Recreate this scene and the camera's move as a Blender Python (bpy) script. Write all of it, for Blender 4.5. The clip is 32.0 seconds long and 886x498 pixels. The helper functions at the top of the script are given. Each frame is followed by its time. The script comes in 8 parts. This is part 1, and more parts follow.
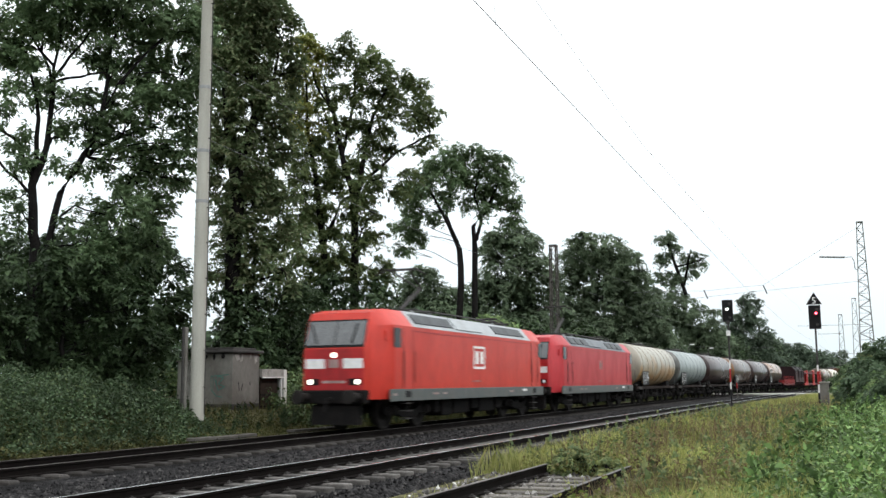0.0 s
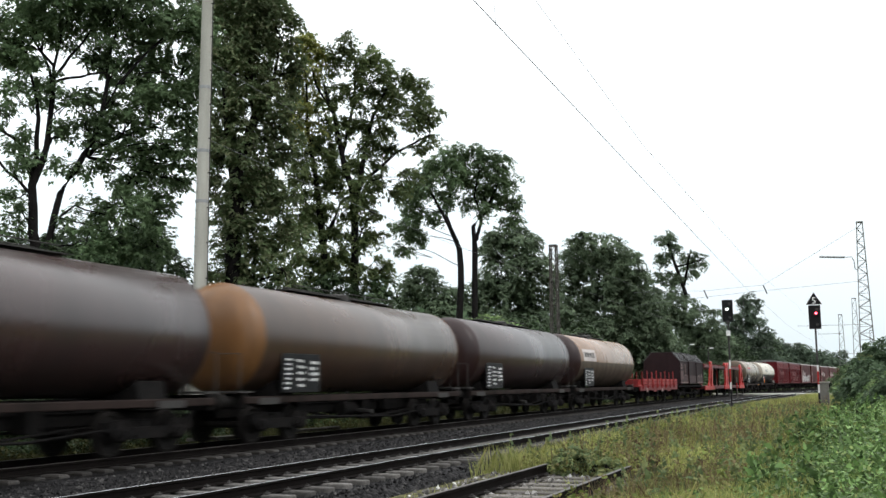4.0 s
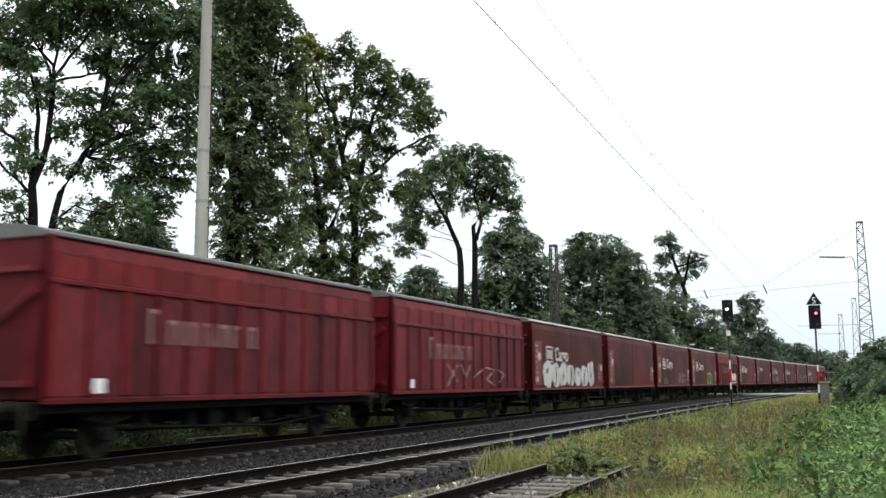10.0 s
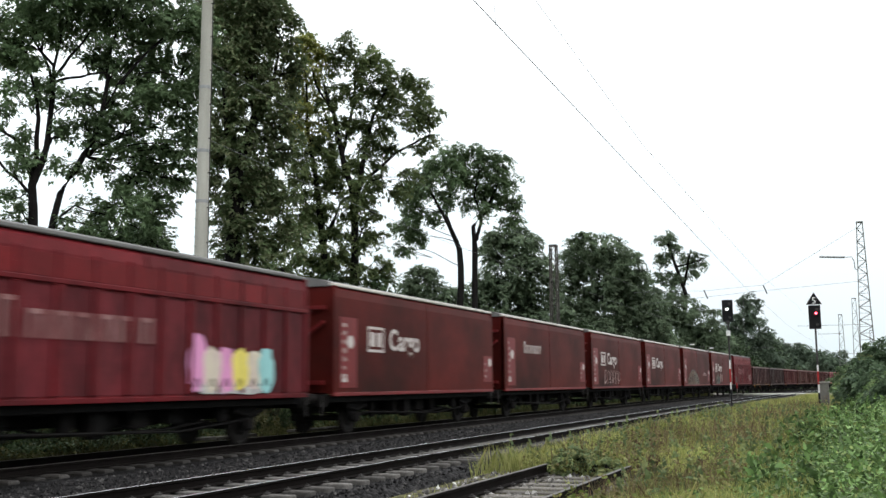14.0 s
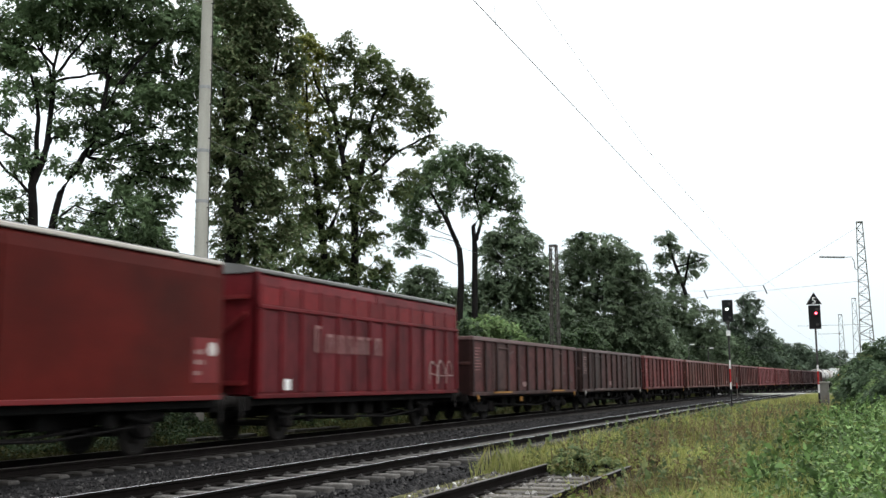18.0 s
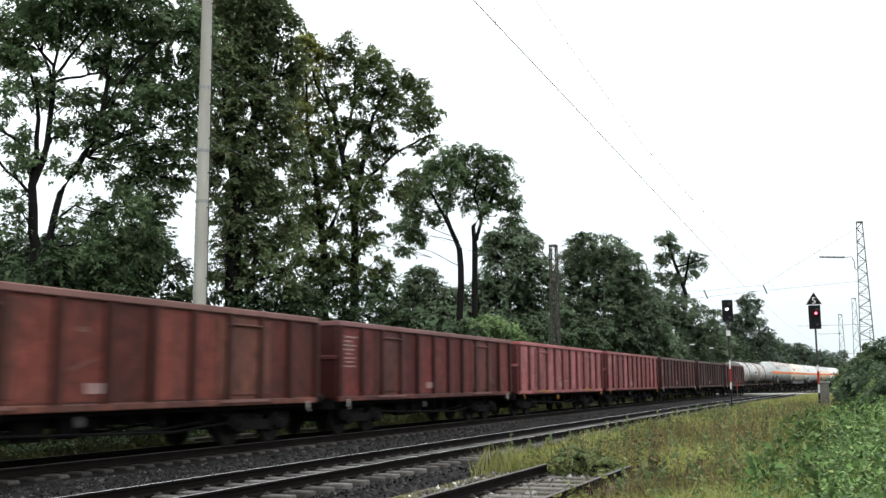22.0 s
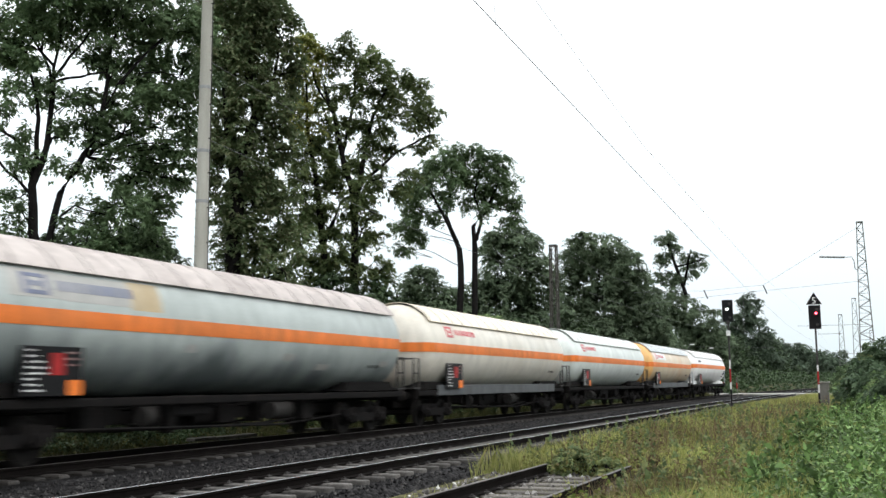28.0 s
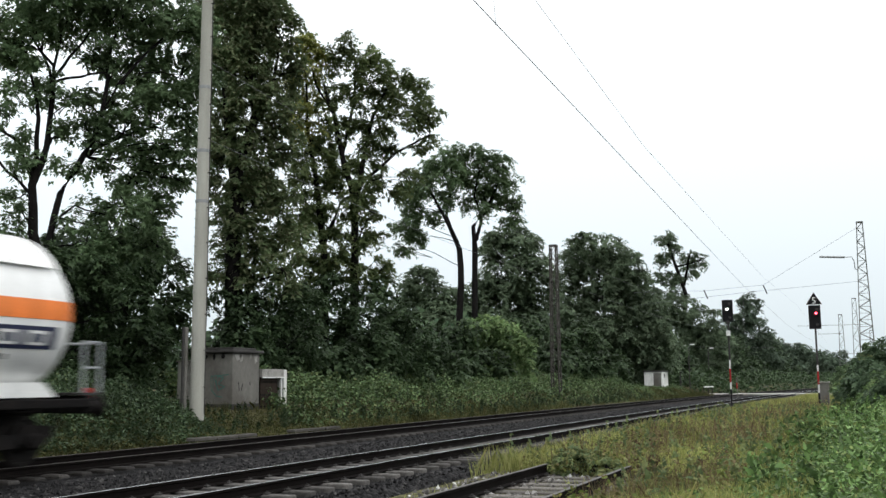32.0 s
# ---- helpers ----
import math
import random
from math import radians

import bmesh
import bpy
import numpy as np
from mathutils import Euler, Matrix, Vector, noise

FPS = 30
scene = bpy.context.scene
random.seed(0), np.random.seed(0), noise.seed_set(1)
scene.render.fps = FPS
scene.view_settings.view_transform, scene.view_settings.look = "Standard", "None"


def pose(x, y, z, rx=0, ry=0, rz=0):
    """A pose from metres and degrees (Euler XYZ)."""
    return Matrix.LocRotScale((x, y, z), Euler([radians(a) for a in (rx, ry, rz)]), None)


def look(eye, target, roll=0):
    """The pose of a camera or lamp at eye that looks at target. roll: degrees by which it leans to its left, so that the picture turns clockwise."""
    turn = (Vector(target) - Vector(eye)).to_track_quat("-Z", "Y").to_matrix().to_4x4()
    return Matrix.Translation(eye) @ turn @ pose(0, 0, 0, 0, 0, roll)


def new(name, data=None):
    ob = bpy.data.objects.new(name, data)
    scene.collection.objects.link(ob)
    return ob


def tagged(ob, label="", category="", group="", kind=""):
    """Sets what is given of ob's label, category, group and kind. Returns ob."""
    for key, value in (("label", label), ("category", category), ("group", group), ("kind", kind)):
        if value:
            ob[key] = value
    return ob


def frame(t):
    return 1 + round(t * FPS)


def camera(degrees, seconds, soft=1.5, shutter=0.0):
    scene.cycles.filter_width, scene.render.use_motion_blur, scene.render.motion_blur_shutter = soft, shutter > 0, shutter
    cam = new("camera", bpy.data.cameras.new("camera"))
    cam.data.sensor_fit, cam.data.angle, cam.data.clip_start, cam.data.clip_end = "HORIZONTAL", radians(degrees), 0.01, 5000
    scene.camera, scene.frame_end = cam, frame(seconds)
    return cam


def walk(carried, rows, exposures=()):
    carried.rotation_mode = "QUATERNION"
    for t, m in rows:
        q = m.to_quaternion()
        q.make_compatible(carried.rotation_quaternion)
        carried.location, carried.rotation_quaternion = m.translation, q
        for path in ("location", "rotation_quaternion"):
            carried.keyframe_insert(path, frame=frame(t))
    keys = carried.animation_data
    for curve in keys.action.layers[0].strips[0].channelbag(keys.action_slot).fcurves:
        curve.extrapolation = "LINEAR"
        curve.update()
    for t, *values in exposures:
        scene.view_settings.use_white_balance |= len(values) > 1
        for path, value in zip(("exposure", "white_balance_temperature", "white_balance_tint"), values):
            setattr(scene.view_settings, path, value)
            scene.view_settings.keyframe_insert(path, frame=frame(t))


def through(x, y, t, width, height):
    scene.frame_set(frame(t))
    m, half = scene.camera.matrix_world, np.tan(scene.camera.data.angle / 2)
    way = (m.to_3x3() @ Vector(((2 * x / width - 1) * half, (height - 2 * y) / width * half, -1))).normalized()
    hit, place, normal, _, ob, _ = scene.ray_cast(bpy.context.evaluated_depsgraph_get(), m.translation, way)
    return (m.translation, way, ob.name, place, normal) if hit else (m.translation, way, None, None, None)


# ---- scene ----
# x: across the tracks (camera at 0, line to the left), y: along the line, z = 0 at rail height
SPEED = 22.57          # train, metres per second towards the camera
FAR_X, NEAR_X, SIDING_X = -14.9, -9.08, -4.53

cam = camera(48.48, 32.0, soft=1.45, shutter=0.4)
EYE = (0.0, 0.0, 1.4386)
YAW, PITCH = radians(22.714), radians(7.804)
AIM = (EYE[0] - math.sin(YAW) * math.cos(PITCH), EYE[1] + math.cos(YAW) * math.cos(PITCH), EYE[2] + math.sin(PITCH))
VIEW = look(EYE, AIM, -0.443)
walk(cam, [(0.0, VIEW), (32.0, VIEW)], exposures=[(0.0, 0.15), (3.0, 0.08), (6.0, 0.08), (14.0, 0.1), (20.0, 0.15), (25.0, 0.17), (28.0, 0.1), (29.0, -0.12), (32.0, -0.12)])

# ---- world and light: bright overcast ----
world = bpy.data.worlds.new("overcast")
scene.world = world
world.use_nodes = True
wn = world.node_tree
wn.nodes.clear()
sky = wn.nodes.new("ShaderNodeTexSky")
sky.sky_type, sky.sun_disc = "NISHITA", False
sky.sun_elevation, sky.sun_rotation = radians(48), radians(105)
sky.air_density, sky.dust_density = 1.0, 4.0
sat = wn.nodes.new("ShaderNodeHueSaturation")
sat.inputs["Saturation"].default_value = 0.35
sat.inputs["Value"].default_value = 0.10
cloud = wn.nodes.new("ShaderNodeMix")
cloud.data_type = "RGBA"
cloud.inputs[0].default_value = 0.86
bg = wn.nodes.new("ShaderNodeBackground")
bg.inputs["Strength"].default_value = 1.0
# overcast sky: about three times as bright overhead as at the horizon
dome = wn.nodes.new("ShaderNodeTexCoord")
axis = wn.nodes.new("ShaderNodeSeparateXYZ")
rise = wn.nodes.new("ShaderNodeValToRGB")
rise.color_ramp.elements[0].color, rise.color_ramp.elements[0].position = (0.34, 0.382, 0.398, 1), 0.0
rise.color_ramp.elements[1].color, rise.color_ramp.elements[1].position = (1.0, 1.0, 1.0, 1), 1.0
lift = wn.nodes.new("ShaderNodeMix")
lift.data_type, lift.blend_type = "RGBA", "MULTIPLY"
lift.inputs[0].default_value = 1.0
lift.inputs[7].default_value = (2.55, 2.58, 2.62, 1)
wn.links.new(dome.outputs["Generated"], axis.inputs[0])
wn.links.new(axis.outputs["Z"], rise.inputs[0])
wn.links.new(rise.outputs[0], lift.inputs[6])
wn.links.new(lift.outputs[2], cloud.inputs[7])
wout = wn.nodes.new("ShaderNodeOutputWorld")
wn.links.new(sky.outputs[0], sat.inputs["Color"])
wn.links.new(sat.outputs[0], cloud.inputs[6])
wn.links.new(cloud.outputs[2], bg.inputs["Color"])
wn.links.new(bg.outputs[0], wout.inputs["Surface"])

sun = new("sun", bpy.data.lights.new("sun", "SUN"))
sun.data.energy, sun.data.angle, sun.data.color = 0.7, radians(30), (1.0, 0.97, 0.93)
sun.matrix_world = look((0, 0, 0), (-math.sin(radians(105)) * math.cos(radians(48)), -math.cos(radians(105)) * math.cos(radians(48)), -math.sin(radians(48))))


# ---- materials ----
def surface(name, color, rough=0.6, metal=0.0, vary=0.25, dirt=None, dirt_amount=0.35, scale=1.5, grain=40.0, bump=0.15, bump_dist=0.01, streak=1.0, per_object=0.0, spec=0.3, tide=None, blotch=0.12, ior=1.5):
    """Painted or bare surface: large stains, fine grain, bump. streak > 1 draws the stains out downwards."""
    m = bpy.data.materials.new(name)
    m.use_nodes = True
    nt = m.node_tree
    b = nt.nodes["Principled BSDF"]
    co = nt.nodes.new("ShaderNodeTexCoord")
    mp = nt.nodes.new("ShaderNodeMapping")
    mp.inputs["Scale"].default_value = (1, 1, 1 / streak)
    nt.links.new(co.outputs["Object"], mp.inputs[0])
    big = nt.nodes.new("ShaderNodeTexNoise")
    big.inputs["Scale"].default_value, big.inputs["Detail"].default_value = scale, 5
    nt.links.new(mp.outputs[0], big.inputs["Vector"])
    fine = nt.nodes.new("ShaderNodeTexNoise")
    fine.inputs["Scale"].default_value, fine.inputs["Detail"].default_value = grain, 3
    nt.links.new(co.outputs["Object"], fine.inputs["Vector"])
    ramp = nt.nodes.new("ShaderNodeMapRange")
    ramp.inputs[1].default_value, ramp.inputs[2].default_value = 0.42, 0.72
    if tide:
        # a tide line of stains, with shade painted in on most tanks, below the height tide[0], fading over tide[1]
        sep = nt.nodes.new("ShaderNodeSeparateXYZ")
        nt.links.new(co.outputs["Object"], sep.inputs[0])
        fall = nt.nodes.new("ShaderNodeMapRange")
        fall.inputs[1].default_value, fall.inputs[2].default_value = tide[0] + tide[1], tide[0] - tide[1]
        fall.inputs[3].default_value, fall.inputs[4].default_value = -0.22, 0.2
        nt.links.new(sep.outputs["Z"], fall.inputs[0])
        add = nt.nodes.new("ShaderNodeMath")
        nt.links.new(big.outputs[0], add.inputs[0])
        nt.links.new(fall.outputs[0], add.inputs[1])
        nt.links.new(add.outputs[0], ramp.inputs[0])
    else:
        nt.links.new(big.outputs[0], ramp.inputs[0])
    amt = nt.nodes.new("ShaderNodeMath")
    amt.operation = "MULTIPLY"
    amt.inputs[1].default_value = dirt_amount
    nt.links.new(ramp.outputs[0], amt.inputs[0])
    mix = nt.nodes.new("ShaderNodeMix")
    mix.data_type = "RGBA"
    d = dirt or tuple(c * 0.45 for c in color)
    mix.inputs[6].default_value, mix.inputs[7].default_value = (*color, 1), (*d, 1)
    nt.links.new(amt.outputs[0], mix.inputs[0])
    val = nt.nodes.new("ShaderNodeMapRange")
    val.inputs[1].default_value, val.inputs[2].default_value = 0.3, 0.7
    val.inputs[3].default_value, val.inputs[4].default_value = 1 - vary, 1 + vary
    nt.links.new(fine.outputs[0], val.inputs[0])
    mid = nt.nodes.new("ShaderNodeTexNoise")
    mid.inputs["Scale"].default_value, mid.inputs["Detail"].default_value = scale * 4.5, 6
    nt.links.new(mp.outputs[0], mid.inputs["Vector"])
    mv = nt.nodes.new("ShaderNodeMapRange")
    mv.inputs[1].default_value, mv.inputs[2].default_value = 0.3, 0.7
    mv.inputs[3].default_value, mv.inputs[4].default_value = 1 - blotch, 1 + blotch
    nt.links.new(mid.outputs[0], mv.inputs[0])
    both = nt.nodes.new("ShaderNodeMath")
    both.operation = "MULTIPLY"
    nt.links.new(val.outputs[0], both.inputs[0])
    nt.links.new(mv.outputs[0], both.inputs[1])
    val = both
    hsv = nt.nodes.new("ShaderNodeHueSaturation")
    nt.links.new(mix.outputs[2], hsv.inputs["Color"])
    if per_object:
        info = nt.nodes.new("ShaderNodeObjectInfo")
        pr = nt.nodes.new("ShaderNodeMapRange")
        pr.inputs[3].default_value, pr.inputs[4].default_value = 1 - per_object, 1 + per_object
        nt.links.new(info.outputs["Random"], pr.inputs[0])
        mul = nt.nodes.new("ShaderNodeMath")
        mul.operation = "MULTIPLY"
        nt.links.new(val.outputs[0], mul.inputs[0])
        nt.links.new(pr.outputs[0], mul.inputs[1])
        nt.links.new(mul.outputs[0], hsv.inputs["Value"])
    else:
        nt.links.new(val.outputs[0], hsv.inputs["Value"])
    nt.links.new(hsv.outputs[0], b.inputs["Base Color"])
    rr = nt.nodes.new("ShaderNodeMapRange")
    rr.inputs[3].default_value, rr.inputs[4].default_value = max(0.03, rough - 0.12), min(1, rough + 0.15)
    nt.links.new(big.outputs[0], rr.inputs[0])
    nt.links.new(rr.outputs[0], b.inputs["Roughness"])
    b.inputs["IOR"].default_value = ior
    b.inputs["Metallic"].default_value = metal
    b.inputs["Specular IOR Level"].default_value = spec
    if bump:
        bp = nt.nodes.new("ShaderNodeBump")
        bp.inputs["Strength"].default_value, bp.inputs["Distance"].default_value = bump, bump_dist
        nt.links.new(fine.outputs[0], bp.inputs["Height"])
        nt.links.new(bp.outputs[0], b.inputs["Normal"])
    return m


def leafy(name, colors, rough=0.65, through=0.4):
    """Leaves: one tint per leaf, some light let through."""
    m = bpy.data.materials.new(name)
    m.use_nodes = True
    nt = m.node_tree
    b = nt.nodes["Principled BSDF"]
    geo = nt.nodes.new("ShaderNodeNewGeometry")
    ramp = nt.nodes.new("ShaderNodeValToRGB")
    el = ramp.color_ramp.elements
    el[0].color, el[1].color = (*colors[0], 1), (*colors[-1], 1)
    for i, c in enumerate(colors[1:-1]):
        el.new((i + 1) / (len(colors) - 1)).color = (*c, 1)
    nt.links.new(geo.outputs["Random Per Island"], ramp.inputs[0])
    co = nt.nodes.new("ShaderNodeTexCoord")
    nz = nt.nodes.new("ShaderNodeTexNoise")
    nz.inputs["Scale"].default_value, nz.inputs["Detail"].default_value = 0.45, 3
    nt.links.new(co.outputs["Object"], nz.inputs["Vector"])
    mr = nt.nodes.new("ShaderNodeMapRange")
    mr.inputs[1].default_value, mr.inputs[2].default_value = 0.3, 0.7
    mr.inputs[3].default_value, mr.inputs[4].default_value = 0.6, 1.5
    nt.links.new(nz.outputs[0], mr.inputs[0])
    hs = nt.nodes.new("ShaderNodeHueSaturation")
    nt.links.new(ramp.outputs[0], hs.inputs["Color"])
    nt.links.new(mr.outputs[0], hs.inputs["Value"])
    nt.links.new(hs.outputs[0], b.inputs["Base Color"])
    b.inputs["Roughness"].default_value = rough
    b.inputs["Specular IOR Level"].default_value = 0.12
    tr = nt.nodes.new("ShaderNodeBsdfTranslucent")
    nt.links.new(hs.outputs[0], tr.inputs["Color"])
    mx = nt.nodes.new("ShaderNodeMixShader")
    mx.inputs[0].default_value = through
    nt.links.new(b.outputs[0], mx.inputs[1])
    nt.links.new(tr.outputs[0], mx.inputs[2])
    nt.links.new(mx.outputs[0], nt.nodes["Material Output"].inputs["Surface"])
    return m


def glow(name, color, strength):
    m = bpy.data.materials.new(name)
    m.use_nodes = True
    b = m.node_tree.nodes["Principled BSDF"]
    b.inputs["Base Color"].default_value = (*color, 1)
    b.inputs["Emission Color"].default_value = (*color, 1)
    b.inputs["Emission Strength"].default_value = strength
    return m


def stones(name, dark, light, size, rough=0.85):
    """Ballast or soil with cells of stone size."""
    m = bpy.data.materials.new(name)
    m.use_nodes = True
    nt = m.node_tree
    b = nt.nodes["Principled BSDF"]
    co = nt.nodes.new("ShaderNodeTexCoord")
    vo = nt.nodes.new("ShaderNodeTexVoronoi")
    vo.inputs["Scale"].default_value = 1 / size
    nt.links.new(co.outputs["Object"], vo.inputs["Vector"])
    nz = nt.nodes.new("ShaderNodeTexNoise")
    nz.inputs["Scale"].default_value, nz.inputs["Detail"].default_value = 0.8, 4
    nt.links.new(co.outputs["Object"], nz.inputs["Vector"])
    sep = nt.nodes.new("ShaderNodeSeparateColor")
    nt.links.new(vo.outputs["Color"], sep.inputs[0])
    mix = nt.nodes.new("ShaderNodeMix")
    mix.data_type = "RGBA"
    mix.inputs[6].default_value, mix.inputs[7].default_value = (*dark, 1), (*light, 1)
    pw = nt.nodes.new("ShaderNodeMath")
    pw.operation = "POWER"
    pw.inputs[1].default_value = 2.0
    nt.links.new(sep.outputs[0], pw.inputs[0])
    nt.links.new(pw.outputs[0], mix.inputs[0])
    hs = nt.nodes.new("ShaderNodeHueSaturation")
    mr = nt.nodes.new("ShaderNodeMapRange")
    mr.inputs[1].default_value, mr.inputs[2].default_value = 0.3, 0.7
    mr.inputs[3].default_value, mr.inputs[4].default_value = 0.7, 1.3
    nt.links.new(nz.outputs[0], mr.inputs[0])
    nt.links.new(mr.outputs[0], hs.inputs["Value"])
    nt.links.new(mix.outputs[2], hs.inputs["Color"])
    nt.links.new(hs.outputs[0], b.inputs["Base Color"])
    bp = nt.nodes.new("ShaderNodeBump")
    bp.inputs["Strength"].default_value, bp.inputs["Distance"].default_value, bp.invert = 1.0, size * 0.6, True
    nt.links.new(vo.outputs["Distance"], bp.inputs["Height"])
    nt.links.new(bp.outputs[0], b.inputs["Normal"])
    b.inputs["Roughness"].default_value = rough
    b.inputs["Specular IOR Level"].default_value = 0.1
    return m


def tinted(name, colors, rough=0.8):
    """Joined small pieces: one tint per piece."""
    m = bpy.data.materials.new(name)
    m.use_nodes = True
    nt = m.node_tree
    geo = nt.nodes.new("ShaderNodeNewGeometry")
    ramp = nt.nodes.new("ShaderNodeValToRGB")
    el = ramp.color_ramp.elements
    el[0].color, el[1].color = (*colors[0], 1), (*colors[-1], 1)
    for i, c in enumerate(colors[1:-1]):
        el.new((i + 1) / (len(colors) - 1)).color = (*c, 1)
    nt.links.new(geo.outputs["Random Per Island"], ramp.inputs[0])
    nt.links.new(ramp.outputs[0], nt.nodes["Principled BSDF"].inputs["Base Color"])
    nt.nodes["Principled BSDF"].inputs["Roughness"].default_value = rough
    nt.nodes["Principled BSDF"].inputs["Specular IOR Level"].default_value = 0.1
    return m


RAIL_TOP = surface("rail_running_face", (0.6, 0.6, 0.61), 0.22, 0.9, 0.1, grain=8)
DULL_TOP = surface("dull_rail_face", (0.1, 0.09, 0.085), 0.5, 0.6, 0.15, grain=8)
RAIL = surface("rusty_rail", (0.0075, 0.006, 0.0055), 0.8, 0.1, 0.3, grain=30, spec=0.05)
SLEEPER = surface("weathered_sleeper", (0.12, 0.114, 0.108), 0.9, 0, 0.35, dirt=(0.035, 0.031, 0.027), dirt_amount=0.6, scale=3, per_object=0.35, spec=0.1)
DARK_SLEEPER = surface("sooty_sleeper", (0.05, 0.047, 0.045), 0.9, 0, 0.35, dirt=(0.03, 0.026, 0.022), dirt_amount=0.6, scale=3, per_object=0.35, spec=0.1)
WOOD_SLEEPER = surface("grey_timber", (0.14, 0.13, 0.118), 0.9, 0, 0.35, dirt=(0.08, 0.07, 0.06), scale=3, per_object=0.3, spec=0.1)
BALLAST = stones("ballast", (0.0045, 0.0044, 0.0048), (0.038, 0.0362, 0.0365), 0.055)
BALLAST_STONE = tinted("ballast_stone", [(0.0074, 0.0071, 0.0077), (0.0156, 0.0152, 0.0156), (0.0271, 0.0262, 0.0271), (0.0820, 0.0787, 0.0763)], 0.8)
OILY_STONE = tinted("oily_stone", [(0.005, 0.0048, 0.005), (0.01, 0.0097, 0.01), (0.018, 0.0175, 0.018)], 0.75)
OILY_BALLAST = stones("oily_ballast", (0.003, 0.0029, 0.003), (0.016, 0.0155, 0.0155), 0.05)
TROUGH = surface("weathered_trough", (0.085, 0.08, 0.072), 0.9, 0, 0.2, dirt=(0.04, 0.036, 0.03), dirt_amount=0.7, scale=3, per_object=0.2, spec=0.1)
PALE_STONE = tinted("pale_stone", [(0.03, 0.028, 0.026), (0.06, 0.056, 0.052), (0.1, 0.095, 0.09), (0.14, 0.13, 0.12), (0.2, 0.19, 0.18), (0.55, 0.55, 0.53)], 0.8)
SOIL = stones("soil", (0.05, 0.045, 0.022), (0.1, 0.1, 0.045), 0.12)
CONCRETE = surface("concrete", (0.36, 0.35, 0.32), 0.85, 0, 0.12, dirt=(0.16, 0.15, 0.13), dirt_amount=0.5, scale=1.2, streak=3)
POLE_CONCRETE = surface("pole_concrete", (0.36, 0.355, 0.315), 0.8, 0, 0.08, dirt=(0.26, 0.25, 0.21), dirt_amount=0.5, scale=1.0, streak=6)
OLD_CONCRETE = surface("grimy_concrete", (0.15, 0.143, 0.13), 0.9, 0, 0.15, dirt=(0.075, 0.068, 0.057), dirt_amount=0.8, scale=1.6, streak=1.5)
WHITE_BOX = surface("white_panel", (0.68, 0.68, 0.66), 0.6, 0, 0.06, dirt=(0.4, 0.38, 0.34), scale=2, streak=3)
STEEL = surface("galvanised_steel", (0.3, 0.31, 0.31), 0.5, 0.6, 0.15)
DARK_STEEL = surface("dark_steel", (0.055, 0.052, 0.05), 0.6, 0.3, 0.25, spec=0.1)
MAST_STEEL = surface("mast_steel", (0.16, 0.165, 0.15), 0.6, 0.3, 0.2)
WIRE = surface("wire", (0.16, 0.165, 0.17), 0.6, 0.3, 0.1, bump=0)
BLACK = surface("black_paint", (0.012, 0.012, 0.013), 0.5, 0, 0.2, spec=0.1)
SIGN_WHITE = surface("white_paint", (0.75, 0.75, 0.74), 0.5, 0, 0.08, dirt=(0.4, 0.38, 0.35))
SIGN_RED = surface("red_paint", (0.36, 0.016, 0.016), 0.5, 0, 0.1)
BARK = surface("bark", (0.0105, 0.0095, 0.009), 0.95, 0, 0.4, grain=12, bump=0.6, bump_dist=0.03, spec=0.1)
LEAF = leafy("leaf", [(0.0712, 0.1139, 0.0552), (0.1104, 0.1664, 0.0819), (0.1486, 0.2092, 0.1077), (0.0917, 0.1415, 0.0694)])
LEAF_DARK = leafy("dark_leaf", [(0.057, 0.094, 0.055), (0.091, 0.139, 0.075), (0.124, 0.178, 0.102)])
LEAF_YELLOW = leafy("turning_leaf", [(0.097, 0.142, 0.062), (0.165, 0.209, 0.091), (0.252, 0.253, 0.109), (0.108, 0.152, 0.075), (0.136, 0.177, 0.088)])
LEAF_GOLD = leafy("golden_leaf", [(0.15, 0.185, 0.05), (0.21, 0.235, 0.065), (0.25, 0.24, 0.08), (0.12, 0.16, 0.05)])
LEAF_MAPLE = leafy("maple_leaf", [(0.0672, 0.0990, 0.0427), (0.1008, 0.1375, 0.0570), (0.1400, 0.1650, 0.0684), (0.0840, 0.1188, 0.0513)])
LEAF_BROWN = leafy("dusty_leaf", [(0.0777, 0.1164, 0.0552), (0.1270, 0.1720, 0.0800), (0.1607, 0.1720, 0.0966), (0.0893, 0.1360, 0.0626)])
LEAF_BRIGHT = leafy("fresh_leaf", [(0.1312, 0.2100, 0.0810), (0.1875, 0.2850, 0.1215), (0.2438, 0.3150, 0.1417), (0.1125, 0.1650, 0.0810)])
LEAF_FAR = leafy("wood_leaf", [(0.088, 0.125, 0.077), (0.11, 0.15, 0.09), (0.135, 0.175, 0.108), (0.098, 0.137, 0.083)])
# the haze of distance is mixed into this greyer leaf colour
LEAF_HAZE = leafy("hazed_far_leaf", [(0.07, 0.1, 0.07), (0.09, 0.125, 0.085), (0.11, 0.145, 0.1)])
BRAMBLE = leafy("bramble_leaf", [(0.0347, 0.0609, 0.0214), (0.0716, 0.1238, 0.0427), (0.1328, 0.2256, 0.0712), (0.1848, 0.2990, 0.1010), (0.0520, 0.0860, 0.0309), (0.1040, 0.1731, 0.0594), (0.2195, 0.2623, 0.0891)], 0.45, 0.22)
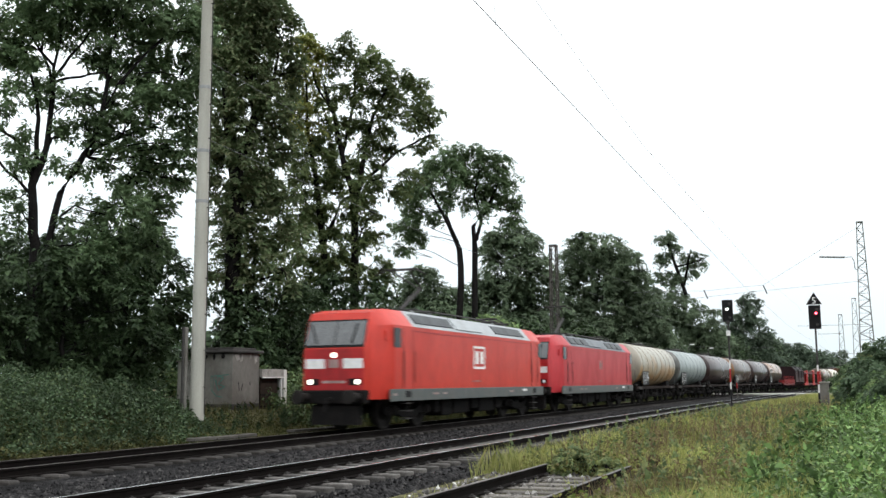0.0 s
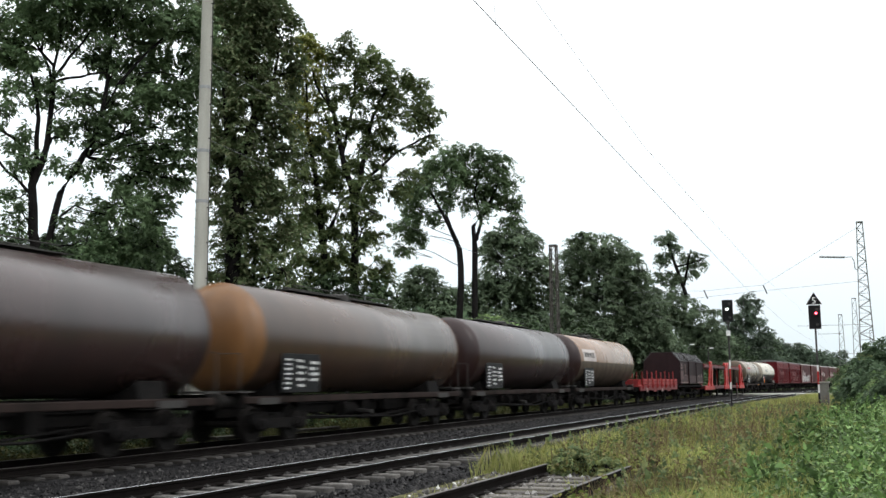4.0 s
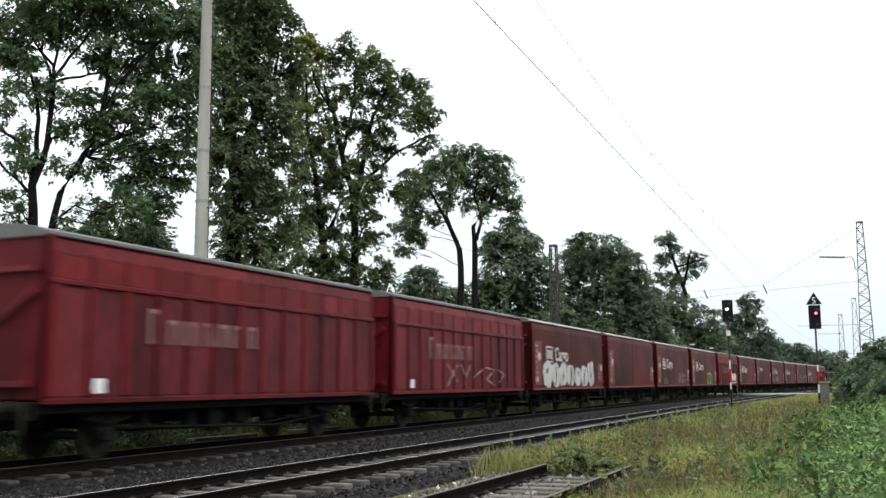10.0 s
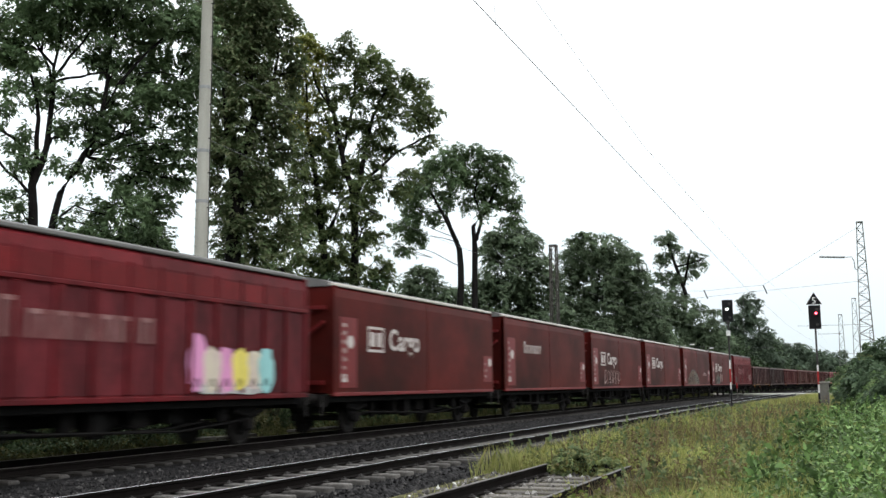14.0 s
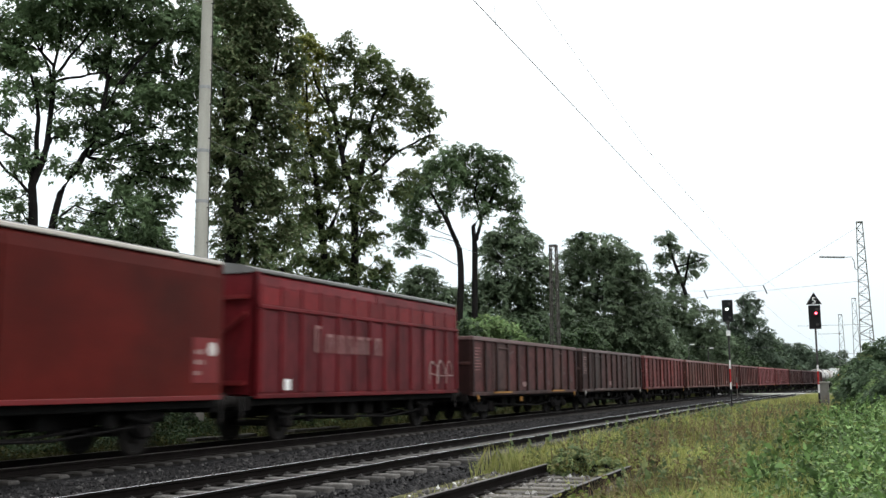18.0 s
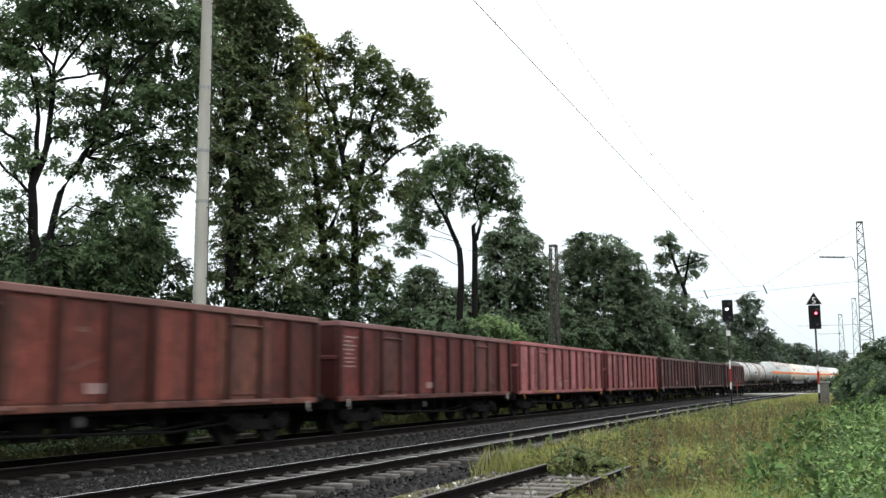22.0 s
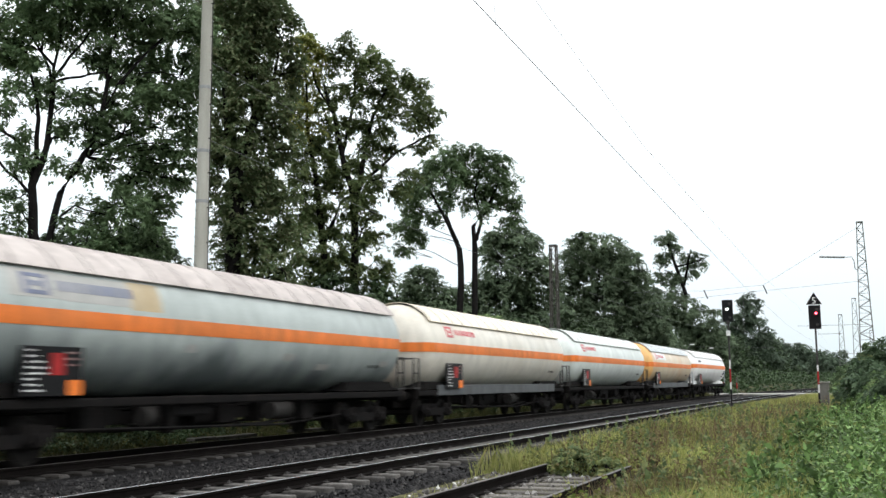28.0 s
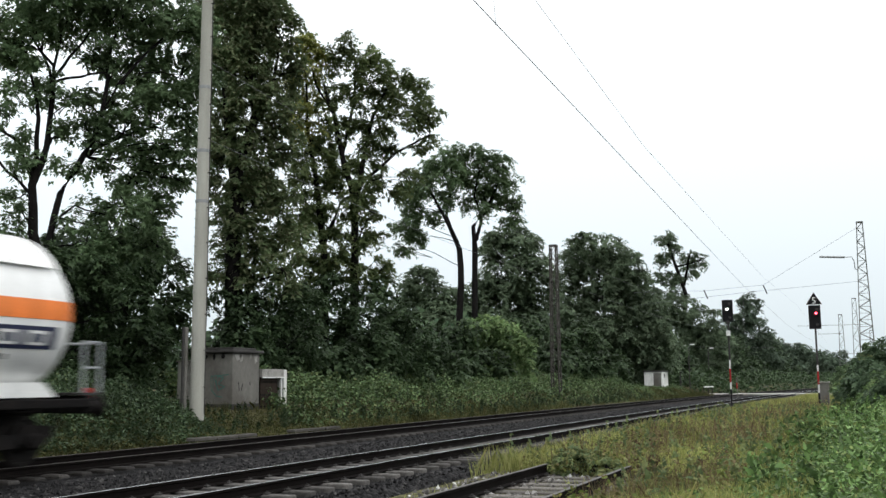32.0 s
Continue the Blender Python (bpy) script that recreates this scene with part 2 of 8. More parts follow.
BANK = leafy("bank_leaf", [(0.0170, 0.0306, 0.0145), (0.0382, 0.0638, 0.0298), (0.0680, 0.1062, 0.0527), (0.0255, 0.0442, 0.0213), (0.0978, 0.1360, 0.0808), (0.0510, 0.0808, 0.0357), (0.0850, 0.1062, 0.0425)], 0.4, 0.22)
BANK_DULL = leafy("dull_bank_leaf", [(0.0386, 0.0648, 0.0284), (0.0810, 0.1296, 0.0547), (0.1377, 0.1985, 0.0851), (0.0588, 0.0932, 0.0405), (0.1620, 0.1863, 0.0810)], 0.5, 0.2)
# leaf in deep shade: the shade is put into its darker colour
SHADED_LEAF = leafy("shaded_leaf", [(0.0235, 0.0414, 0.0190), (0.0414, 0.0672, 0.0314), (0.0616, 0.0941, 0.0437), (0.0347, 0.0560, 0.0258)], 0.5, 0.25)
TEAL_MARK = surface("teal_marker", (0.05, 0.13, 0.11), 0.6, 0, 0.2)
FLAKE = surface("flaked_render", (0.3, 0.29, 0.27), 0.9, 0, 0.15, dirt=(0.14, 0.13, 0.12), dirt_amount=0.7, scale=3)
RUSTY_DOOR = surface("rusty_door", (0.032, 0.023, 0.018), 0.8, 0, 0.3, dirt=(0.02, 0.015, 0.012), dirt_amount=0.8, scale=4, streak=3, spec=0.1)
OLD_MAST = surface("old_mast_steel", (0.075, 0.068, 0.062), 0.7, 0.2, 0.25, spec=0.15)
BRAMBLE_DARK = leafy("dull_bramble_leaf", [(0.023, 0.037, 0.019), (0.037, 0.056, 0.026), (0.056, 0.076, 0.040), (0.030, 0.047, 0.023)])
GRASS = leafy("grass_blade", [(0.17, 0.2, 0.055), (0.31, 0.33, 0.1), (0.46, 0.43, 0.19), (0.22, 0.26, 0.07), (0.36, 0.37, 0.13)], 0.7, 0.35)
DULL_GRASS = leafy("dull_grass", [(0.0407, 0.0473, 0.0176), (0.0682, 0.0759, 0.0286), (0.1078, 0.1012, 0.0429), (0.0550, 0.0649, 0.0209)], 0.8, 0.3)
HERB = leafy("herb_leaf", [(0.08, 0.115, 0.03), (0.15, 0.195, 0.05), (0.21, 0.225, 0.07), (0.14, 0.105, 0.05), (0.115, 0.15, 0.042), (0.19, 0.165, 0.07), (0.11, 0.08, 0.04)], 0.7, 0.3)
DRY = leafy("dry_weed", [(0.13, 0.1, 0.055), (0.2, 0.16, 0.09), (0.11, 0.065, 0.045), (0.17, 0.16, 0.08)], 0.8, 0.2)


# ---- mesh helpers ----
class Geo:
    """A growing mesh: vertices and faces."""

    def __init__(self):
        self.v, self.f = [], []

    def box(self, c, s, bevel=0.0):
        (cx, cy, cz), (hx, hy, hz) = c, (s[0] / 2, s[1] / 2, s[2] / 2)
        n = len(self.v)
        b = min(bevel, hx * 0.45, hy * 0.45, hz * 0.45)
        if b <= 0:
            self.v += [(cx + i * hx, cy + j * hy, cz + k * hz) for i in (-1, 1) for j in (-1, 1) for k in (-1, 1)]
            self.f += [tuple(n + i for i in q) for q in ((0, 1, 3, 2), (4, 6, 7, 5), (0, 4, 5, 1), (2, 3, 7, 6), (0, 2, 6, 4), (1, 5, 7, 3))]
            return self
        return self.loft([[(cx + x, cy + y, cz + z) for x, y in (
            (-hx + b + e, -hy + e), (hx - b - e, -hy + e), (hx - e, -hy + b + e), (hx - e, hy - b - e), (hx - b - e, hy - e), (-hx + b + e, hy - e), (-hx + e, hy - b - e), (-hx + e, -hy + b + e))]
            for z, e in ((-hz, b * 0.7), (-hz + b, 0), (hz - b, 0), (hz, b * 0.7))])

    def loft(self, rings, caps=True, closed=True):
        n, k = len(self.v), len(rings[0])
        for r in rings:
            self.v += [tuple(q) for q in r]
        for i in range(len(rings) - 1):
            for j in range(k if closed else k - 1):
                a, b = n + i * k + j, n + i * k + (j + 1) % k
                self.f.append((a, b, b + k, a + k))
        if caps:
            self.f.append(tuple(n + j for j in reversed(range(k))))
            self.f.append(tuple(n + (len(rings) - 1) * k + j for j in range(k)))
        return self

    def tube(self, pts, radii, n=8, caps=True):
        rings = []
        for i, q in enumerate(pts):
            q = Vector(q)
            a, b = Vector(pts[max(i - 1, 0)]), Vector(pts[min(i + 1, len(pts) - 1)])
            d = (b - a).normalized()
            u = d.cross(Vector((0, 0, 1)) if abs(d.z) < 0.9 else Vector((1, 0, 0))).normalized()
            w = d.cross(u)
            r = radii[i] if hasattr(radii, "__len__") else radii
            rings.append([q + u * (r * math.cos(t)) + w * (r * math.sin(t)) for t in (2 * math.pi * j / n for j in range(n))])
        return self.loft(rings, caps)

    def cyl(self, a, b, r, n=12):
        return self.tube([a, b], [r, r], n)

    def prism(self, outline, axis, lo, hi):
        """Extrudes an outline of (p, q) pairs along an axis between lo and hi."""
        put = {"x": lambda p, q, t: (t, p, q), "y": lambda p, q, t: (p, t, q), "z": lambda p, q, t: (p, q, t)}[axis]
        return self.loft([[put(p, q, t) for p, q in outline] for t in (lo, hi)])

    def beam(self, a, b, w, h=None):
        """A square bar from a to b."""
        a, b = Vector(a), Vector(b)
        d = (b - a).normalized()
        u = d.cross(Vector((0, 0, 1)) if abs(d.z) < 0.95 else Vector((0, 1, 0))).normalized() * (w / 2)
        t = d.cross(u).normalized() * ((h or w) / 2)
        return self.loft([[p + u + t, p - u + t, p - u - t, p + u - t] for p in (a, b)])

    def mesh(self, name, mat, smooth=0):
        me = bpy.data.meshes.new(name)
        me.from_pydata(self.v, [], self.f)
        bm = bmesh.new()
        bm.from_mesh(me)
        bmesh.ops.recalc_face_normals(bm, faces=bm.faces)
        bm.to_mesh(me)
        bm.free()
        if mat:
            me.materials.append(mat)
        if smooth:
            me.polygons.foreach_set("use_smooth", [True] * len(me.polygons))
            me.set_sharp_from_angle(angle=radians(smooth))
        return me


def part(name, g, mat, parent, label="", at=None, smooth=0):
    """One mesh object under a thing or under a part. g: a Geo or a mesh that is shared."""
    me = g if isinstance(g, bpy.types.Mesh) else g.mesh(name, mat, smooth)
    ob = new(name, me)
    ob.parent = parent
    if at is not None:
        ob.matrix_basis = at if isinstance(at, Matrix) else Matrix.Translation(at)
    return tagged(ob, label)


def thing(name, label, category, at=(0, 0, 0), group="", kind="", g=None, mat=None, smooth=0):
    ob = new(name, g.mesh(name, mat, smooth) if g else None)
    ob.matrix_basis = at if isinstance(at, Matrix) else Matrix.Translation(at)
    return tagged(ob, label, category, group, kind)


def quads_mesh(name, verts, mat, k=4):
    """A mesh of separate faces with k corners each; verts: (n * k, 3)."""
    n = len(verts) // k
    me = bpy.data.meshes.new(name)
    me.vertices.add(n * k)
    me.vertices.foreach_set("co", np.asarray(verts, np.float32).ravel())
    me.loops.add(n * k)
    me.loops.foreach_set("vertex_index", np.arange(n * k, dtype=np.int32))
    me.polygons.add(n)
    me.polygons.foreach_set("loop_start", np.arange(0, n * k, k, dtype=np.int32))
    me.update(calc_edges=True)
    me.materials.append(mat)
    return me


def unit(a):
    return a / np.maximum(np.linalg.norm(a, axis=1, keepdims=True), 1e-6)


def leaves(rng, c, size, up=0.5, droop=0.25, wide=0.7, nor=None):
    """Kite-shaped leaves round the points c; size: length of each."""
    n = len(c)
    nor = unit(rng.normal(size=(n, 3)) + np.array([0, 0, up * 1.6]) if nor is None else nor)
    t = unit(np.cross(nor, rng.normal(size=(n, 3))))
    s = np.cross(nor, t)
    L = np.asarray(size)[:, None]
    tip = c + t * L * 0.55 - nor * L * droop * 0.5
    return np.stack([c - t * L * 0.45, c + s * L * wide * 0.5, tip, c - s * L * wide * 0.5], 1).reshape(-1, 3)


# ---- ground ----
BEND_Y, BEND_K, BEND_RUN = 47.0, 0.0002576, 260.0


def bend(y):
    """How far the line has swung to the right at y: straight at first, then a wide curve, then straight again."""
    d = np.maximum(np.asarray(y, float) - BEND_Y, 0)
    c = np.minimum(d, BEND_RUN)
    return BEND_K * c * c + 2 * BEND_K * BEND_RUN * (d - c)


def smooth(a, b, x):
    t = np.clip((x - a) / (b - a), 0, 1)
    return t * t * (3 - 2 * t)


def ground_z(x, y):
    """Height of the ground: the line lies in a shallow trough between a bank and a verge."""
    y = np.asarray(y, float)
    x = np.asarray(x, float) - bend(y)
    z = -0.5 + 0.42 * smooth(-16.6, -17.4, x) + 0.75 * smooth(-17.4, -19.6, x) + 0.3 * smooth(-19.6, -26, x)
    z = z + 0.28 * smooth(-7.3, -6.6, x) + 0.75 * smooth(-2.6, 2.0, x) * smooth(4, 16, y)
    z = z + 0.05 * np.sin(x * 1.7 + y * 0.6) * np.sin(y * 0.9 - x) * smooth(-16.5, -18, x)
    near = smooth(112, 120, y) * smooth(136, 128, y)
    return z * (1 - near) + np.where(x > -16.6, np.where(x < -7.3, -0.5, -0.12), -0.12) * near


def sheet(name, xs, ys, zf, mat, label, category, along=0.0):
    """A ground sheet; along = 1 follows the bend of the line."""
    X, Y = np.meshgrid(xs, ys)
    v = np.stack([X + along * bend(Y), Y, zf(X, Y)], -1).reshape(-1, 3)
    nx = len(xs)
    f = [(j * nx + i, j * nx + i + 1, (j + 1) * nx + i + 1, (j + 1) * nx + i) for j in range(len(ys) - 1) for i in range(nx - 1)]
    me = bpy.data.meshes.new(name)
    me.from_pydata(v.tolist(), [], f)
    me.materials.append(mat)
    return tagged(new(name, me), label, category, kind="structure")


GX = np.concatenate([[-2500, -900, -300, -120, -60, -40], np.arange(-30, 10, 0.5), np.arange(10, 60, 2), [60, 120, 300, 900, 2500]])
GY = np.concatenate([[-2500, -900, -300, -120, -60, -30, -15], np.arange(-6, 60, 1.0), np.arange(60, 200, 4), [220, 260, 320, 420, 600, 900, 1500, 3500]])
ground = sheet("ground", GX, GY, ground_z, SOIL, "weedy brown earth verge beside the railway line", "ground")


def bed_z(x, y):
    """Ballast: shoulders and a hollow between the two tracks."""
    edge = np.minimum(smooth(-17.0, -16.4, x), smooth(-6.7, -7.7, x))
    d = np.minimum(np.abs(x - FAR_X), np.abs(x - NEAR_X))
    rough = 0.012 * np.sin(x * 9.1 + y * 5.3) * np.sin(y * 7.7 - x * 3.1) * smooth(1.4, 1.7, d)
    return -0.56 + edge * 0.365 - 0.09 * smooth(1.5, 2.6, d) - 0.05 * smooth(1.6, 1.4, d) + rough



ballast = sheet("ballast_bed", np.arange(-17.2, -6.4, 0.2), np.concatenate([[-900, -300, -90, -40], np.arange(-20, 60, 0.4), np.arange(60, 310, 4), [310, 500, 900, 2000]]), bed_z, BALLAST,
                "dark grey crushed stone ballast under two tracks", "ballast", 1.0)

rng = np.random.default_rng(5)
OCTA = np.array([(1, 0, 0), (0, 1, 0), (-1, 0, 0), (0, -1, 0), (0, 0, 1), (0, 0, -1)], float)
OCTA_F = np.array([(0, 1, 4), (1, 2, 4), (2, 3, 4), (3, 0, 4), (1, 0, 5), (2, 1, 5), (3, 2, 5), (0, 3, 5)])


def pebbles(name, c, r, mat, label):
    n = len(c)
    v = OCTA[None] * r[:, None, None] * rng.uniform(0.6, 1.25, (n, 6, 1)) * rng.uniform(0.7, 1.2, (n, 1, 3))
    a = rng.uniform(0, 6.28, n)
    ca, sa = np.cos(a)[:, None], np.sin(a)[:, None]
    tilt = rng.normal(0, 0.4, (n, 2))
    x, y, z = v[..., 0], v[..., 1], v[..., 2]
    z = z + x * tilt[:, :1] + y * tilt[:, 1:]
    v = np.stack([x * ca - y * sa, x * sa + y * ca, z], -1) + c[:, None]
    me = bpy.data.meshes.new(name)
    me.from_pydata(v.reshape(-1, 3).tolist(), [], (OCTA_F[None] + np.arange(n)[:, None, None] * 6).reshape(-1, 3).tolist())
    me.materials.append(mat)
    return tagged(new(name, me), label, "stones", kind="stuff")


n = 31000
py = 9 + 60 * rng.power(0.7, n)
px = rng.uniform(-16.9, -6.6, n)
pd = np.minimum(np.abs(px - FAR_X), np.abs(px - NEAR_X))
phase = np.where(np.abs(px - NEAR_X) < 2, py - 8.0, py - 12.0)
off = np.abs((phase + 0.3) % 0.6 - 0.3)
clear = (pd > 1.34) | (off > 0.17)
px, py, pd = px[clear], py[clear], pd[clear]
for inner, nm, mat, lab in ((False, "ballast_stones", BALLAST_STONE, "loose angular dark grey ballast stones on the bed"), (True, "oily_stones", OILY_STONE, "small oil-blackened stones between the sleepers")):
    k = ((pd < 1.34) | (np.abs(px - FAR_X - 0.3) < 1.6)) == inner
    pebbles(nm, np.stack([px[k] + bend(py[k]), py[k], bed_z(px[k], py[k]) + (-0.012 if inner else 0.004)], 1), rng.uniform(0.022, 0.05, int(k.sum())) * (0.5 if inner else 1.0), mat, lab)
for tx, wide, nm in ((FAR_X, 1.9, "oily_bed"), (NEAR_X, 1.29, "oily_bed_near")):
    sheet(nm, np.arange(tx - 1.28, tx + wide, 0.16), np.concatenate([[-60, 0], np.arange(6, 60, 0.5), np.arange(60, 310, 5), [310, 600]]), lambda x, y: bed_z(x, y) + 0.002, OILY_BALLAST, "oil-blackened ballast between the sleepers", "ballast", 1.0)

# ---- tracks ----
RAIL_SHAPE = [(-0.075, -0.172), (0.075, -0.172), (0.075, -0.158), (0.014, -0.135), (0.012, -0.055), (0.036, -0.042), (0.036, -0.004), (-0.036, -0.004), (-0.036, -0.042), (-0.012, -0.055), (-0.014, -0.135), (-0.075, -0.158)]
SLEEPER_MESH = Geo().box((0, 0, 0), (2.6, 0.21, 0.2), 0.015).mesh("sleeper", SLEEPER)
DARK_SLEEPER_MESH = Geo().box((0, 0, 0), (2.6, 0.26, 0.2), 0.03).mesh("sleeper", DARK_SLEEPER)
TIMBER_MESH = Geo().box((0, 0, 0), (2.5, 0.26, 0.16), 0.015).mesh("sleeper", WOOD_SLEEPER)
CLIP = Geo()
for side in (-1, 1):
    CLIP.box((side * 0.1, 0, 0.012), (0.08, 0.1, 0.03), 0.01).cyl((side * 0.1, 0, 0.02), (side * 0.1, 0, 0.05), 0.02, 6)
CLIP_MESH = CLIP.mesh("rail_fastening", DARK_STEEL)


def track(name, x, y0, y1, label, sleeper_mesh, first, count, spacing, clips, top):
    t = tagged(new(name), label, "track", "railway tracks", "structure")
    for side in (-1, 1):
        xr = x + side * 0.7525
        ys = [y0] + [float(q) for q in np.arange(BEND_Y, BEND_Y + BEND_RUN + 1, 6.5) if q < y1] + [y1]
        r = part("rail", Geo().loft([[(p + xr + float(bend(q)), q, h) for p, h in RAIL_SHAPE] for q in ys]), RAIL, t, "rusty steel rail")
        head = [(-0.033, -0.004), (0.033, -0.004), (0.031, 0.0), (-0.031, 0.0)]
        part("running_surface", Geo().loft([[(p + xr + float(bend(q)), q, h) for p, h in head] for q in ys]), top, r, "rail head worn smooth by wheels")
    for i in range(count):
        y = first + i * spacing
        s = part("sleeper", sleeper_mesh, None, t, at=pose(x + 0.01 * math.sin(i * 7) + float(bend(y)), y, -0.271, 0, 0, 0.5 * math.sin(i * 5)))
        if y < clips:
            for side in (-1, 1):
                part("rail_fastening", CLIP_MESH, None, s, at=(side * 0.7525, 0, 0.1))
    return t


track("track_far", FAR_X, -900, 1900, "dark sleepered main track in ballast, rails shiny on top", DARK_SLEEPER_MESH, -15.0, 235, 0.6, 0, DULL_TOP)
track("track_near", NEAR_X, -900, 1900, "main track with pale sleepers and rusty rails in ballast", SLEEPER_MESH, -16.0, 240, 0.6, 24, RAIL_TOP)
track("track_siding", SIDING_X, -60, 17.4, "disused siding on grey timber sleepers, ending in weeds", TIMBER_MESH, -16.0, 56, 0.6, 30, DULL_TOP)

n = 1700
sx = SIDING_X + rng.uniform(-1.9, 1.5, n)
sy = rng.uniform(9, 18.3, n)
pebbles("siding_stones", np.stack([sx, sy, np.full(n, -0.23)], 1), rng.uniform(0.025, 0.075, n), PALE_STONE, "mixed pale and grey stones between the siding sleepers")


# ---- trees ----
def branch(g, a, b, ra, rb, seed, n=6, steps=4, sag=0.12):
    r = random.Random(seed)
    a, b = Vector(a), Vector(b)
    L = (b - a).length
    pts, rad = [], []
    for i in range(steps + 1):
        t = i / steps
        w = math.sin(t * math.pi) * sag * L
        pts.append(a.lerp(b, t) + Vector((r.uniform(-1, 1) * w * 0.5, r.uniform(-1, 1) * w * 0.5, w * r.uniform(0.1, 0.6))))
        rad.append(ra + (rb - ra) * t)
    g.tube(pts, rad, n)
    return pts


def fronds(rg, c, radius, per, leaf):
    """Drooping sprays of pointed leaves round the points c: each spray is several arching fronds with leaves in two rows."""
    m, f = len(c), max(4, int(math.sqrt(per) * 0.85))
    k = max(3, per // f)
    way = unit((rg.normal(size=(m, f, 3)) * np.array([1, 1, 0.75]) + np.array([0, 0, 0.35])).reshape(-1, 3)).reshape(m, f, 1, 3)
    along = rg.uniform(0.12, 1.0, (m, f, k, 1)) ** 0.8
    R = np.asarray(radius)[:, None, None, None]
    down = np.array([0, 0, -1.0])
    p = c[:, None, None] + way * R * 1.18 * along + down * R * (0.65 * along ** 2 - 0.1)
    run = way + down * 1.0 * along
    side = np.cross(run, np.array([0, 0, 1.0]))
    side /= np.maximum(np.linalg.norm(side, axis=-1, keepdims=True), 1e-4)
    hand = rg.choice((-1.0, 1.0), (m, f, k, 1))
    t = unit((run * 0.6 + side * hand * 0.8 + down * 0.3 + rg.normal(0, 0.3, (m, f, k, 3))).reshape(-1, 3))
    up = (np.array([0, 0, 1.0]) + way * 0.45 + rg.normal(0, 0.35, (m, f, k, 3))).reshape(-1, 3)
    s = unit(np.cross(t, up))
    p = (p + side * hand * leaf * 0.3 + rg.normal(0, 0.25, (m, f, k, 3)) * leaf).reshape(-1, 3)
    L = leaf * rg.uniform(0.65, 1.35, (len(p), 1))
    w = L * rg.uniform(0.28, 0.42, (len(p), 1))
    return np.stack([p - s * w, p + s * w, p + t * L], 1).reshape(-1, 3)


def tree(label, spec, mat, trunks=((0, 0.35),), leaf=0.24, density=1.0, seed=1, bark=BARK, base_z=None, fill=0.5, name="tree", limbs=True, group="trees along the line", cover=0.75, swell=1.0, turned=None):
    """A trunk or several, limbs towards each bough and twigs, and a crown of leafy sprays, each domed and lit from above."""
    (bx, by), lobes = spec[:2]
    forks = spec[2] if len(spec) > 2 else ()
    rg = np.random.default_rng(seed)
    dist = math.hypot(bx, by)
    ex, ey = by / dist, -bx / dist
    z0 = float(ground_z(bx, by)) if base_z is None else base_z
    t = thing(name, label, name, (bx, by, z0 - 0.05), group)
    wood, made, gold = Geo(), [], []
    top = max(z for _, z, _ in lobes) - z0
    stems = []
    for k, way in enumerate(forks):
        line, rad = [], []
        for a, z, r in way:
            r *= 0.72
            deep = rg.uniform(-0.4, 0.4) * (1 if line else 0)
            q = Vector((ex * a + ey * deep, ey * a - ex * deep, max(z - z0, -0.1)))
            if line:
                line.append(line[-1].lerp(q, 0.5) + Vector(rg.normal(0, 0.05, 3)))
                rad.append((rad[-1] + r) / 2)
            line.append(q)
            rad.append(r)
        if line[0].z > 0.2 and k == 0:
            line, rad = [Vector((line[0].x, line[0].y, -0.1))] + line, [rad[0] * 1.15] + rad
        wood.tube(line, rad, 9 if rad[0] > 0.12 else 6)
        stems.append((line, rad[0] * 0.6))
    if not forks:
        for k, (off, r) in enumerate(trunks):
            foot = Vector((ex * off, ey * off, 0))
            head = Vector((ex * off * 1.6, ey * off * 1.6, top * 0.72))
            stems.append((branch(wood, foot, head, r, r * 0.25, seed * 31 + k, 9, 7, 0.05), r))
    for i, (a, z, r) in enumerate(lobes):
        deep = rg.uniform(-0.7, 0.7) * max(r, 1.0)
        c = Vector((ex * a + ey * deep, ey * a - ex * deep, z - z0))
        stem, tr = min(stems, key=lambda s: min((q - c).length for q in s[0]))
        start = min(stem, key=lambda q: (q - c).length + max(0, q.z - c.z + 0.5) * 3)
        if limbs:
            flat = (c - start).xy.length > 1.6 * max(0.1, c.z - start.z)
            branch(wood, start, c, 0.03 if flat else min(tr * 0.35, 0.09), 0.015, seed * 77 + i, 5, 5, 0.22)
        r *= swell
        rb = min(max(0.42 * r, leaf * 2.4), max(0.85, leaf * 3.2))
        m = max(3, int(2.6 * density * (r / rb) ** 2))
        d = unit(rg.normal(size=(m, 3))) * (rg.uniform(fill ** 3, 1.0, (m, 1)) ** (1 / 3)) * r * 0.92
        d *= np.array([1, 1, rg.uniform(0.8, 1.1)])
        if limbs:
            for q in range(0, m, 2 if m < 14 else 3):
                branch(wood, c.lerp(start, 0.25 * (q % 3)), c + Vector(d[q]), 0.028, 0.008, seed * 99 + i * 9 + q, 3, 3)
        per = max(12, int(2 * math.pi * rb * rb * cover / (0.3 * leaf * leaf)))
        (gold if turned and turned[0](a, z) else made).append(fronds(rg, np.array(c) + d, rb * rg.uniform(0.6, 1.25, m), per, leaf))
    part("trunk", wood, bark, t, smooth=60)
    part("crown", quads_mesh("crown", np.concatenate(made), mat, 3), None, t)
    if gold:
        part("turning_crown", quads_mesh("turning_crown", np.concatenate(gold), turned[1], 3), None, t, "yellow-green turning boughs")
    return t


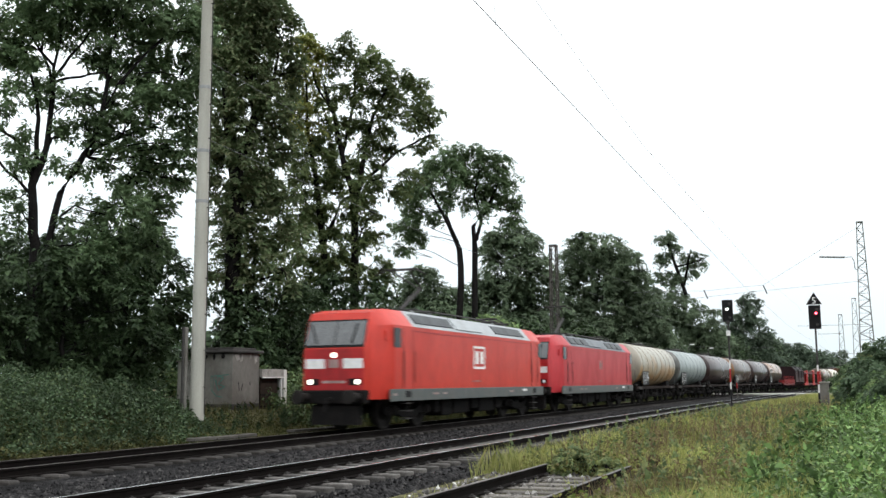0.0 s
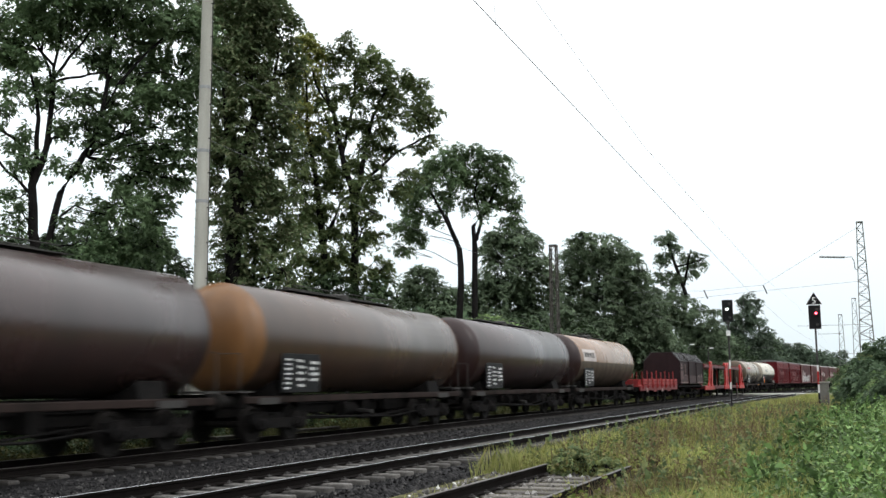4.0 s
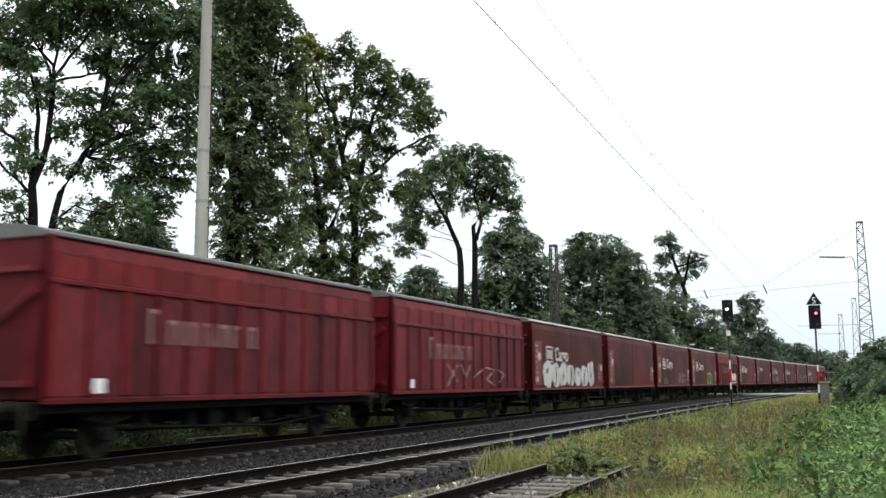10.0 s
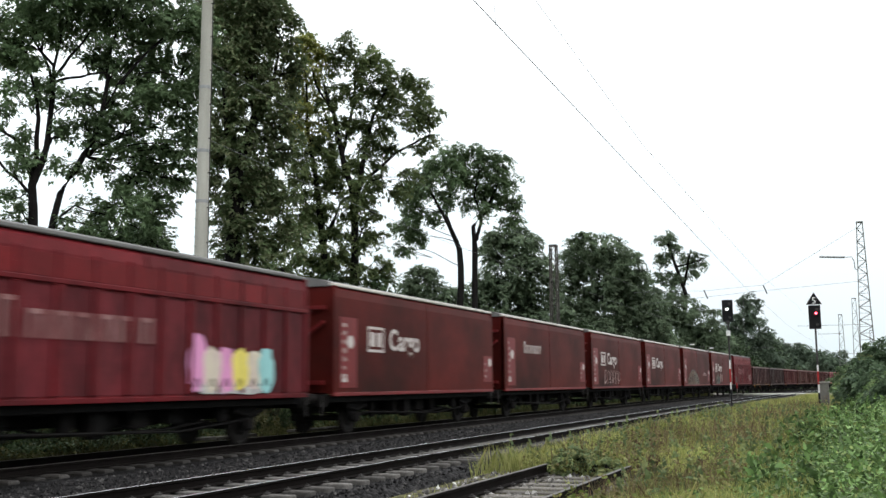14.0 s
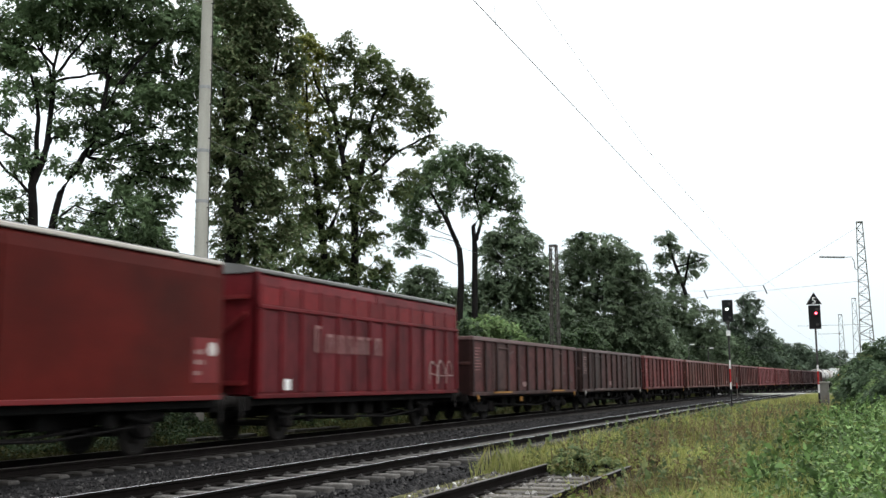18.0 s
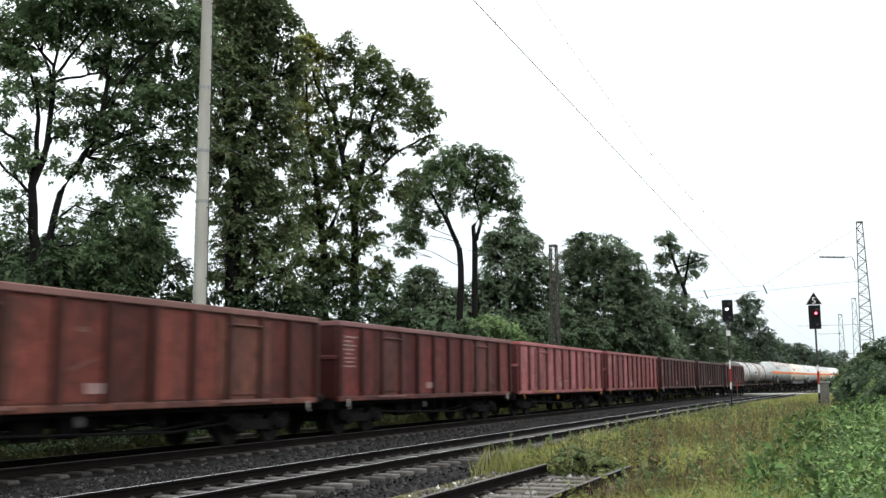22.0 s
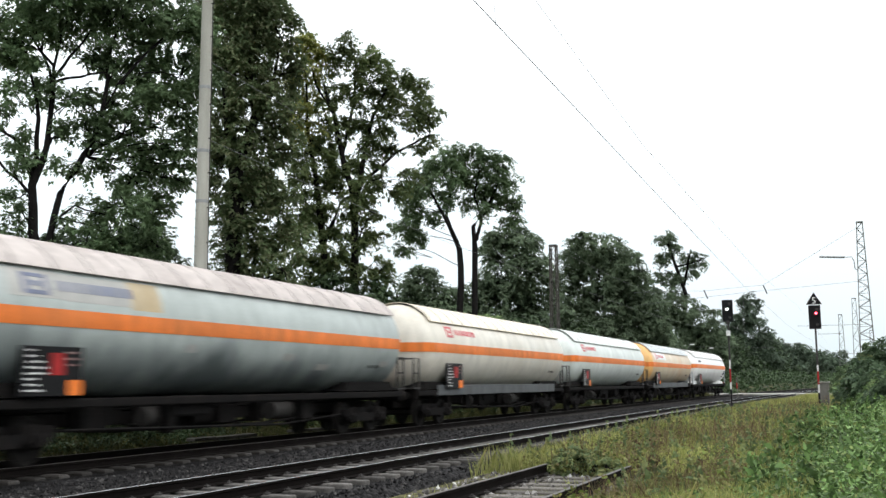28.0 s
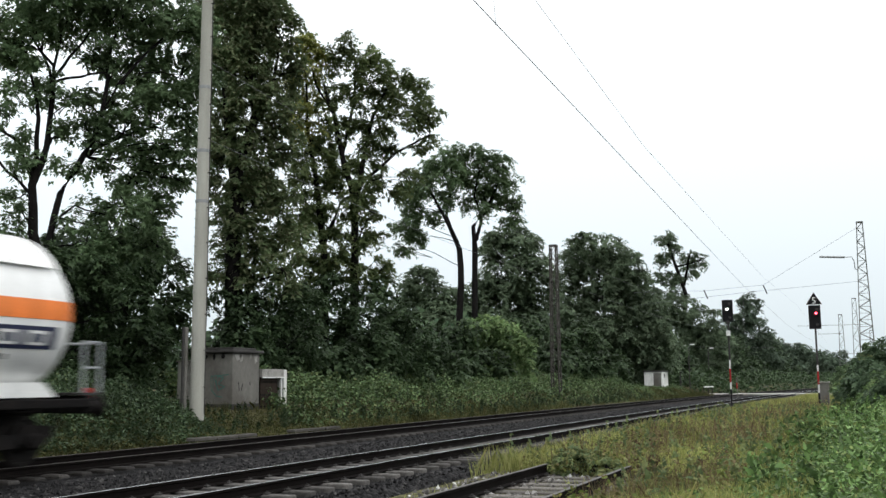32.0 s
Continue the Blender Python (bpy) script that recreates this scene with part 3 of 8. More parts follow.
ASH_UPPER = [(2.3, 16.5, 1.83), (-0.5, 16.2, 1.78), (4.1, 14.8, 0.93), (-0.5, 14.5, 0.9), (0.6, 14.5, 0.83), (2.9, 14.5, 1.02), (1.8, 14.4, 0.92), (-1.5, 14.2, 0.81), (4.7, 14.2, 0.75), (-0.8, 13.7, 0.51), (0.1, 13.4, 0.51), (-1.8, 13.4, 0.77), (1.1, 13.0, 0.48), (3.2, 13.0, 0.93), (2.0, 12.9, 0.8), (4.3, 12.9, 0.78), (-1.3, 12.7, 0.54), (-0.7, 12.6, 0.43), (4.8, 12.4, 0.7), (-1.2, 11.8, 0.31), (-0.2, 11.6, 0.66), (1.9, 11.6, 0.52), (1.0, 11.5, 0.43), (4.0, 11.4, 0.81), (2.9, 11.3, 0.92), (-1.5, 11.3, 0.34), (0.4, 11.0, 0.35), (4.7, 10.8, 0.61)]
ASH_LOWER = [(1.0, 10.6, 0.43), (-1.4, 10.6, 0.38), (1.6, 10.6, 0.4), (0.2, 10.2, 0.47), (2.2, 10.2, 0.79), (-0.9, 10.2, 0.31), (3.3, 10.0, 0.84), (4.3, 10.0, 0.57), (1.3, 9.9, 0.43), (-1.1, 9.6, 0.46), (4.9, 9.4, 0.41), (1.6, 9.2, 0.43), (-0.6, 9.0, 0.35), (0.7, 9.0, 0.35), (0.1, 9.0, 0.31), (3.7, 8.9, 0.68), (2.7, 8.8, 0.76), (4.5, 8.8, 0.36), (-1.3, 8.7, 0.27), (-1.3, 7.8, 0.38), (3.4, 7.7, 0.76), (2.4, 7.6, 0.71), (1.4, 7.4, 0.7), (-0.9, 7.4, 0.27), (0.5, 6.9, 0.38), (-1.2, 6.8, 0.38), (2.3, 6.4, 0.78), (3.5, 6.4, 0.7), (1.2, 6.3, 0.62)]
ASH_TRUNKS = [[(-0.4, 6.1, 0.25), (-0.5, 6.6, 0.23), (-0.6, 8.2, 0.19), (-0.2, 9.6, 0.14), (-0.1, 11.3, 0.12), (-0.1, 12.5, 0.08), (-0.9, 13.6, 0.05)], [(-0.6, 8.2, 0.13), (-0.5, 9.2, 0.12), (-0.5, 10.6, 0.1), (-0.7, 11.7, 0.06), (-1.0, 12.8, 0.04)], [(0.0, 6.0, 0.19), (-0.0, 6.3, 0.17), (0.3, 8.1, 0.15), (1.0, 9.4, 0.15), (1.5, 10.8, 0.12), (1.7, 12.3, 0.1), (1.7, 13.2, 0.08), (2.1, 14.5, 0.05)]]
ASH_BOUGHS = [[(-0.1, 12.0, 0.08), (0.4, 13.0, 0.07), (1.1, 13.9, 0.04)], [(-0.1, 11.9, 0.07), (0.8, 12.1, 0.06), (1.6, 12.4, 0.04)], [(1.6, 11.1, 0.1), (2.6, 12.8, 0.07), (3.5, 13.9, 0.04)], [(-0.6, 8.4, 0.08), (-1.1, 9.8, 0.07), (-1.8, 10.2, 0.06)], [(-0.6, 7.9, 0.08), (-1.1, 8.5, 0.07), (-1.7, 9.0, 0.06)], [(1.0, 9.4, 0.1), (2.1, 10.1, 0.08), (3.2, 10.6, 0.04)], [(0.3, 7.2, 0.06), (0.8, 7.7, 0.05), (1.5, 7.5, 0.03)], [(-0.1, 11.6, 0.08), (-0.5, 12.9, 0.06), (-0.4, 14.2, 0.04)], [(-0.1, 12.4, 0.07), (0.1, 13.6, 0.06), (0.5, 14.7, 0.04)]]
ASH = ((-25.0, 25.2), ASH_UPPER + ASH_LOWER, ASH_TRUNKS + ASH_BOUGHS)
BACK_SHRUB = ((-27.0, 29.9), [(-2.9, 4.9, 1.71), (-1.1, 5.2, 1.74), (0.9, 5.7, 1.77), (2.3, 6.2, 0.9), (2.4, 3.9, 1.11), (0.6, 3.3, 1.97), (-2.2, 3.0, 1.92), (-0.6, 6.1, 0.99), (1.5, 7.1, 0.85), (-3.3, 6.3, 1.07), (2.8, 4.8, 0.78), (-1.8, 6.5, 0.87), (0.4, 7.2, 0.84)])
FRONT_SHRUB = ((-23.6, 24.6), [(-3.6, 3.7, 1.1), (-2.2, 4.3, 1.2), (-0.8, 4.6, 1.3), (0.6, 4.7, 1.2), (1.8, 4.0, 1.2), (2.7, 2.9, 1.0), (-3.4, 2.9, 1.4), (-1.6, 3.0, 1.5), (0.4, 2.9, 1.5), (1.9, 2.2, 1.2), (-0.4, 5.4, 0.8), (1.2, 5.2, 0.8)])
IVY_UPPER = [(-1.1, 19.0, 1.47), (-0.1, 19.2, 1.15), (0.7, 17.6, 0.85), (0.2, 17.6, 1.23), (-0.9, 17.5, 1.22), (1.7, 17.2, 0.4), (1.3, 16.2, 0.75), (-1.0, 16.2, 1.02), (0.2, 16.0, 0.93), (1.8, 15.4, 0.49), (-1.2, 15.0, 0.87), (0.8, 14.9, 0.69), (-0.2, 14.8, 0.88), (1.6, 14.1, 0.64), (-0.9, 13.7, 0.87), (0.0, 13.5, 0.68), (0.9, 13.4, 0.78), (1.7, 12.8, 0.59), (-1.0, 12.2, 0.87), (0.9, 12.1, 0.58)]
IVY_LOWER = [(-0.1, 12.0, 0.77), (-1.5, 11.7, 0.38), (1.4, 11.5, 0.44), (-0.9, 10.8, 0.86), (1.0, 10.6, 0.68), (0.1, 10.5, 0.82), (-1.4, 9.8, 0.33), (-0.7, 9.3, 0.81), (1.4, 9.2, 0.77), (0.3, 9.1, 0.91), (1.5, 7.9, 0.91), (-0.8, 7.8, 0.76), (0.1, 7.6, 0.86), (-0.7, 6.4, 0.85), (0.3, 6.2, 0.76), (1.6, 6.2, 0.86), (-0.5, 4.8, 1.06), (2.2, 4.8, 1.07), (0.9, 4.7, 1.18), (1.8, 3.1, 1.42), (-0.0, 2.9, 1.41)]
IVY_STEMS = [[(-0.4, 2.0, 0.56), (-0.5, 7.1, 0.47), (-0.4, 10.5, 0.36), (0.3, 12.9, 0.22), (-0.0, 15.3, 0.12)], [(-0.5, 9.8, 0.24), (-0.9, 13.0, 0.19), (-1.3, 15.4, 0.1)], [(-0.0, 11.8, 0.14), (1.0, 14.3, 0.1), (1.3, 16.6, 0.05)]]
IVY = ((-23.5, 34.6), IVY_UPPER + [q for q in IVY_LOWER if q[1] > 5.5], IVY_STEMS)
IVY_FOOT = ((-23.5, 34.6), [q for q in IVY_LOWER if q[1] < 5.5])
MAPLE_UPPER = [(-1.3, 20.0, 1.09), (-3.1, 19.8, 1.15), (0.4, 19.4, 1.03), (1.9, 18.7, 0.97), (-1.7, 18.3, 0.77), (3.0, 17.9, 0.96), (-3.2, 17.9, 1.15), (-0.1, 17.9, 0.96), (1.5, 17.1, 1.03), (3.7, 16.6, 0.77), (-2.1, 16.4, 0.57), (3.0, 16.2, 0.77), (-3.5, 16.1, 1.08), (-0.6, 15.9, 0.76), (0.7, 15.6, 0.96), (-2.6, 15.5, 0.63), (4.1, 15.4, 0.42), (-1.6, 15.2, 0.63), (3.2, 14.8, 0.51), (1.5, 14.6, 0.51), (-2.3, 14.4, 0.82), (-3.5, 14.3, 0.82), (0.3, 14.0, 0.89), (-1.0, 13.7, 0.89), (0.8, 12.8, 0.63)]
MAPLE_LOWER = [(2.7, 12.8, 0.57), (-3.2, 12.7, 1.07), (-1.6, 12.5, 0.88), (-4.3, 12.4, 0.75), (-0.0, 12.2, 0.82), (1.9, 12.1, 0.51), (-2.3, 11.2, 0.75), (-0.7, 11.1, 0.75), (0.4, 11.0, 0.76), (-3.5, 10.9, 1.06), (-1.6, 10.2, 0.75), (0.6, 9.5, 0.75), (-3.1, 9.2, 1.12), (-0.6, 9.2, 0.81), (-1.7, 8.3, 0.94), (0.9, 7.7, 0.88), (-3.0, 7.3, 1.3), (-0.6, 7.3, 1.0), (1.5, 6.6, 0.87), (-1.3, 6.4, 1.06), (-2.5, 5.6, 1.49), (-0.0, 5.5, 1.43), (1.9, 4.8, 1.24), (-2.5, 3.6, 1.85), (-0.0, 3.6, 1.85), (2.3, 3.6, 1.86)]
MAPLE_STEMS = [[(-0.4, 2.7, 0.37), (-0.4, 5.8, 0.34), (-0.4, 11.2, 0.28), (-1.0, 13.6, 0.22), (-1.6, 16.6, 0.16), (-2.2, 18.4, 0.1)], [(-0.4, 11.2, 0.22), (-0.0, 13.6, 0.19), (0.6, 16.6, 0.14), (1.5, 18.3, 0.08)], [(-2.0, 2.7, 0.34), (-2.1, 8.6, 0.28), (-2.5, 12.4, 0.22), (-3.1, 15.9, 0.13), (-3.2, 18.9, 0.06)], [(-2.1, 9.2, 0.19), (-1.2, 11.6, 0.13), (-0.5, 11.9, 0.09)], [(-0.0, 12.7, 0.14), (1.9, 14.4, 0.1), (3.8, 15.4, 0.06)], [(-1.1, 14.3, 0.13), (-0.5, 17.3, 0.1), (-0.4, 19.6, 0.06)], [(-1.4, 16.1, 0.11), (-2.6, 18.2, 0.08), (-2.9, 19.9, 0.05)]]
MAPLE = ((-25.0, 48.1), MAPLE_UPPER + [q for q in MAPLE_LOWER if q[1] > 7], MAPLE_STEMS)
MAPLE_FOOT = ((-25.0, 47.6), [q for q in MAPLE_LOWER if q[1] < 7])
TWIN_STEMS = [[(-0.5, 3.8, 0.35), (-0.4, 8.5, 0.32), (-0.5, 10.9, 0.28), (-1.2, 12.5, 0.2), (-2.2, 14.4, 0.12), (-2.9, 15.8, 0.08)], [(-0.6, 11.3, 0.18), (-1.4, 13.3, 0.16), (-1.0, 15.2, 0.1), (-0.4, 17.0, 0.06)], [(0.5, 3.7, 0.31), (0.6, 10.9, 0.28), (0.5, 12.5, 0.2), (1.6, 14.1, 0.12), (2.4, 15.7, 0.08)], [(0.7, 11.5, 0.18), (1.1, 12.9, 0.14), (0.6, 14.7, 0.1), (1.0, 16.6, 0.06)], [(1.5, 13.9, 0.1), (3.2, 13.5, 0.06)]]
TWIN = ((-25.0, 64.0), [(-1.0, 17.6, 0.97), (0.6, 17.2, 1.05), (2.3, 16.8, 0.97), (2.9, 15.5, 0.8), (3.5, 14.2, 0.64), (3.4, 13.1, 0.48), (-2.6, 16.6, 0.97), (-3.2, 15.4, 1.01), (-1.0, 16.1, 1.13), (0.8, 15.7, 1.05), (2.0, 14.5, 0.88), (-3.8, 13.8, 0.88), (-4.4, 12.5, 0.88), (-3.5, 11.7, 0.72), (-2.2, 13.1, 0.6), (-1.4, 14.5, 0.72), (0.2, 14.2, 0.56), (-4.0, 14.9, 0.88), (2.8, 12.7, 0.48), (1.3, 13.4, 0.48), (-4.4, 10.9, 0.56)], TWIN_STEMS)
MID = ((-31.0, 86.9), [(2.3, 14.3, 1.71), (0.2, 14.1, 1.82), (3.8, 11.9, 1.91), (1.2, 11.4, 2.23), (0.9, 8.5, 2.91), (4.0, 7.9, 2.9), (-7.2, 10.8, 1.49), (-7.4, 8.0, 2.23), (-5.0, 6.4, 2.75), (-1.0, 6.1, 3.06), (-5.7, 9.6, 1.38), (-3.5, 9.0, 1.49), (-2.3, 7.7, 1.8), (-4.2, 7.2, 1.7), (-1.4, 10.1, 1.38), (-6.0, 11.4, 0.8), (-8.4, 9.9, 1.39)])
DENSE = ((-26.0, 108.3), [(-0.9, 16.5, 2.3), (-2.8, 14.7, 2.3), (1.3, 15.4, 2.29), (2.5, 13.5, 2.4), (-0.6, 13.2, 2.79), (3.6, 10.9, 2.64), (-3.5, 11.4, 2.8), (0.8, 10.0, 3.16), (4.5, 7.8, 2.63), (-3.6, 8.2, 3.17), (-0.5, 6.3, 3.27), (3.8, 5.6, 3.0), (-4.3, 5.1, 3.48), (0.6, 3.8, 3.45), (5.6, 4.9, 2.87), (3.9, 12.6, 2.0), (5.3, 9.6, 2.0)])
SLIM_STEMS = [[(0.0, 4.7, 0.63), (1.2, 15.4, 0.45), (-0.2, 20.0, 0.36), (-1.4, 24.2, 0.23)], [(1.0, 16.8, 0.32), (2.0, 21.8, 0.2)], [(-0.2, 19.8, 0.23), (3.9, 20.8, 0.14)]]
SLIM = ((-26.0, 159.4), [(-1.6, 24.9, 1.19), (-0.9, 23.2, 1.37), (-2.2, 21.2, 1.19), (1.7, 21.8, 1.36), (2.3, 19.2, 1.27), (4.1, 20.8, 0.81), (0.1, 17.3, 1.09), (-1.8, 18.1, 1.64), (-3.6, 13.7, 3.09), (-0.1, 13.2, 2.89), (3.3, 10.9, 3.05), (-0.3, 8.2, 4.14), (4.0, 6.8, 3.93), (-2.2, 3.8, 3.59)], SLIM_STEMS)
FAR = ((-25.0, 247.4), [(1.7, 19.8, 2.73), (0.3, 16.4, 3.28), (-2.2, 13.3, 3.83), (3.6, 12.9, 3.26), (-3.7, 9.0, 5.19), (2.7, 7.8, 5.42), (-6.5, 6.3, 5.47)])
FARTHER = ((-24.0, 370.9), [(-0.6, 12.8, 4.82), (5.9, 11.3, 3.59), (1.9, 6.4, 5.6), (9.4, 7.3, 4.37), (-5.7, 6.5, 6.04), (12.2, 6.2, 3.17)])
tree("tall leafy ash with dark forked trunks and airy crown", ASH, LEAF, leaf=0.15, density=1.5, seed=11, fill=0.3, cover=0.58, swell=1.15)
tree("dark dense shrubs and young trees behind the hedge", BACK_SHRUB, SHADED_LEAF, ((0, 0.15), (-1.5, 0.12)), 0.2, 1.6, 12, swell=1.1)
tree("dark broad shrub in front of the ash", FRONT_SHRUB, SHADED_LEAF, ((0, 0.12), (-1.2, 0.1)), 0.15, 1.2, 25, name="bush", group="bushes by the line", fill=0.35)
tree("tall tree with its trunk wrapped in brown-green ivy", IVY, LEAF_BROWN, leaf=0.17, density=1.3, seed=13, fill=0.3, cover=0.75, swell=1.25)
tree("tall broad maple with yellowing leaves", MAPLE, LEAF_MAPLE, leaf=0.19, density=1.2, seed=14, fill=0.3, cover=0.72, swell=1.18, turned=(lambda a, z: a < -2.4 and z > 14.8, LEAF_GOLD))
# lower boughs split off, with shade put into their darker leaf colour
tree("dark growth round the foot of the ivy-clad tree", IVY_FOOT, SHADED_LEAF, ((0.4, 0.1),), 0.16, 1.2, 23, name="bush", group="bushes by the line")
tree("dark growth under the maple", MAPLE_FOOT, SHADED_LEAF, ((0.4, 0.1),), 0.2, 1.2, 24, name="bush", group="bushes by the line")
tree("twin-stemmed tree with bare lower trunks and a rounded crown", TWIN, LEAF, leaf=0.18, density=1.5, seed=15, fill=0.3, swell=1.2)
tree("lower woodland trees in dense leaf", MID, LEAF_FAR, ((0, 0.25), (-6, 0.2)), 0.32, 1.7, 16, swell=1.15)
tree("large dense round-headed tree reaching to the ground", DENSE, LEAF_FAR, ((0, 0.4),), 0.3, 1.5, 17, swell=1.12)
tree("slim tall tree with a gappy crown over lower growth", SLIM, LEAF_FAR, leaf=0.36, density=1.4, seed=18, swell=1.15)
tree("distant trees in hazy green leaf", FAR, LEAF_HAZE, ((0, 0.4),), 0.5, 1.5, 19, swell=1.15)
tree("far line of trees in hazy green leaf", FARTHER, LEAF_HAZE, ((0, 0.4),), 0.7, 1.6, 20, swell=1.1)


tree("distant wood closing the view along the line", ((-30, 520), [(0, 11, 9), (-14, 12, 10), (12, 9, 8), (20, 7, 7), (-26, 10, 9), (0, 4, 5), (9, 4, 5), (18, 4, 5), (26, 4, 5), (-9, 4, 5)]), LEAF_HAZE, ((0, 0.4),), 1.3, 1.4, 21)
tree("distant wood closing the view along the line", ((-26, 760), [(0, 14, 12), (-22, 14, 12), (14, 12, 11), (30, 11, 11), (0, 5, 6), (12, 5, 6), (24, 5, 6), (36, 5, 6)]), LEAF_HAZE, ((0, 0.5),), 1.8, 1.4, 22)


# the wood on the viewer's side of the line
for i in range(9):
    x, y = 15 + 3 * math.sin(i * 2.1), -42 + 12 * i
    h = 6.5 + 1.5 * math.sin(i * 1.3)
    tree("leafy tree on the near side of the line", ((x, y), [(0, h - 1.6, 2.4), (-2.6, h - 2.8, 2.3), (2.6, h - 2.6, 2.4), (0.4, h - 4.2, 2.6), (-4.5, h - 4.5, 2.2), (4.6, h - 4.4, 2.3)]), LEAF, ((0, 0.2),), 0.5, 0.35, 120 + i, group="trees on the near side")


def bush(label, x, y, lobes, mat, leaf, density, seed, name="bush", group="bushes by the line"):
    return tree(label, ((x, y), lobes), mat, ((0, 0.06),), leaf, density, seed, name=name, group=group, fill=0.35)


bush("fresh light green young shrub at the wood edge", -22.2, 62, [(-1.3, 5.3, 0.9), (0.5, 4.9, 1.0), (-1.8, 3.9, 1.1), (0.0, 3.6, 1.3), (1.6, 3.7, 1.1), (-0.9, 2.2, 1.4), (1.2, 2.2, 1.4)], LEAF_BRIGHT, 0.2, 1.8, 31)
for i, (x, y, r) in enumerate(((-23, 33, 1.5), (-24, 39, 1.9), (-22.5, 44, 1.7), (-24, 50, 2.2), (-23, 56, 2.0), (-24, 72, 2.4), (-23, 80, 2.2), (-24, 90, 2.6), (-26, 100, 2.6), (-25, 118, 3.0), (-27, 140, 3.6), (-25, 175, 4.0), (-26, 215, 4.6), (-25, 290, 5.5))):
    bush("dark green understorey bush at the wood edge", x, y, [(0, r * 1.05 + 0.7, r), (-r, r * 0.75 + 0.6, r * 0.8), (r, r * 0.8 + 0.6, r * 0.85), (0.2 * r, r * 1.8 + 0.6, r * 0.7)], SHADED_LEAF, 0.22 if y < 70 else 0.36 if y < 130 else 0.7, 1.4, 40 + i)
rgw = np.random.default_rng(77)
n = 32000
wy = 12 + 420 * rgw.uniform(0, 1, n) ** 2.0
wx = rgw.uniform(-34, -26.5, n)
wh = (3.2 + 2.0 * smooth(42, 60, wy) + 3.0 * smooth(110, 200, wy)) * (0.75 + 0.4 * np.sin(wy * 0.7) * np.sin(wy * 0.23 + 1) + 0.15 * np.sin(wx * 2 + wy))
wz = ground_z(wx, wy) + wh * rgw.uniform(0, 1, n) ** 0.7
tagged(new("woodland_undergrowth", quads_mesh("woodland_undergrowth", leaves(rgw, np.stack([wx, wy, wz], 1), rgw.uniform(0.25, 0.6, n) * (0.8 + wy / 160)), LEAF_DARK)), "dark tangled undergrowth deep in the wood", "undergrowth", kind="stuff")
# hedge of the verge behind the signals
for i, (x, y, r, mat) in enumerate(((0.4, 34, 0.6, LEAF_BRIGHT), (1.3, 30, 0.9, LEAF_DARK), (0.3, 42, 0.9, LEAF_DARK), (1.3, 48, 1.4, LEAF_DARK), (-0.1, 54, 0.9, LEAF_BRIGHT), (2.0, 38, 1.3, LEAF_DARK), (0.4, 66, 1.3, LEAF_YELLOW), (0.9, 82, 1.8, LEAF), (-0.2, 100, 1.8, LEAF))):
    z = float(ground_z(x, y))
    bush("green shrub in the hedge beside the signals", x, y, [(0, z + r * 0.9, r), (-r * 0.7, z + r * 0.7, r * 0.7), (r * 0.8, z + r * 0.8, r * 0.75), (0.1, z + r * 1.7, r * 0.55)], mat, 0.12 if y < 40 else 0.18, 1.5, 70 + i, group="hedge shrubs")


bush("low green herb clump at the end of the siding rails", -4.75, 17.9, [(0, 0.12, 0.34), (-0.35, 0.05, 0.26), (0.4, 0.02, 0.28)], LEAF_YELLOW, 0.06, 1.6, 95, group="clumps in the verge")


# ---- low growth ----
def carpet(name, label, mat, n, xr, yr, hf, leaf, seed, layers=0.5, keep=None):
    """Ground cover of leaves: a mounded layer, hf(x, y) high."""
    rg = np.random.default_rng(seed)
    k = n // 16
    y = yr[0] + (yr[1] - yr[0]) * rg.power(0.75, k)
    x = rg.uniform(*xr, k)
    lift = rg.uniform(-0.1, 0.14, k) * (leaf / 0.1)
    spread = leaf * 1.6
    x = (x[:, None] + rg.normal(0, spread, (k, 16))).ravel()
    y = (y[:, None] + rg.normal(0, spread, (k, 16))).ravel()
    lift = np.repeat(lift, 16)
    if keep is not None:
        ok = keep(x, y)
        x, y, lift = x[ok], y[ok], lift[ok]
    h = np.maximum(hf(x, y) + lift * smooth(0.0, 0.4, hf(x, y)), 0.02)
    z = ground_z(x + bend(y), y) + h * (1 - layers * rg.uniform(0, 1, len(x)) ** 2) + rg.normal(0, 0.04, len(x))
    c = np.stack([x + bend(y), y, z], 1)
    return tagged(new(name, quads_mesh(name, leaves(rg, c, rg.uniform(0.6, 1.4, len(x)) * leaf, up=0.9, wide=0.7), mat)), label, "undergrowth", kind="stuff")


def lumps(x, y, k, s):
    return 0.5 + 0.5 * np.sin(x * s + 1.3 * np.sin(y * s * 0.7 + k)) * np.sin(y * s * 0.8 + k * 2 + np.sin(x * s))


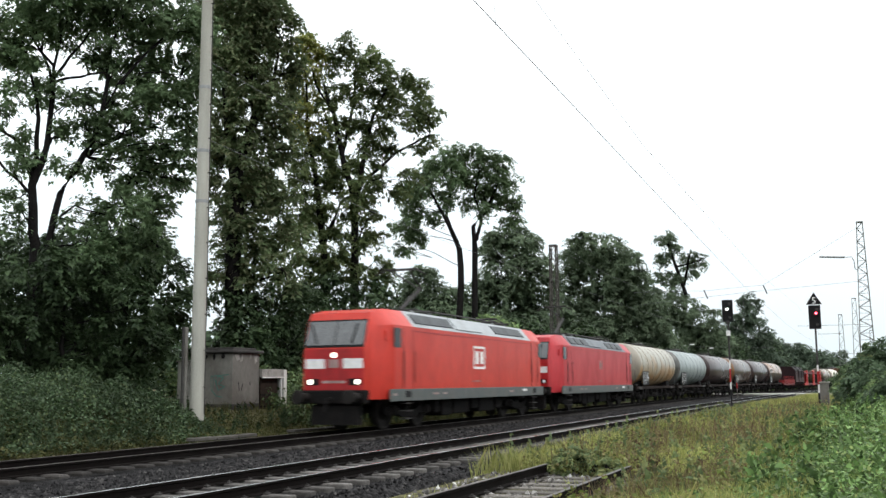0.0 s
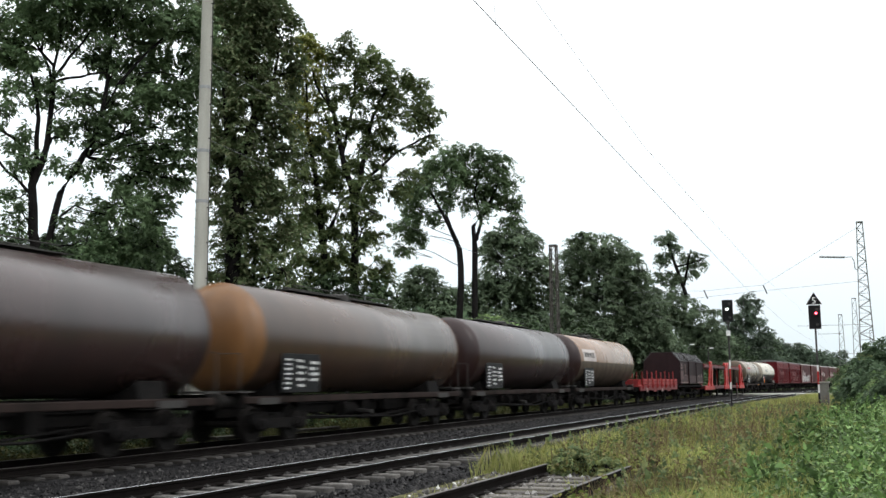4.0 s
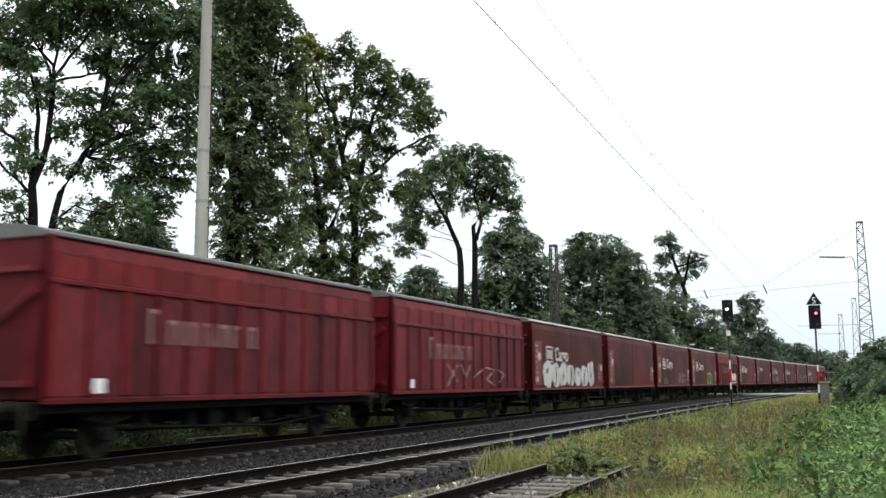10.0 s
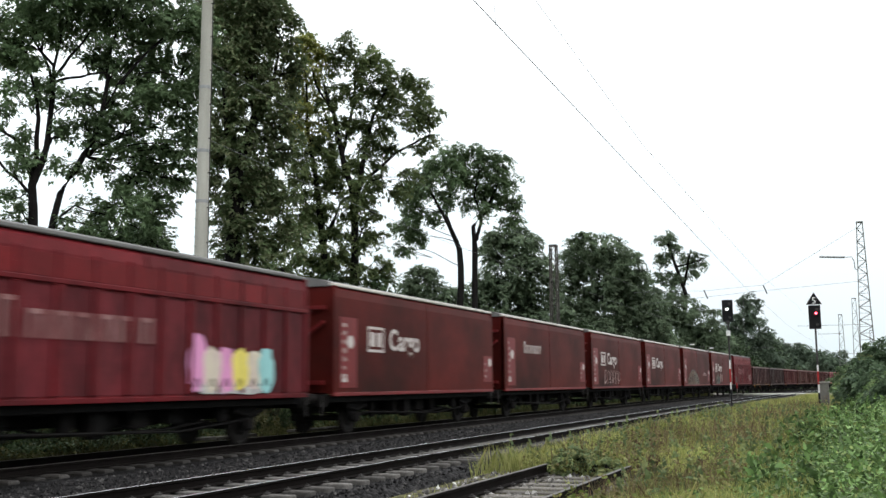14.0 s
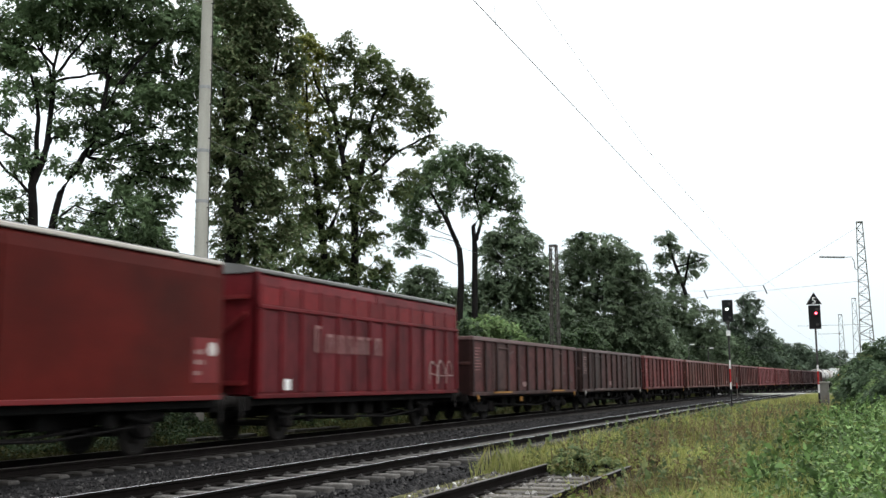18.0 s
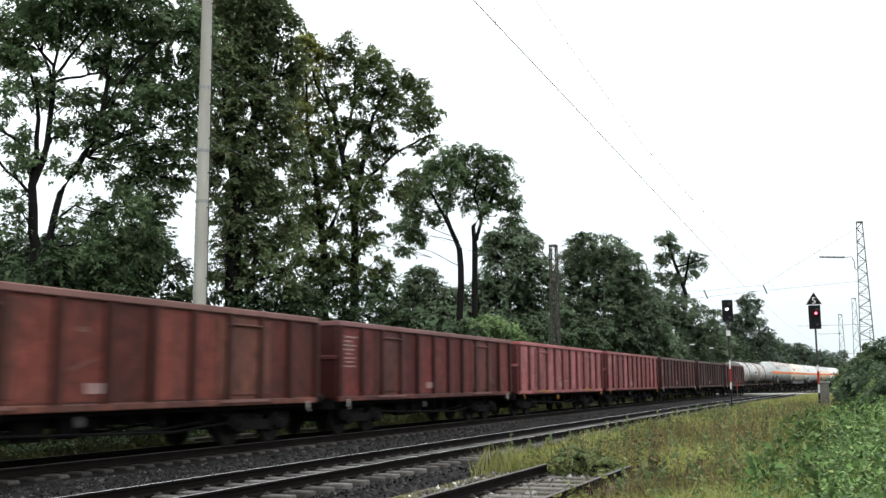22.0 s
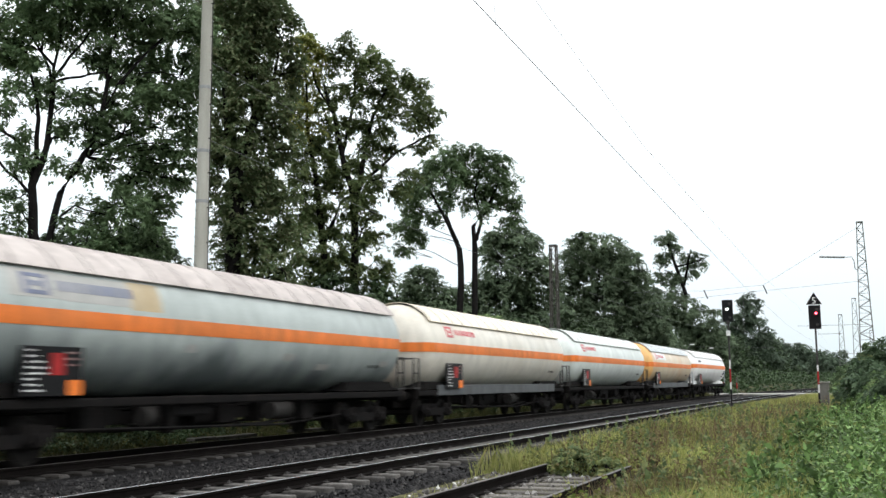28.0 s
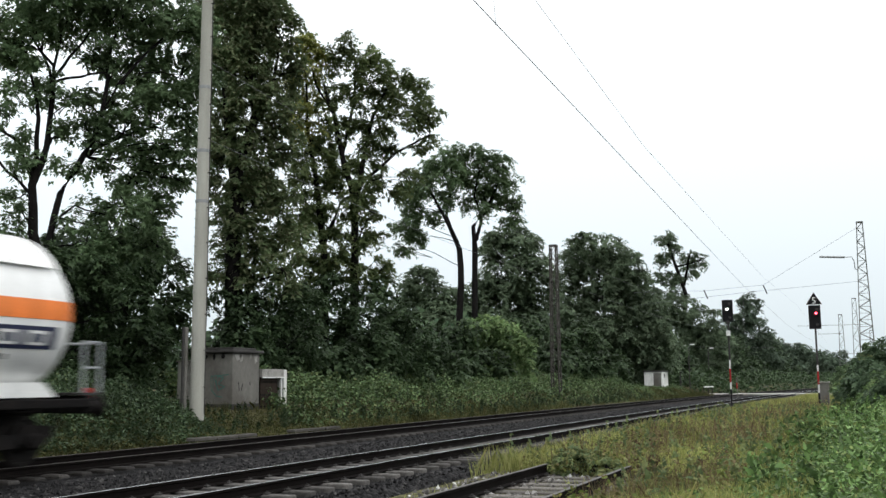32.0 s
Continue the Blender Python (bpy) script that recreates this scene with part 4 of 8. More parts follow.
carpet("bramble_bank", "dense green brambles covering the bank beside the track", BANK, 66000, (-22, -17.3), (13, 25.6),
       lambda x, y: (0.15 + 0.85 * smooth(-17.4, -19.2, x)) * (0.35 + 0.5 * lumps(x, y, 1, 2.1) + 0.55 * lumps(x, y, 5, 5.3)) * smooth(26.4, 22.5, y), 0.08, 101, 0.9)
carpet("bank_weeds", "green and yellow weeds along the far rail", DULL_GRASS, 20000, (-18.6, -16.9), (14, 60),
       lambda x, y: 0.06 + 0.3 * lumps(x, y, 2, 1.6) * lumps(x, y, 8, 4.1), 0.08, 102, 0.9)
carpet("bank_brambles_beyond", "brambles and nettles under the wood edge", BANK_DULL, 62000, (-24, -17.6), (30, 118),
       lambda x, y: (0.1 + 1.1 * smooth(-17.4, -20.5, x)) * (0.4 + 0.5 * lumps(x, y, 3, 1.2) + 0.4 * lumps(x, y, 4, 3.1)) * (1 - 0.75 * smooth(84, 94, y)), 0.13, 103, 0.9)
carpet("growth_beyond_crossing", "rough scrub and grass beyond the level crossing", SHADED_LEAF, 16000, (-30, -17.2), (129, 420),
       lambda x, y: (0.4 + 2.2 * smooth(-17.4, -22, x)) * (0.5 + 0.5 * lumps(x, y, 3, 0.5)), 0.5, 106, 0.9)
carpet("scrub_beyond_crossing", "low scrub on the near side beyond the level crossing", LEAF_DARK, 10000, (-7.0, 12), (129, 420),
       lambda x, y: (0.3 + 2.5 * smooth(-6.6, -2, x)) * (0.5 + 0.5 * lumps(x, y, 5, 0.5)), 0.5, 107, 0.9)
carpet("verge_brambles", "bright green bramble leaves spreading over the verge", BRAMBLE, 125000, (-2.9, 2.8), (8.5, 48),
       lambda x, y: (0.1 + 0.4 * smooth(-2.6, 0.5, x)) * (0.3 + 0.6 * lumps(x, y, 4, 2.3) + 0.5 * lumps(x, y, 6, 5.1)), 0.055, 104, 0.95,
       lambda x, y: x > -1.9 - 0.012 * y + 0.5 * np.sin(y * 0.8) + 0.6 * np.sin(y * 2.3 + x * 3))
carpet("verge_herbs", "low mixed herbs in the dry grass", HERB, 46000, (-7.2, -0.8), (10, 70),
       lambda x, y: 0.05 + 0.42 * lumps(x, y, 5, 1.9) * (0.4 + 0.9 * lumps(x, y, 9, 5.0)), 0.06, 105, 0.95,
       lambda x, y: ~((np.abs(x - SIDING_X) < 1.25) & (y < 17.2)) & (x > -7.1 + 1.6 * smooth(24, 15, y)) & ~((x < -5.4) & (y < 17.5)) & (lumps(x, y, 2, 1.1) > 0.2))


def blades(name, label, mat, n, xr, yr, hmin, hmax, width, seed, keep, spread=0.3):
    rg = np.random.default_rng(seed)
    y = yr[0] + (yr[1] - yr[0]) * rg.power(0.6, n)
    x = rg.uniform(*xr, n)
    ok = keep(x, y)
    x, y = x[ok], y[ok]
    n = len(x)
    patch = 0.45 + 0.75 * lumps(x, y, seed, 1.1)
    h = rg.uniform(hmin, hmax, n) * patch
    a = rg.uniform(0, 6.28, n)
    s = np.stack([np.cos(a), np.sin(a), np.zeros(n)], 1) * (width * rg.uniform(0.6, 1.4, n) * (0.6 + y / 22))[:, None] * 0.5
    lean = rg.normal(0, spread, (n, 3)) * np.array([1, 1, 0]) * h[:, None]
    b = np.stack([x + bend(y), y, ground_z(x + bend(y), y) - 0.03], 1)
    m = b + lean * 0.35 + np.array([0, 0, 0.6]) * h[:, None]
    t = b + lean + np.array([0, 0, 1.0]) * h[:, None]
    v = np.stack([b - s, b + s, m + s * 0.7, t, m - s * 0.7], 1).reshape(-1, 3)
    return tagged(new(name, quads_mesh(name, v, mat, 5)), label, "grass", kind="stuff")


def verge(x, y):
    inside = ~((np.abs(x - SIDING_X) < 1.15) & (y < 17.6))
    return inside & (x > -7.35 + 0.9 * smooth(24, 15, y) + 0.25 * np.sin(y * 1.7)) & ~((x < -5.4) & (y < 17.5))


blades("verge_grass", "tall yellow-green grass on the verge beside the track", GRASS, 105000, (-7.4, -0.6), (9, 75), 0.16, 0.52, 0.007, 111, lambda x, y: verge(x, y) & (rng.uniform(0, 1, len(x)) < 1.15 - 0.7 * smooth(-6.2, -3.5, x) * lumps(x, y, 3, 0.9)))
blades("near_grass", "rough grass on the verge round the viewpoint", GRASS, 9000, (-3.2, 6), (-9, 9), 0.06, 0.2, 0.016, 116, lambda x, y: (x ** 2 + y ** 2 > 0.5) & (np.hypot(x, y - 9) > 0.5) & (y < 8.5))
blades("dry_stalks", "brown dry weed stalks standing in the verge grass", DRY, 16000, (-5.4, -1.2), (12, 70), 0.3, 0.75, 0.008, 112, lambda x, y: verge(x, y) & (lumps(x, y, 3, 0.55) > 0.55), 0.18)
blades("far_verge_grass", "rough grass running on along the line", GRASS, 12000, (-7.6, -1), (60, 118), 0.2, 0.45, 0.01, 113, lambda x, y: x < 20)
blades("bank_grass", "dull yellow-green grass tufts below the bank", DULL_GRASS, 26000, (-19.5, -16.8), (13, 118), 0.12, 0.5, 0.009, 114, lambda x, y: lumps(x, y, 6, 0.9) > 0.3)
blades("siding_weeds", "weeds growing between the siding sleepers", GRASS, 1500, (-6.2, -3.0), (9, 17.6), 0.08, 0.25, 0.01, 115, lambda x, y: lumps(x, y, 9, 2.0) > 0.6)



def weeds(name, label, mat, n, xr, yr, height, leaf, seed, keep):
    """Upright leafy weeds: a stem each with leaves set along it."""
    rg = np.random.default_rng(seed)
    y = yr[0] + (yr[1] - yr[0]) * rg.power(0.7, n)
    x = rg.uniform(*xr, n)
    ok = keep(x, y)
    x, y = x[ok], y[ok]
    x = x + bend(y)
    n, k = len(x), 26
    h = rg.uniform(0.5, 1.1, n) * height
    t = rg.uniform(0.15, 1.05, (n, k))
    lean = rg.normal(0, 0.12, (n, 2))
    wide = 0.14 * height * (1.15 - t)
    a = rg.uniform(0, 6.28, (n, k))
    c = np.stack([x[:, None] + lean[:, :1] * t * height + np.cos(a) * wide, y[:, None] + lean[:, 1:] * t * height + np.sin(a) * wide, ground_z(x, y)[:, None] + t * h[:, None]], -1).reshape(-1, 3)
    return tagged(new(name, quads_mesh(name, leaves(rg, c, rg.uniform(0.6, 1.4, n * k) * leaf, up=0.4, droop=0.5, wide=0.45), mat)), label, "weeds", kind="stuff")


weeds("tall_green_weeds", "tall green weeds standing in the verge", LEAF_YELLOW, 420, (-6.9, -1.0), (13, 60), 0.62, 0.11, 131, verge)
weeds("tall_brown_weeds", "tall brown seeding weeds standing in the verge", DRY, 900, (-5.0, -1.6), (15, 62), 0.74, 0.06, 132, lambda x, y: verge(x, y) & (lumps(x, y, 3, 0.55) > 0.62))
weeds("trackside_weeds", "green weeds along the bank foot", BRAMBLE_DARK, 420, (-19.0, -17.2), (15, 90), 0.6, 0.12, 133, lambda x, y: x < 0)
weeds("bramble_shoots", "young shoots rising from the brambles", BRAMBLE, 260, (-1.6, 2.2), (10, 40), 0.75, 0.12, 134, lambda x, y: x < 9)

# ---- level crossing ----
crossing = thing("level_crossing", "pale concrete level crossing slabs across the tracks", "level crossing", (0, 0, 0), kind="structure")
for i in range(5):
    for x, w in ((-20.5, 8.0), (FAR_X, 1.3), (-11.99, 4.2), (NEAR_X, 1.3), (-4.2, 8.2)):
        part("slab", Geo().box((x + 1.5, 120.5 + i * 1.5, -0.07), (w, 1.46, 0.16), 0.02), CONCRETE, crossing)

# ---- concrete mast on the bank ----
mast = thing("concrete_mast", "round tapered pale concrete catenary mast on the bank", "mast", (-18.5, 24.85, 0.4))
part("shaft", Geo().tube([(0, 0, 0), (0, 0, 5), (0, 0, 10), (0, 0, 15)], [0.218, 0.2, 0.178, 0.155], 24), POLE_CONCRETE, mast, smooth=60)
for z, r in ((10.35, 0.177), (8.3, 0.186), (6.7, 0.193)):
    part("clamp", Geo().tube([(0, 0, z - 0.05), (0, 0, z + 0.05)], [r + 0.012, r + 0.012], 20), STEEL, mast, smooth=60)
part("earth_wire", Geo().tube([(0.27, 0.0, 0.2), (0.26, 0.0, 5), (0.22, 0.0, 14.5)], 0.014, 6), DARK_STEEL, mast)
for i in range(12):
    part("wire_clip", Geo().box((0.22, 0.0, 1.0 + i * 1.1), (0.12, 0.03, 0.03)), DARK_STEEL, mast)
for i in range(14):
    z = 3.6 + i * 0.28
    part("step_iron", Geo().cyl((-0.03, -0.2, z), (-0.03, -0.32, z), 0.012, 6), STEEL, mast)
part("cable_duct", Geo().box((-0.22, -0.33, 1.4), (0.12, 0.12, 2.8), 0.02), OLD_CONCRETE, mast)
part("cable_duct", Geo().box((-0.2, -0.47, 1.4), (0.07, 0.07, 2.8), 0.02), DARK_STEEL, mast)

# ---- relay cabinets behind the mast ----
cab_z = 0.55
hut = thing("relay_cabinet", "grimy concrete relay cabinet with flat slab roof and graffiti", "cabinet", (-20.125, 28.7, cab_z))
part("body", Geo().box((0, 0, 0.98), (1.55, 1.6, 1.98), 0.02), OLD_CONCRETE, hut)
part("roof_slab", Geo().box((0, 0, 2.03), (1.78, 1.85, 0.1), 0.03).box((0, 0, 2.12), (1.4, 1.4, 0.1), 0.02), DARK_STEEL, hut, "dark weathered roof slab")
part("plinth", Geo().box((0, 0, 0.12), (1.6, 1.65, 0.3), 0.02), DARK_STEEL, hut)
rh = random.Random(8)
for k in range(9):
    z, w = rh.uniform(1.74, 1.95), rh.uniform(0.08, 0.22)
    blob_pts = [(-0.35 + 0.12 * k + w * math.cos(a) * rh.uniform(0.5, 0.8), 1.86 + 0.1 * math.sin(a) * rh.uniform(0.5, 1.4)) for a in [math.pi * q / 4 for q in range(8)]]
    if k % 3 == 0:
        part("bare_patch", Geo().prism(blob_pts, "y", -0.806, -0.798), BARK, hut)
for y, w, h in ((-0.5, 0.22, 0.16), (-0.33, 0.12, 0.2), (0.55, 0.12, 0.22), (0.25, 0.05, 0.1)):
    part("flaked_patch", Geo().prism([(y - w, 1.93), (y + w, 1.95), (y + w * 0.7, 1.93 - h), (y - w * 0.3, 1.9 - h * 1.2), (y - w * 0.8, 1.88)], "x", 0.773, 0.781), FLAKE, hut)
for a, b in (((0.32, 1.2), (1.05, 1.25)), ((0.34, 1.2), (0.36, 0.75)), ((0.45, 1.2), (0.42, 0.75)), ((0.5, 1.1), (0.62, 0.75)), ((0.62, 1.2), (0.55, 0.95)), ((0.62, 1.2), (0.85, 1.15)), ((0.85, 1.15), (0.64, 0.95)), ((0.64, 0.95), (0.9, 0.85)), ((0.9, 0.85), (0.62, 0.72)), ((0.36, 0.75), (0.55, 0.55)), ((0.55, 0.55), (0.8, 0.5))):
    part("graffiti_stroke", Geo().beam((a[0] - 0.43, -0.804, a[1]), (b[0] - 0.43, -0.804, b[1]), 0.006, 0.035), TEAL_MARK, hut)
for a, b in (((-0.45, 1.0), (-0.4, 0.7)), ((-0.3, 0.7), (-0.2, 0.95)), ((0.2, 1.0), (0.25, 0.9))):
    part("graffiti_stroke", Geo().beam((0.777, a[0], a[1]), (0.777, b[0], b[1]), 0.006, 0.03), BLACK, hut)
side = thing("cable_cabinet", "plain grey concrete cable cabinet beside the relay cabinet", "cabinet", (-21.45, 28.6, cab_z))
part("body", Geo().box((0, 0, 0.85), (0.72, 0.9, 1.7), 0.02), FLAKE, side)
part("lid", Geo().box((0, 0, 1.73), (0.8, 1.0, 0.06), 0.015), OLD_CONCRETE, side)
part("door_seam", Geo().box((0.05, -0.452, 0.85), (0.02, 0.01, 1.5)), DARK_STEEL, side)
low = thing("junction_box", "low white box housing with an open dark niche", "cabinet", (-19.6, 30.36, cab_z))
part("side_panel", Geo().box((0, 0.7, 0.72), (0.7, 0.2, 1.45), 0.01), WHITE_BOX, low)
part("top_panel", Geo().box((0, -0.1, 1.31), (0.68, 1.4, 0.28), 0.01), FLAKE, low, "stained grey top panel")
part("back_panel", Geo().box((-0.3, -0.1, 0.6), (0.1, 1.4, 1.17), 0.01), OLD_CONCRETE, low)
part("rusty_door", Geo().box((0.2, -0.18, 0.58), (0.04, 1.12, 1.16), 0.01), RUSTY_DOOR, low, "dark rust-brown door")
for z in (0.15, 0.55, 1.0):
    part("door_strap", Geo().box((0.225, -0.18, z), (0.012, 1.1, 0.04)), BARK, low)
part("inner_frame", Geo().box((0.3, 0.48, 0.58), (0.06, 0.06, 1.16)), WHITE_BOX, low)
part("shelf", Geo().box((0.34, -0.1, 1.16), (0.06, 1.36, 0.035)), SIGN_WHITE, low)
trough = thing("cable_trough", "grey concrete cable trough lids beside the far rail", "cable trough", (0, 0, 0))
for i in (0, 1, 2, 5, 6, 7):
    part("lid", Geo().box((-16.85 + 0.03 * math.sin(i * 3), 22.9 + i * 1.02, -0.02 + 0.015 * math.sin(i * 5)), (0.3, 1.0, 0.09), 0.015), TROUGH, trough)


# ---- signals ----
def signal(name, label, x, y, z0, head_z, lamp, lamp_at, board):
    s = thing(name, label, "railway signal", (x, y, z0), "light signals")
    h = head_z - z0
    part("post", Geo().tube([(0, 0, 0), (0, 0, h - 0.6)], [0.055, 0.05], 12), DARK_STEEL, s, smooth=60)
    for i, (a, b, m) in enumerate(((0.0, 0.9, BLACK), (0.9, 1.3, SIGN_WHITE), (1.3, 2.1, SIGN_RED), (2.1, 2.6, SIGN_WHITE)) if not board else ((0.0, 0.6, BLACK), (0.6, 1.05, SIGN_WHITE), (1.05, 1.75, SIGN_RED), (1.75, 2.1, SIGN_WHITE))):
        part("post_band", Geo().box((0, -0.058, (a + b) / 2 + 0.3), (0.085, 0.015, b - a)), m, s)
    head = part("signal_head", Geo().box((0, 0, h), (0.62, 0.1, 1.3), 0.04), BLACK, s)
    part("hood", Geo().tube([(lamp_at[0], -0.05, h + lamp_at[1] + 0.02), (lamp_at[0], -0.3, h + lamp_at[1])], [0.13, 0.14], 14, caps=False), BLACK, head)
    part("lamp", Geo().tube([(lamp_at[0], -0.05, h + lamp_at[1]), (lamp_at[0], -0.075, h + lamp_at[1])], [0.065, 0.06], 14), lamp, head)
    for dz in (0.42, -0.4):
        part("dark_lens", Geo().tube([(0.12, -0.05, h + dz), (0.12, -0.07, h + dz)], [0.08, 0.075], 12), DARK_STEEL, head)
    if board:
        tri = part("speed_board", Geo().prism([(-0.42, h + 0.68), (0.42, h + 0.68), (0.0, h + 1.36)], "y", -0.04, 0.04), BLACK, s, "black triangular board with a white five")
        for a, b in (((-0.42, 0.68), (0.42, 0.68)), ((0.42, 0.68), (0, 1.36)), ((0, 1.36), (-0.42, 0.68))):
            part("board_edge", Geo().beam((a[0], -0.05, h + a[1]), (b[0], -0.05, h + b[1]), 0.05, 0.02), SIGN_WHITE, tri)
        cu = bpy.data.curves.new("figure", "FONT")
        cu.body, cu.size, cu.extrude, cu.align_x = "5", 0.5, 0.005, "CENTER"
        tmp = new("figure", cu)
        me = bpy.data.meshes.new_from_object(tmp.evaluated_get(bpy.context.evaluated_depsgraph_get()))
        bpy.data.objects.remove(tmp)
        me.materials.append(SIGN_WHITE)
        part("figure", me, None, tri, at=pose(0, -0.055, h + 0.74, 90))
    else:
        part("number_plate", Geo().box((0, -0.1, h - 1.33), (0.24, 0.03, 0.3)), SIGN_WHITE, s)
        part("cable_box", Geo().box((0, -0.1, h - 0.7), (0.18, 0.12, 0.18), 0.02), DARK_STEEL, s)
    return s


RED_LAMP = glow("red_lamp", (1.0, 0.08, 0.12), 9.0)
WHITE_LAMP = glow("white_lamp", (1.0, 1.0, 0.97), 9.0)
signal("track_signal", "black light signal on a banded post, white lamp lit", -7.02, 60.6, -0.2, 5.62, WHITE_LAMP, (-0.02, 0.1), False)
signal("siding_signal", "black light signal showing red below a triangular speed board", -2.06, 57.5, -0.1, 4.9, RED_LAMP, (0.08, 0.2), True)
sbox = thing("signal_box", "small grey signal cabinet at the foot of the signal post", "cabinet", (-1.75, 56.5, 0.3))
part("body", Geo().box((0, 0, 0.45), (0.44, 0.4, 1.2), 0.02), OLD_CONCRETE, sbox)
part("lid", Geo().box((0, 0, 1.07), (0.56, 0.5, 0.07), 0.02), FLAKE, sbox)


# ---- catenary ----
def lattice_mast(label, x, y, z0, h, w0, w1, mat, arms=(), bays=14):
    m = thing("lattice_mast", label, "mast", (x, y, z0), "catenary masts")
    wid = [w0 + (w1 - w0) * i / bays for i in range(bays + 1)]
    for sx, sy in ((-1, -1), (1, -1), (1, 1), (-1, 1)):
        part("leg", Geo().beam((sx * w0 / 2, sy * w0 / 2, 0), (sx * w1 / 2, sy * w1 / 2, h), 0.075), mat, m)
    g = Geo()
    for i in range(bays):
        za, zb, a, b = h * i / bays, h * (i + 1) / bays, wid[i] / 2, wid[i + 1] / 2
        k = 1 if i % 2 else -1
        for s in (-1, 1):
            g.beam((-a * k, s * a, za), (b * k, s * b, zb), 0.035)
            g.beam((s * a, -a * k, za), (s * b, b * k, zb), 0.035)
        g.beam((-b, -b, zb), (b, -b, zb), 0.03)
    part("lattice", g, mat, m)
    part("cap", Geo().box((0, 0, h), (w1 + 0.1, w1 + 0.1, 0.1)), mat, m)
    for z, x0, x1, r in arms:
        part("arm", Geo().tube([(x0, 0, z), (x1, 0, z)], r, 8), mat, m)
    return m


lattice_mast("tall grey steel lattice mast behind the hedge", 0.75, 88, 0.4, 14.1, 1.3, 0.45, MAST_STEEL, ((5.62, 0.2, -5.3, 0.014),), 26)
lattice_mast("distant grey steel lattice mast", -0.1, 150, 0.2, 12.7, 1.1, 0.5, MAST_STEEL, ((5.0, 0, -2.5, 0.025),), 12)
lattice_mast("distant grey steel lattice mast", -2.2, 165, 0.2, 11.4, 1.1, 0.5, MAST_STEEL, ((8.5, 0, -3.4, 0.03),), 12)
lattice_mast("slim distant steel lattice mast", 2.4, 190, 0.2, 10.0, 1.0, 0.5, MAST_STEEL, (), 10)
lattice_mast("dark narrow steel mast at the wood edge", -18.9, 64.8, 0.6, 10.2, 0.55, 0.42, OLD_MAST, (), 16)
tube_arm = thing("lamp_arm", "long grey tubular arm fixed to the lattice mast", "bracket", (0.75, 88, 0))
part("tube", Geo().tube([(-3.25, -0.3, 11.75), (-1.3, -0.3, 11.6)], 0.085, 10), STEEL, tube_arm, smooth=60)
part("bracket", Geo().tube([(-1.3, -0.3, 11.6), (-0.75, -0.3, 11.6), (-0.6, -0.3, 11.3), (-0.55, -0.25, 10.6), (-0.3, -0.1, 10.5)], 0.035, 8), STEEL, tube_arm, smooth=60)


def wire(label, pts, r, group="overhead wires", sag=0.0):
    p2 = []
    for a, b in zip(pts, pts[1:]):
        for i in range(8):
            t = i / 8
            q = Vector(a).lerp(Vector(b), t)
            q.z -= sag * 4 * t * (1 - t)
            p2.append(q)
    p2.append(Vector(pts[-1]))
    return thing("overhead_wire", label, "wire", (0, 0, 0), group, g=Geo().tube(p2, r, 5), mat=WIRE)


wire("contact wire hung above the siding", [(-3.85, -30, 6), (-4.0, 10.5, 6), (-4.3, 23.6, 6), (-4.9, 50.3, 6), (-5.2, 88, 6), (-4.2, 160, 6)], 0.0062)
wire("thin carrier wire above the siding contact wire", [(-3.9, -30, 8.2), (-4.05, 13.2, 7.0), (-4.4, 23, 7.0), (-4.46, 55, 7.0), (-4.6, 88, 7.9), (-4.2, 160, 7.2)], 0.004)
wire("contact wire above the near track", [(-9.08 + float(bend(y)), y, 5.6) for y in (70, 100, 130, 160, 190, 220)], 0.008)
wire("steady wire holding the contact wire to the wood-side mast", [(-9.2, 130, 5.6), (-14, 130, 5.75), (-19.4, 129, 5.9)], 0.008)
wire("dropper wire from the cross span to the contact wire", [(-9.0, 90, 9.2), (-9.1, 90, 5.6)], 0.01)
wire("feeder wire along the wood edge", [(-18.2, 24.85, 11.5), (-18.7, 64.8, 10.6), (-18.5, 130, 10.5)], 0.008, sag=0.4)
wire("feeder wire along the wood edge", [(-18.2, 24.85, 9.0), (-18.7, 64.8, 8.4), (-18.5, 130, 8.4)], 0.008, sag=0.3)
wire("cross-span wire to the lattice mast", [(0.75, 88, 14.2), (-7.3, 90, 9.8), (-12.5, 91, 9.6), (-19, 92, 9.8)], 0.012)
wire("cross-span wire to the lattice mast", [(0.75, 88, 9.6), (-9.0, 90, 9.2), (-19, 92, 8.6)], 0.012)
drop = thing("dropper", "thin wire dropper clamped to the contact wire", "wire", (-4.02, 11.4, 6.0), "overhead wires")
part("clamp", Geo().box((0, 0, 0.0), (0.018, 0.03, 0.03), 0.004), WIRE, drop)
part("strand", Geo().tube([(0, 0, 0.02), (-0.03, -0.1, 1.04)], 0.003, 5), WIRE, drop)
for x, y, z in ((-7.3, 90, 9.5), (-12.5, 90.9, 9.35)):
    ins = thing("insulator", "dark ribbed insulator on the overhead wires", "insulator", (x, y, z), "insulators")
    part("rod", Geo().tube([(0, 0, 0.3), (0.3, 0, -0.5)], 0.045, 8), DARK_STEEL, ins)

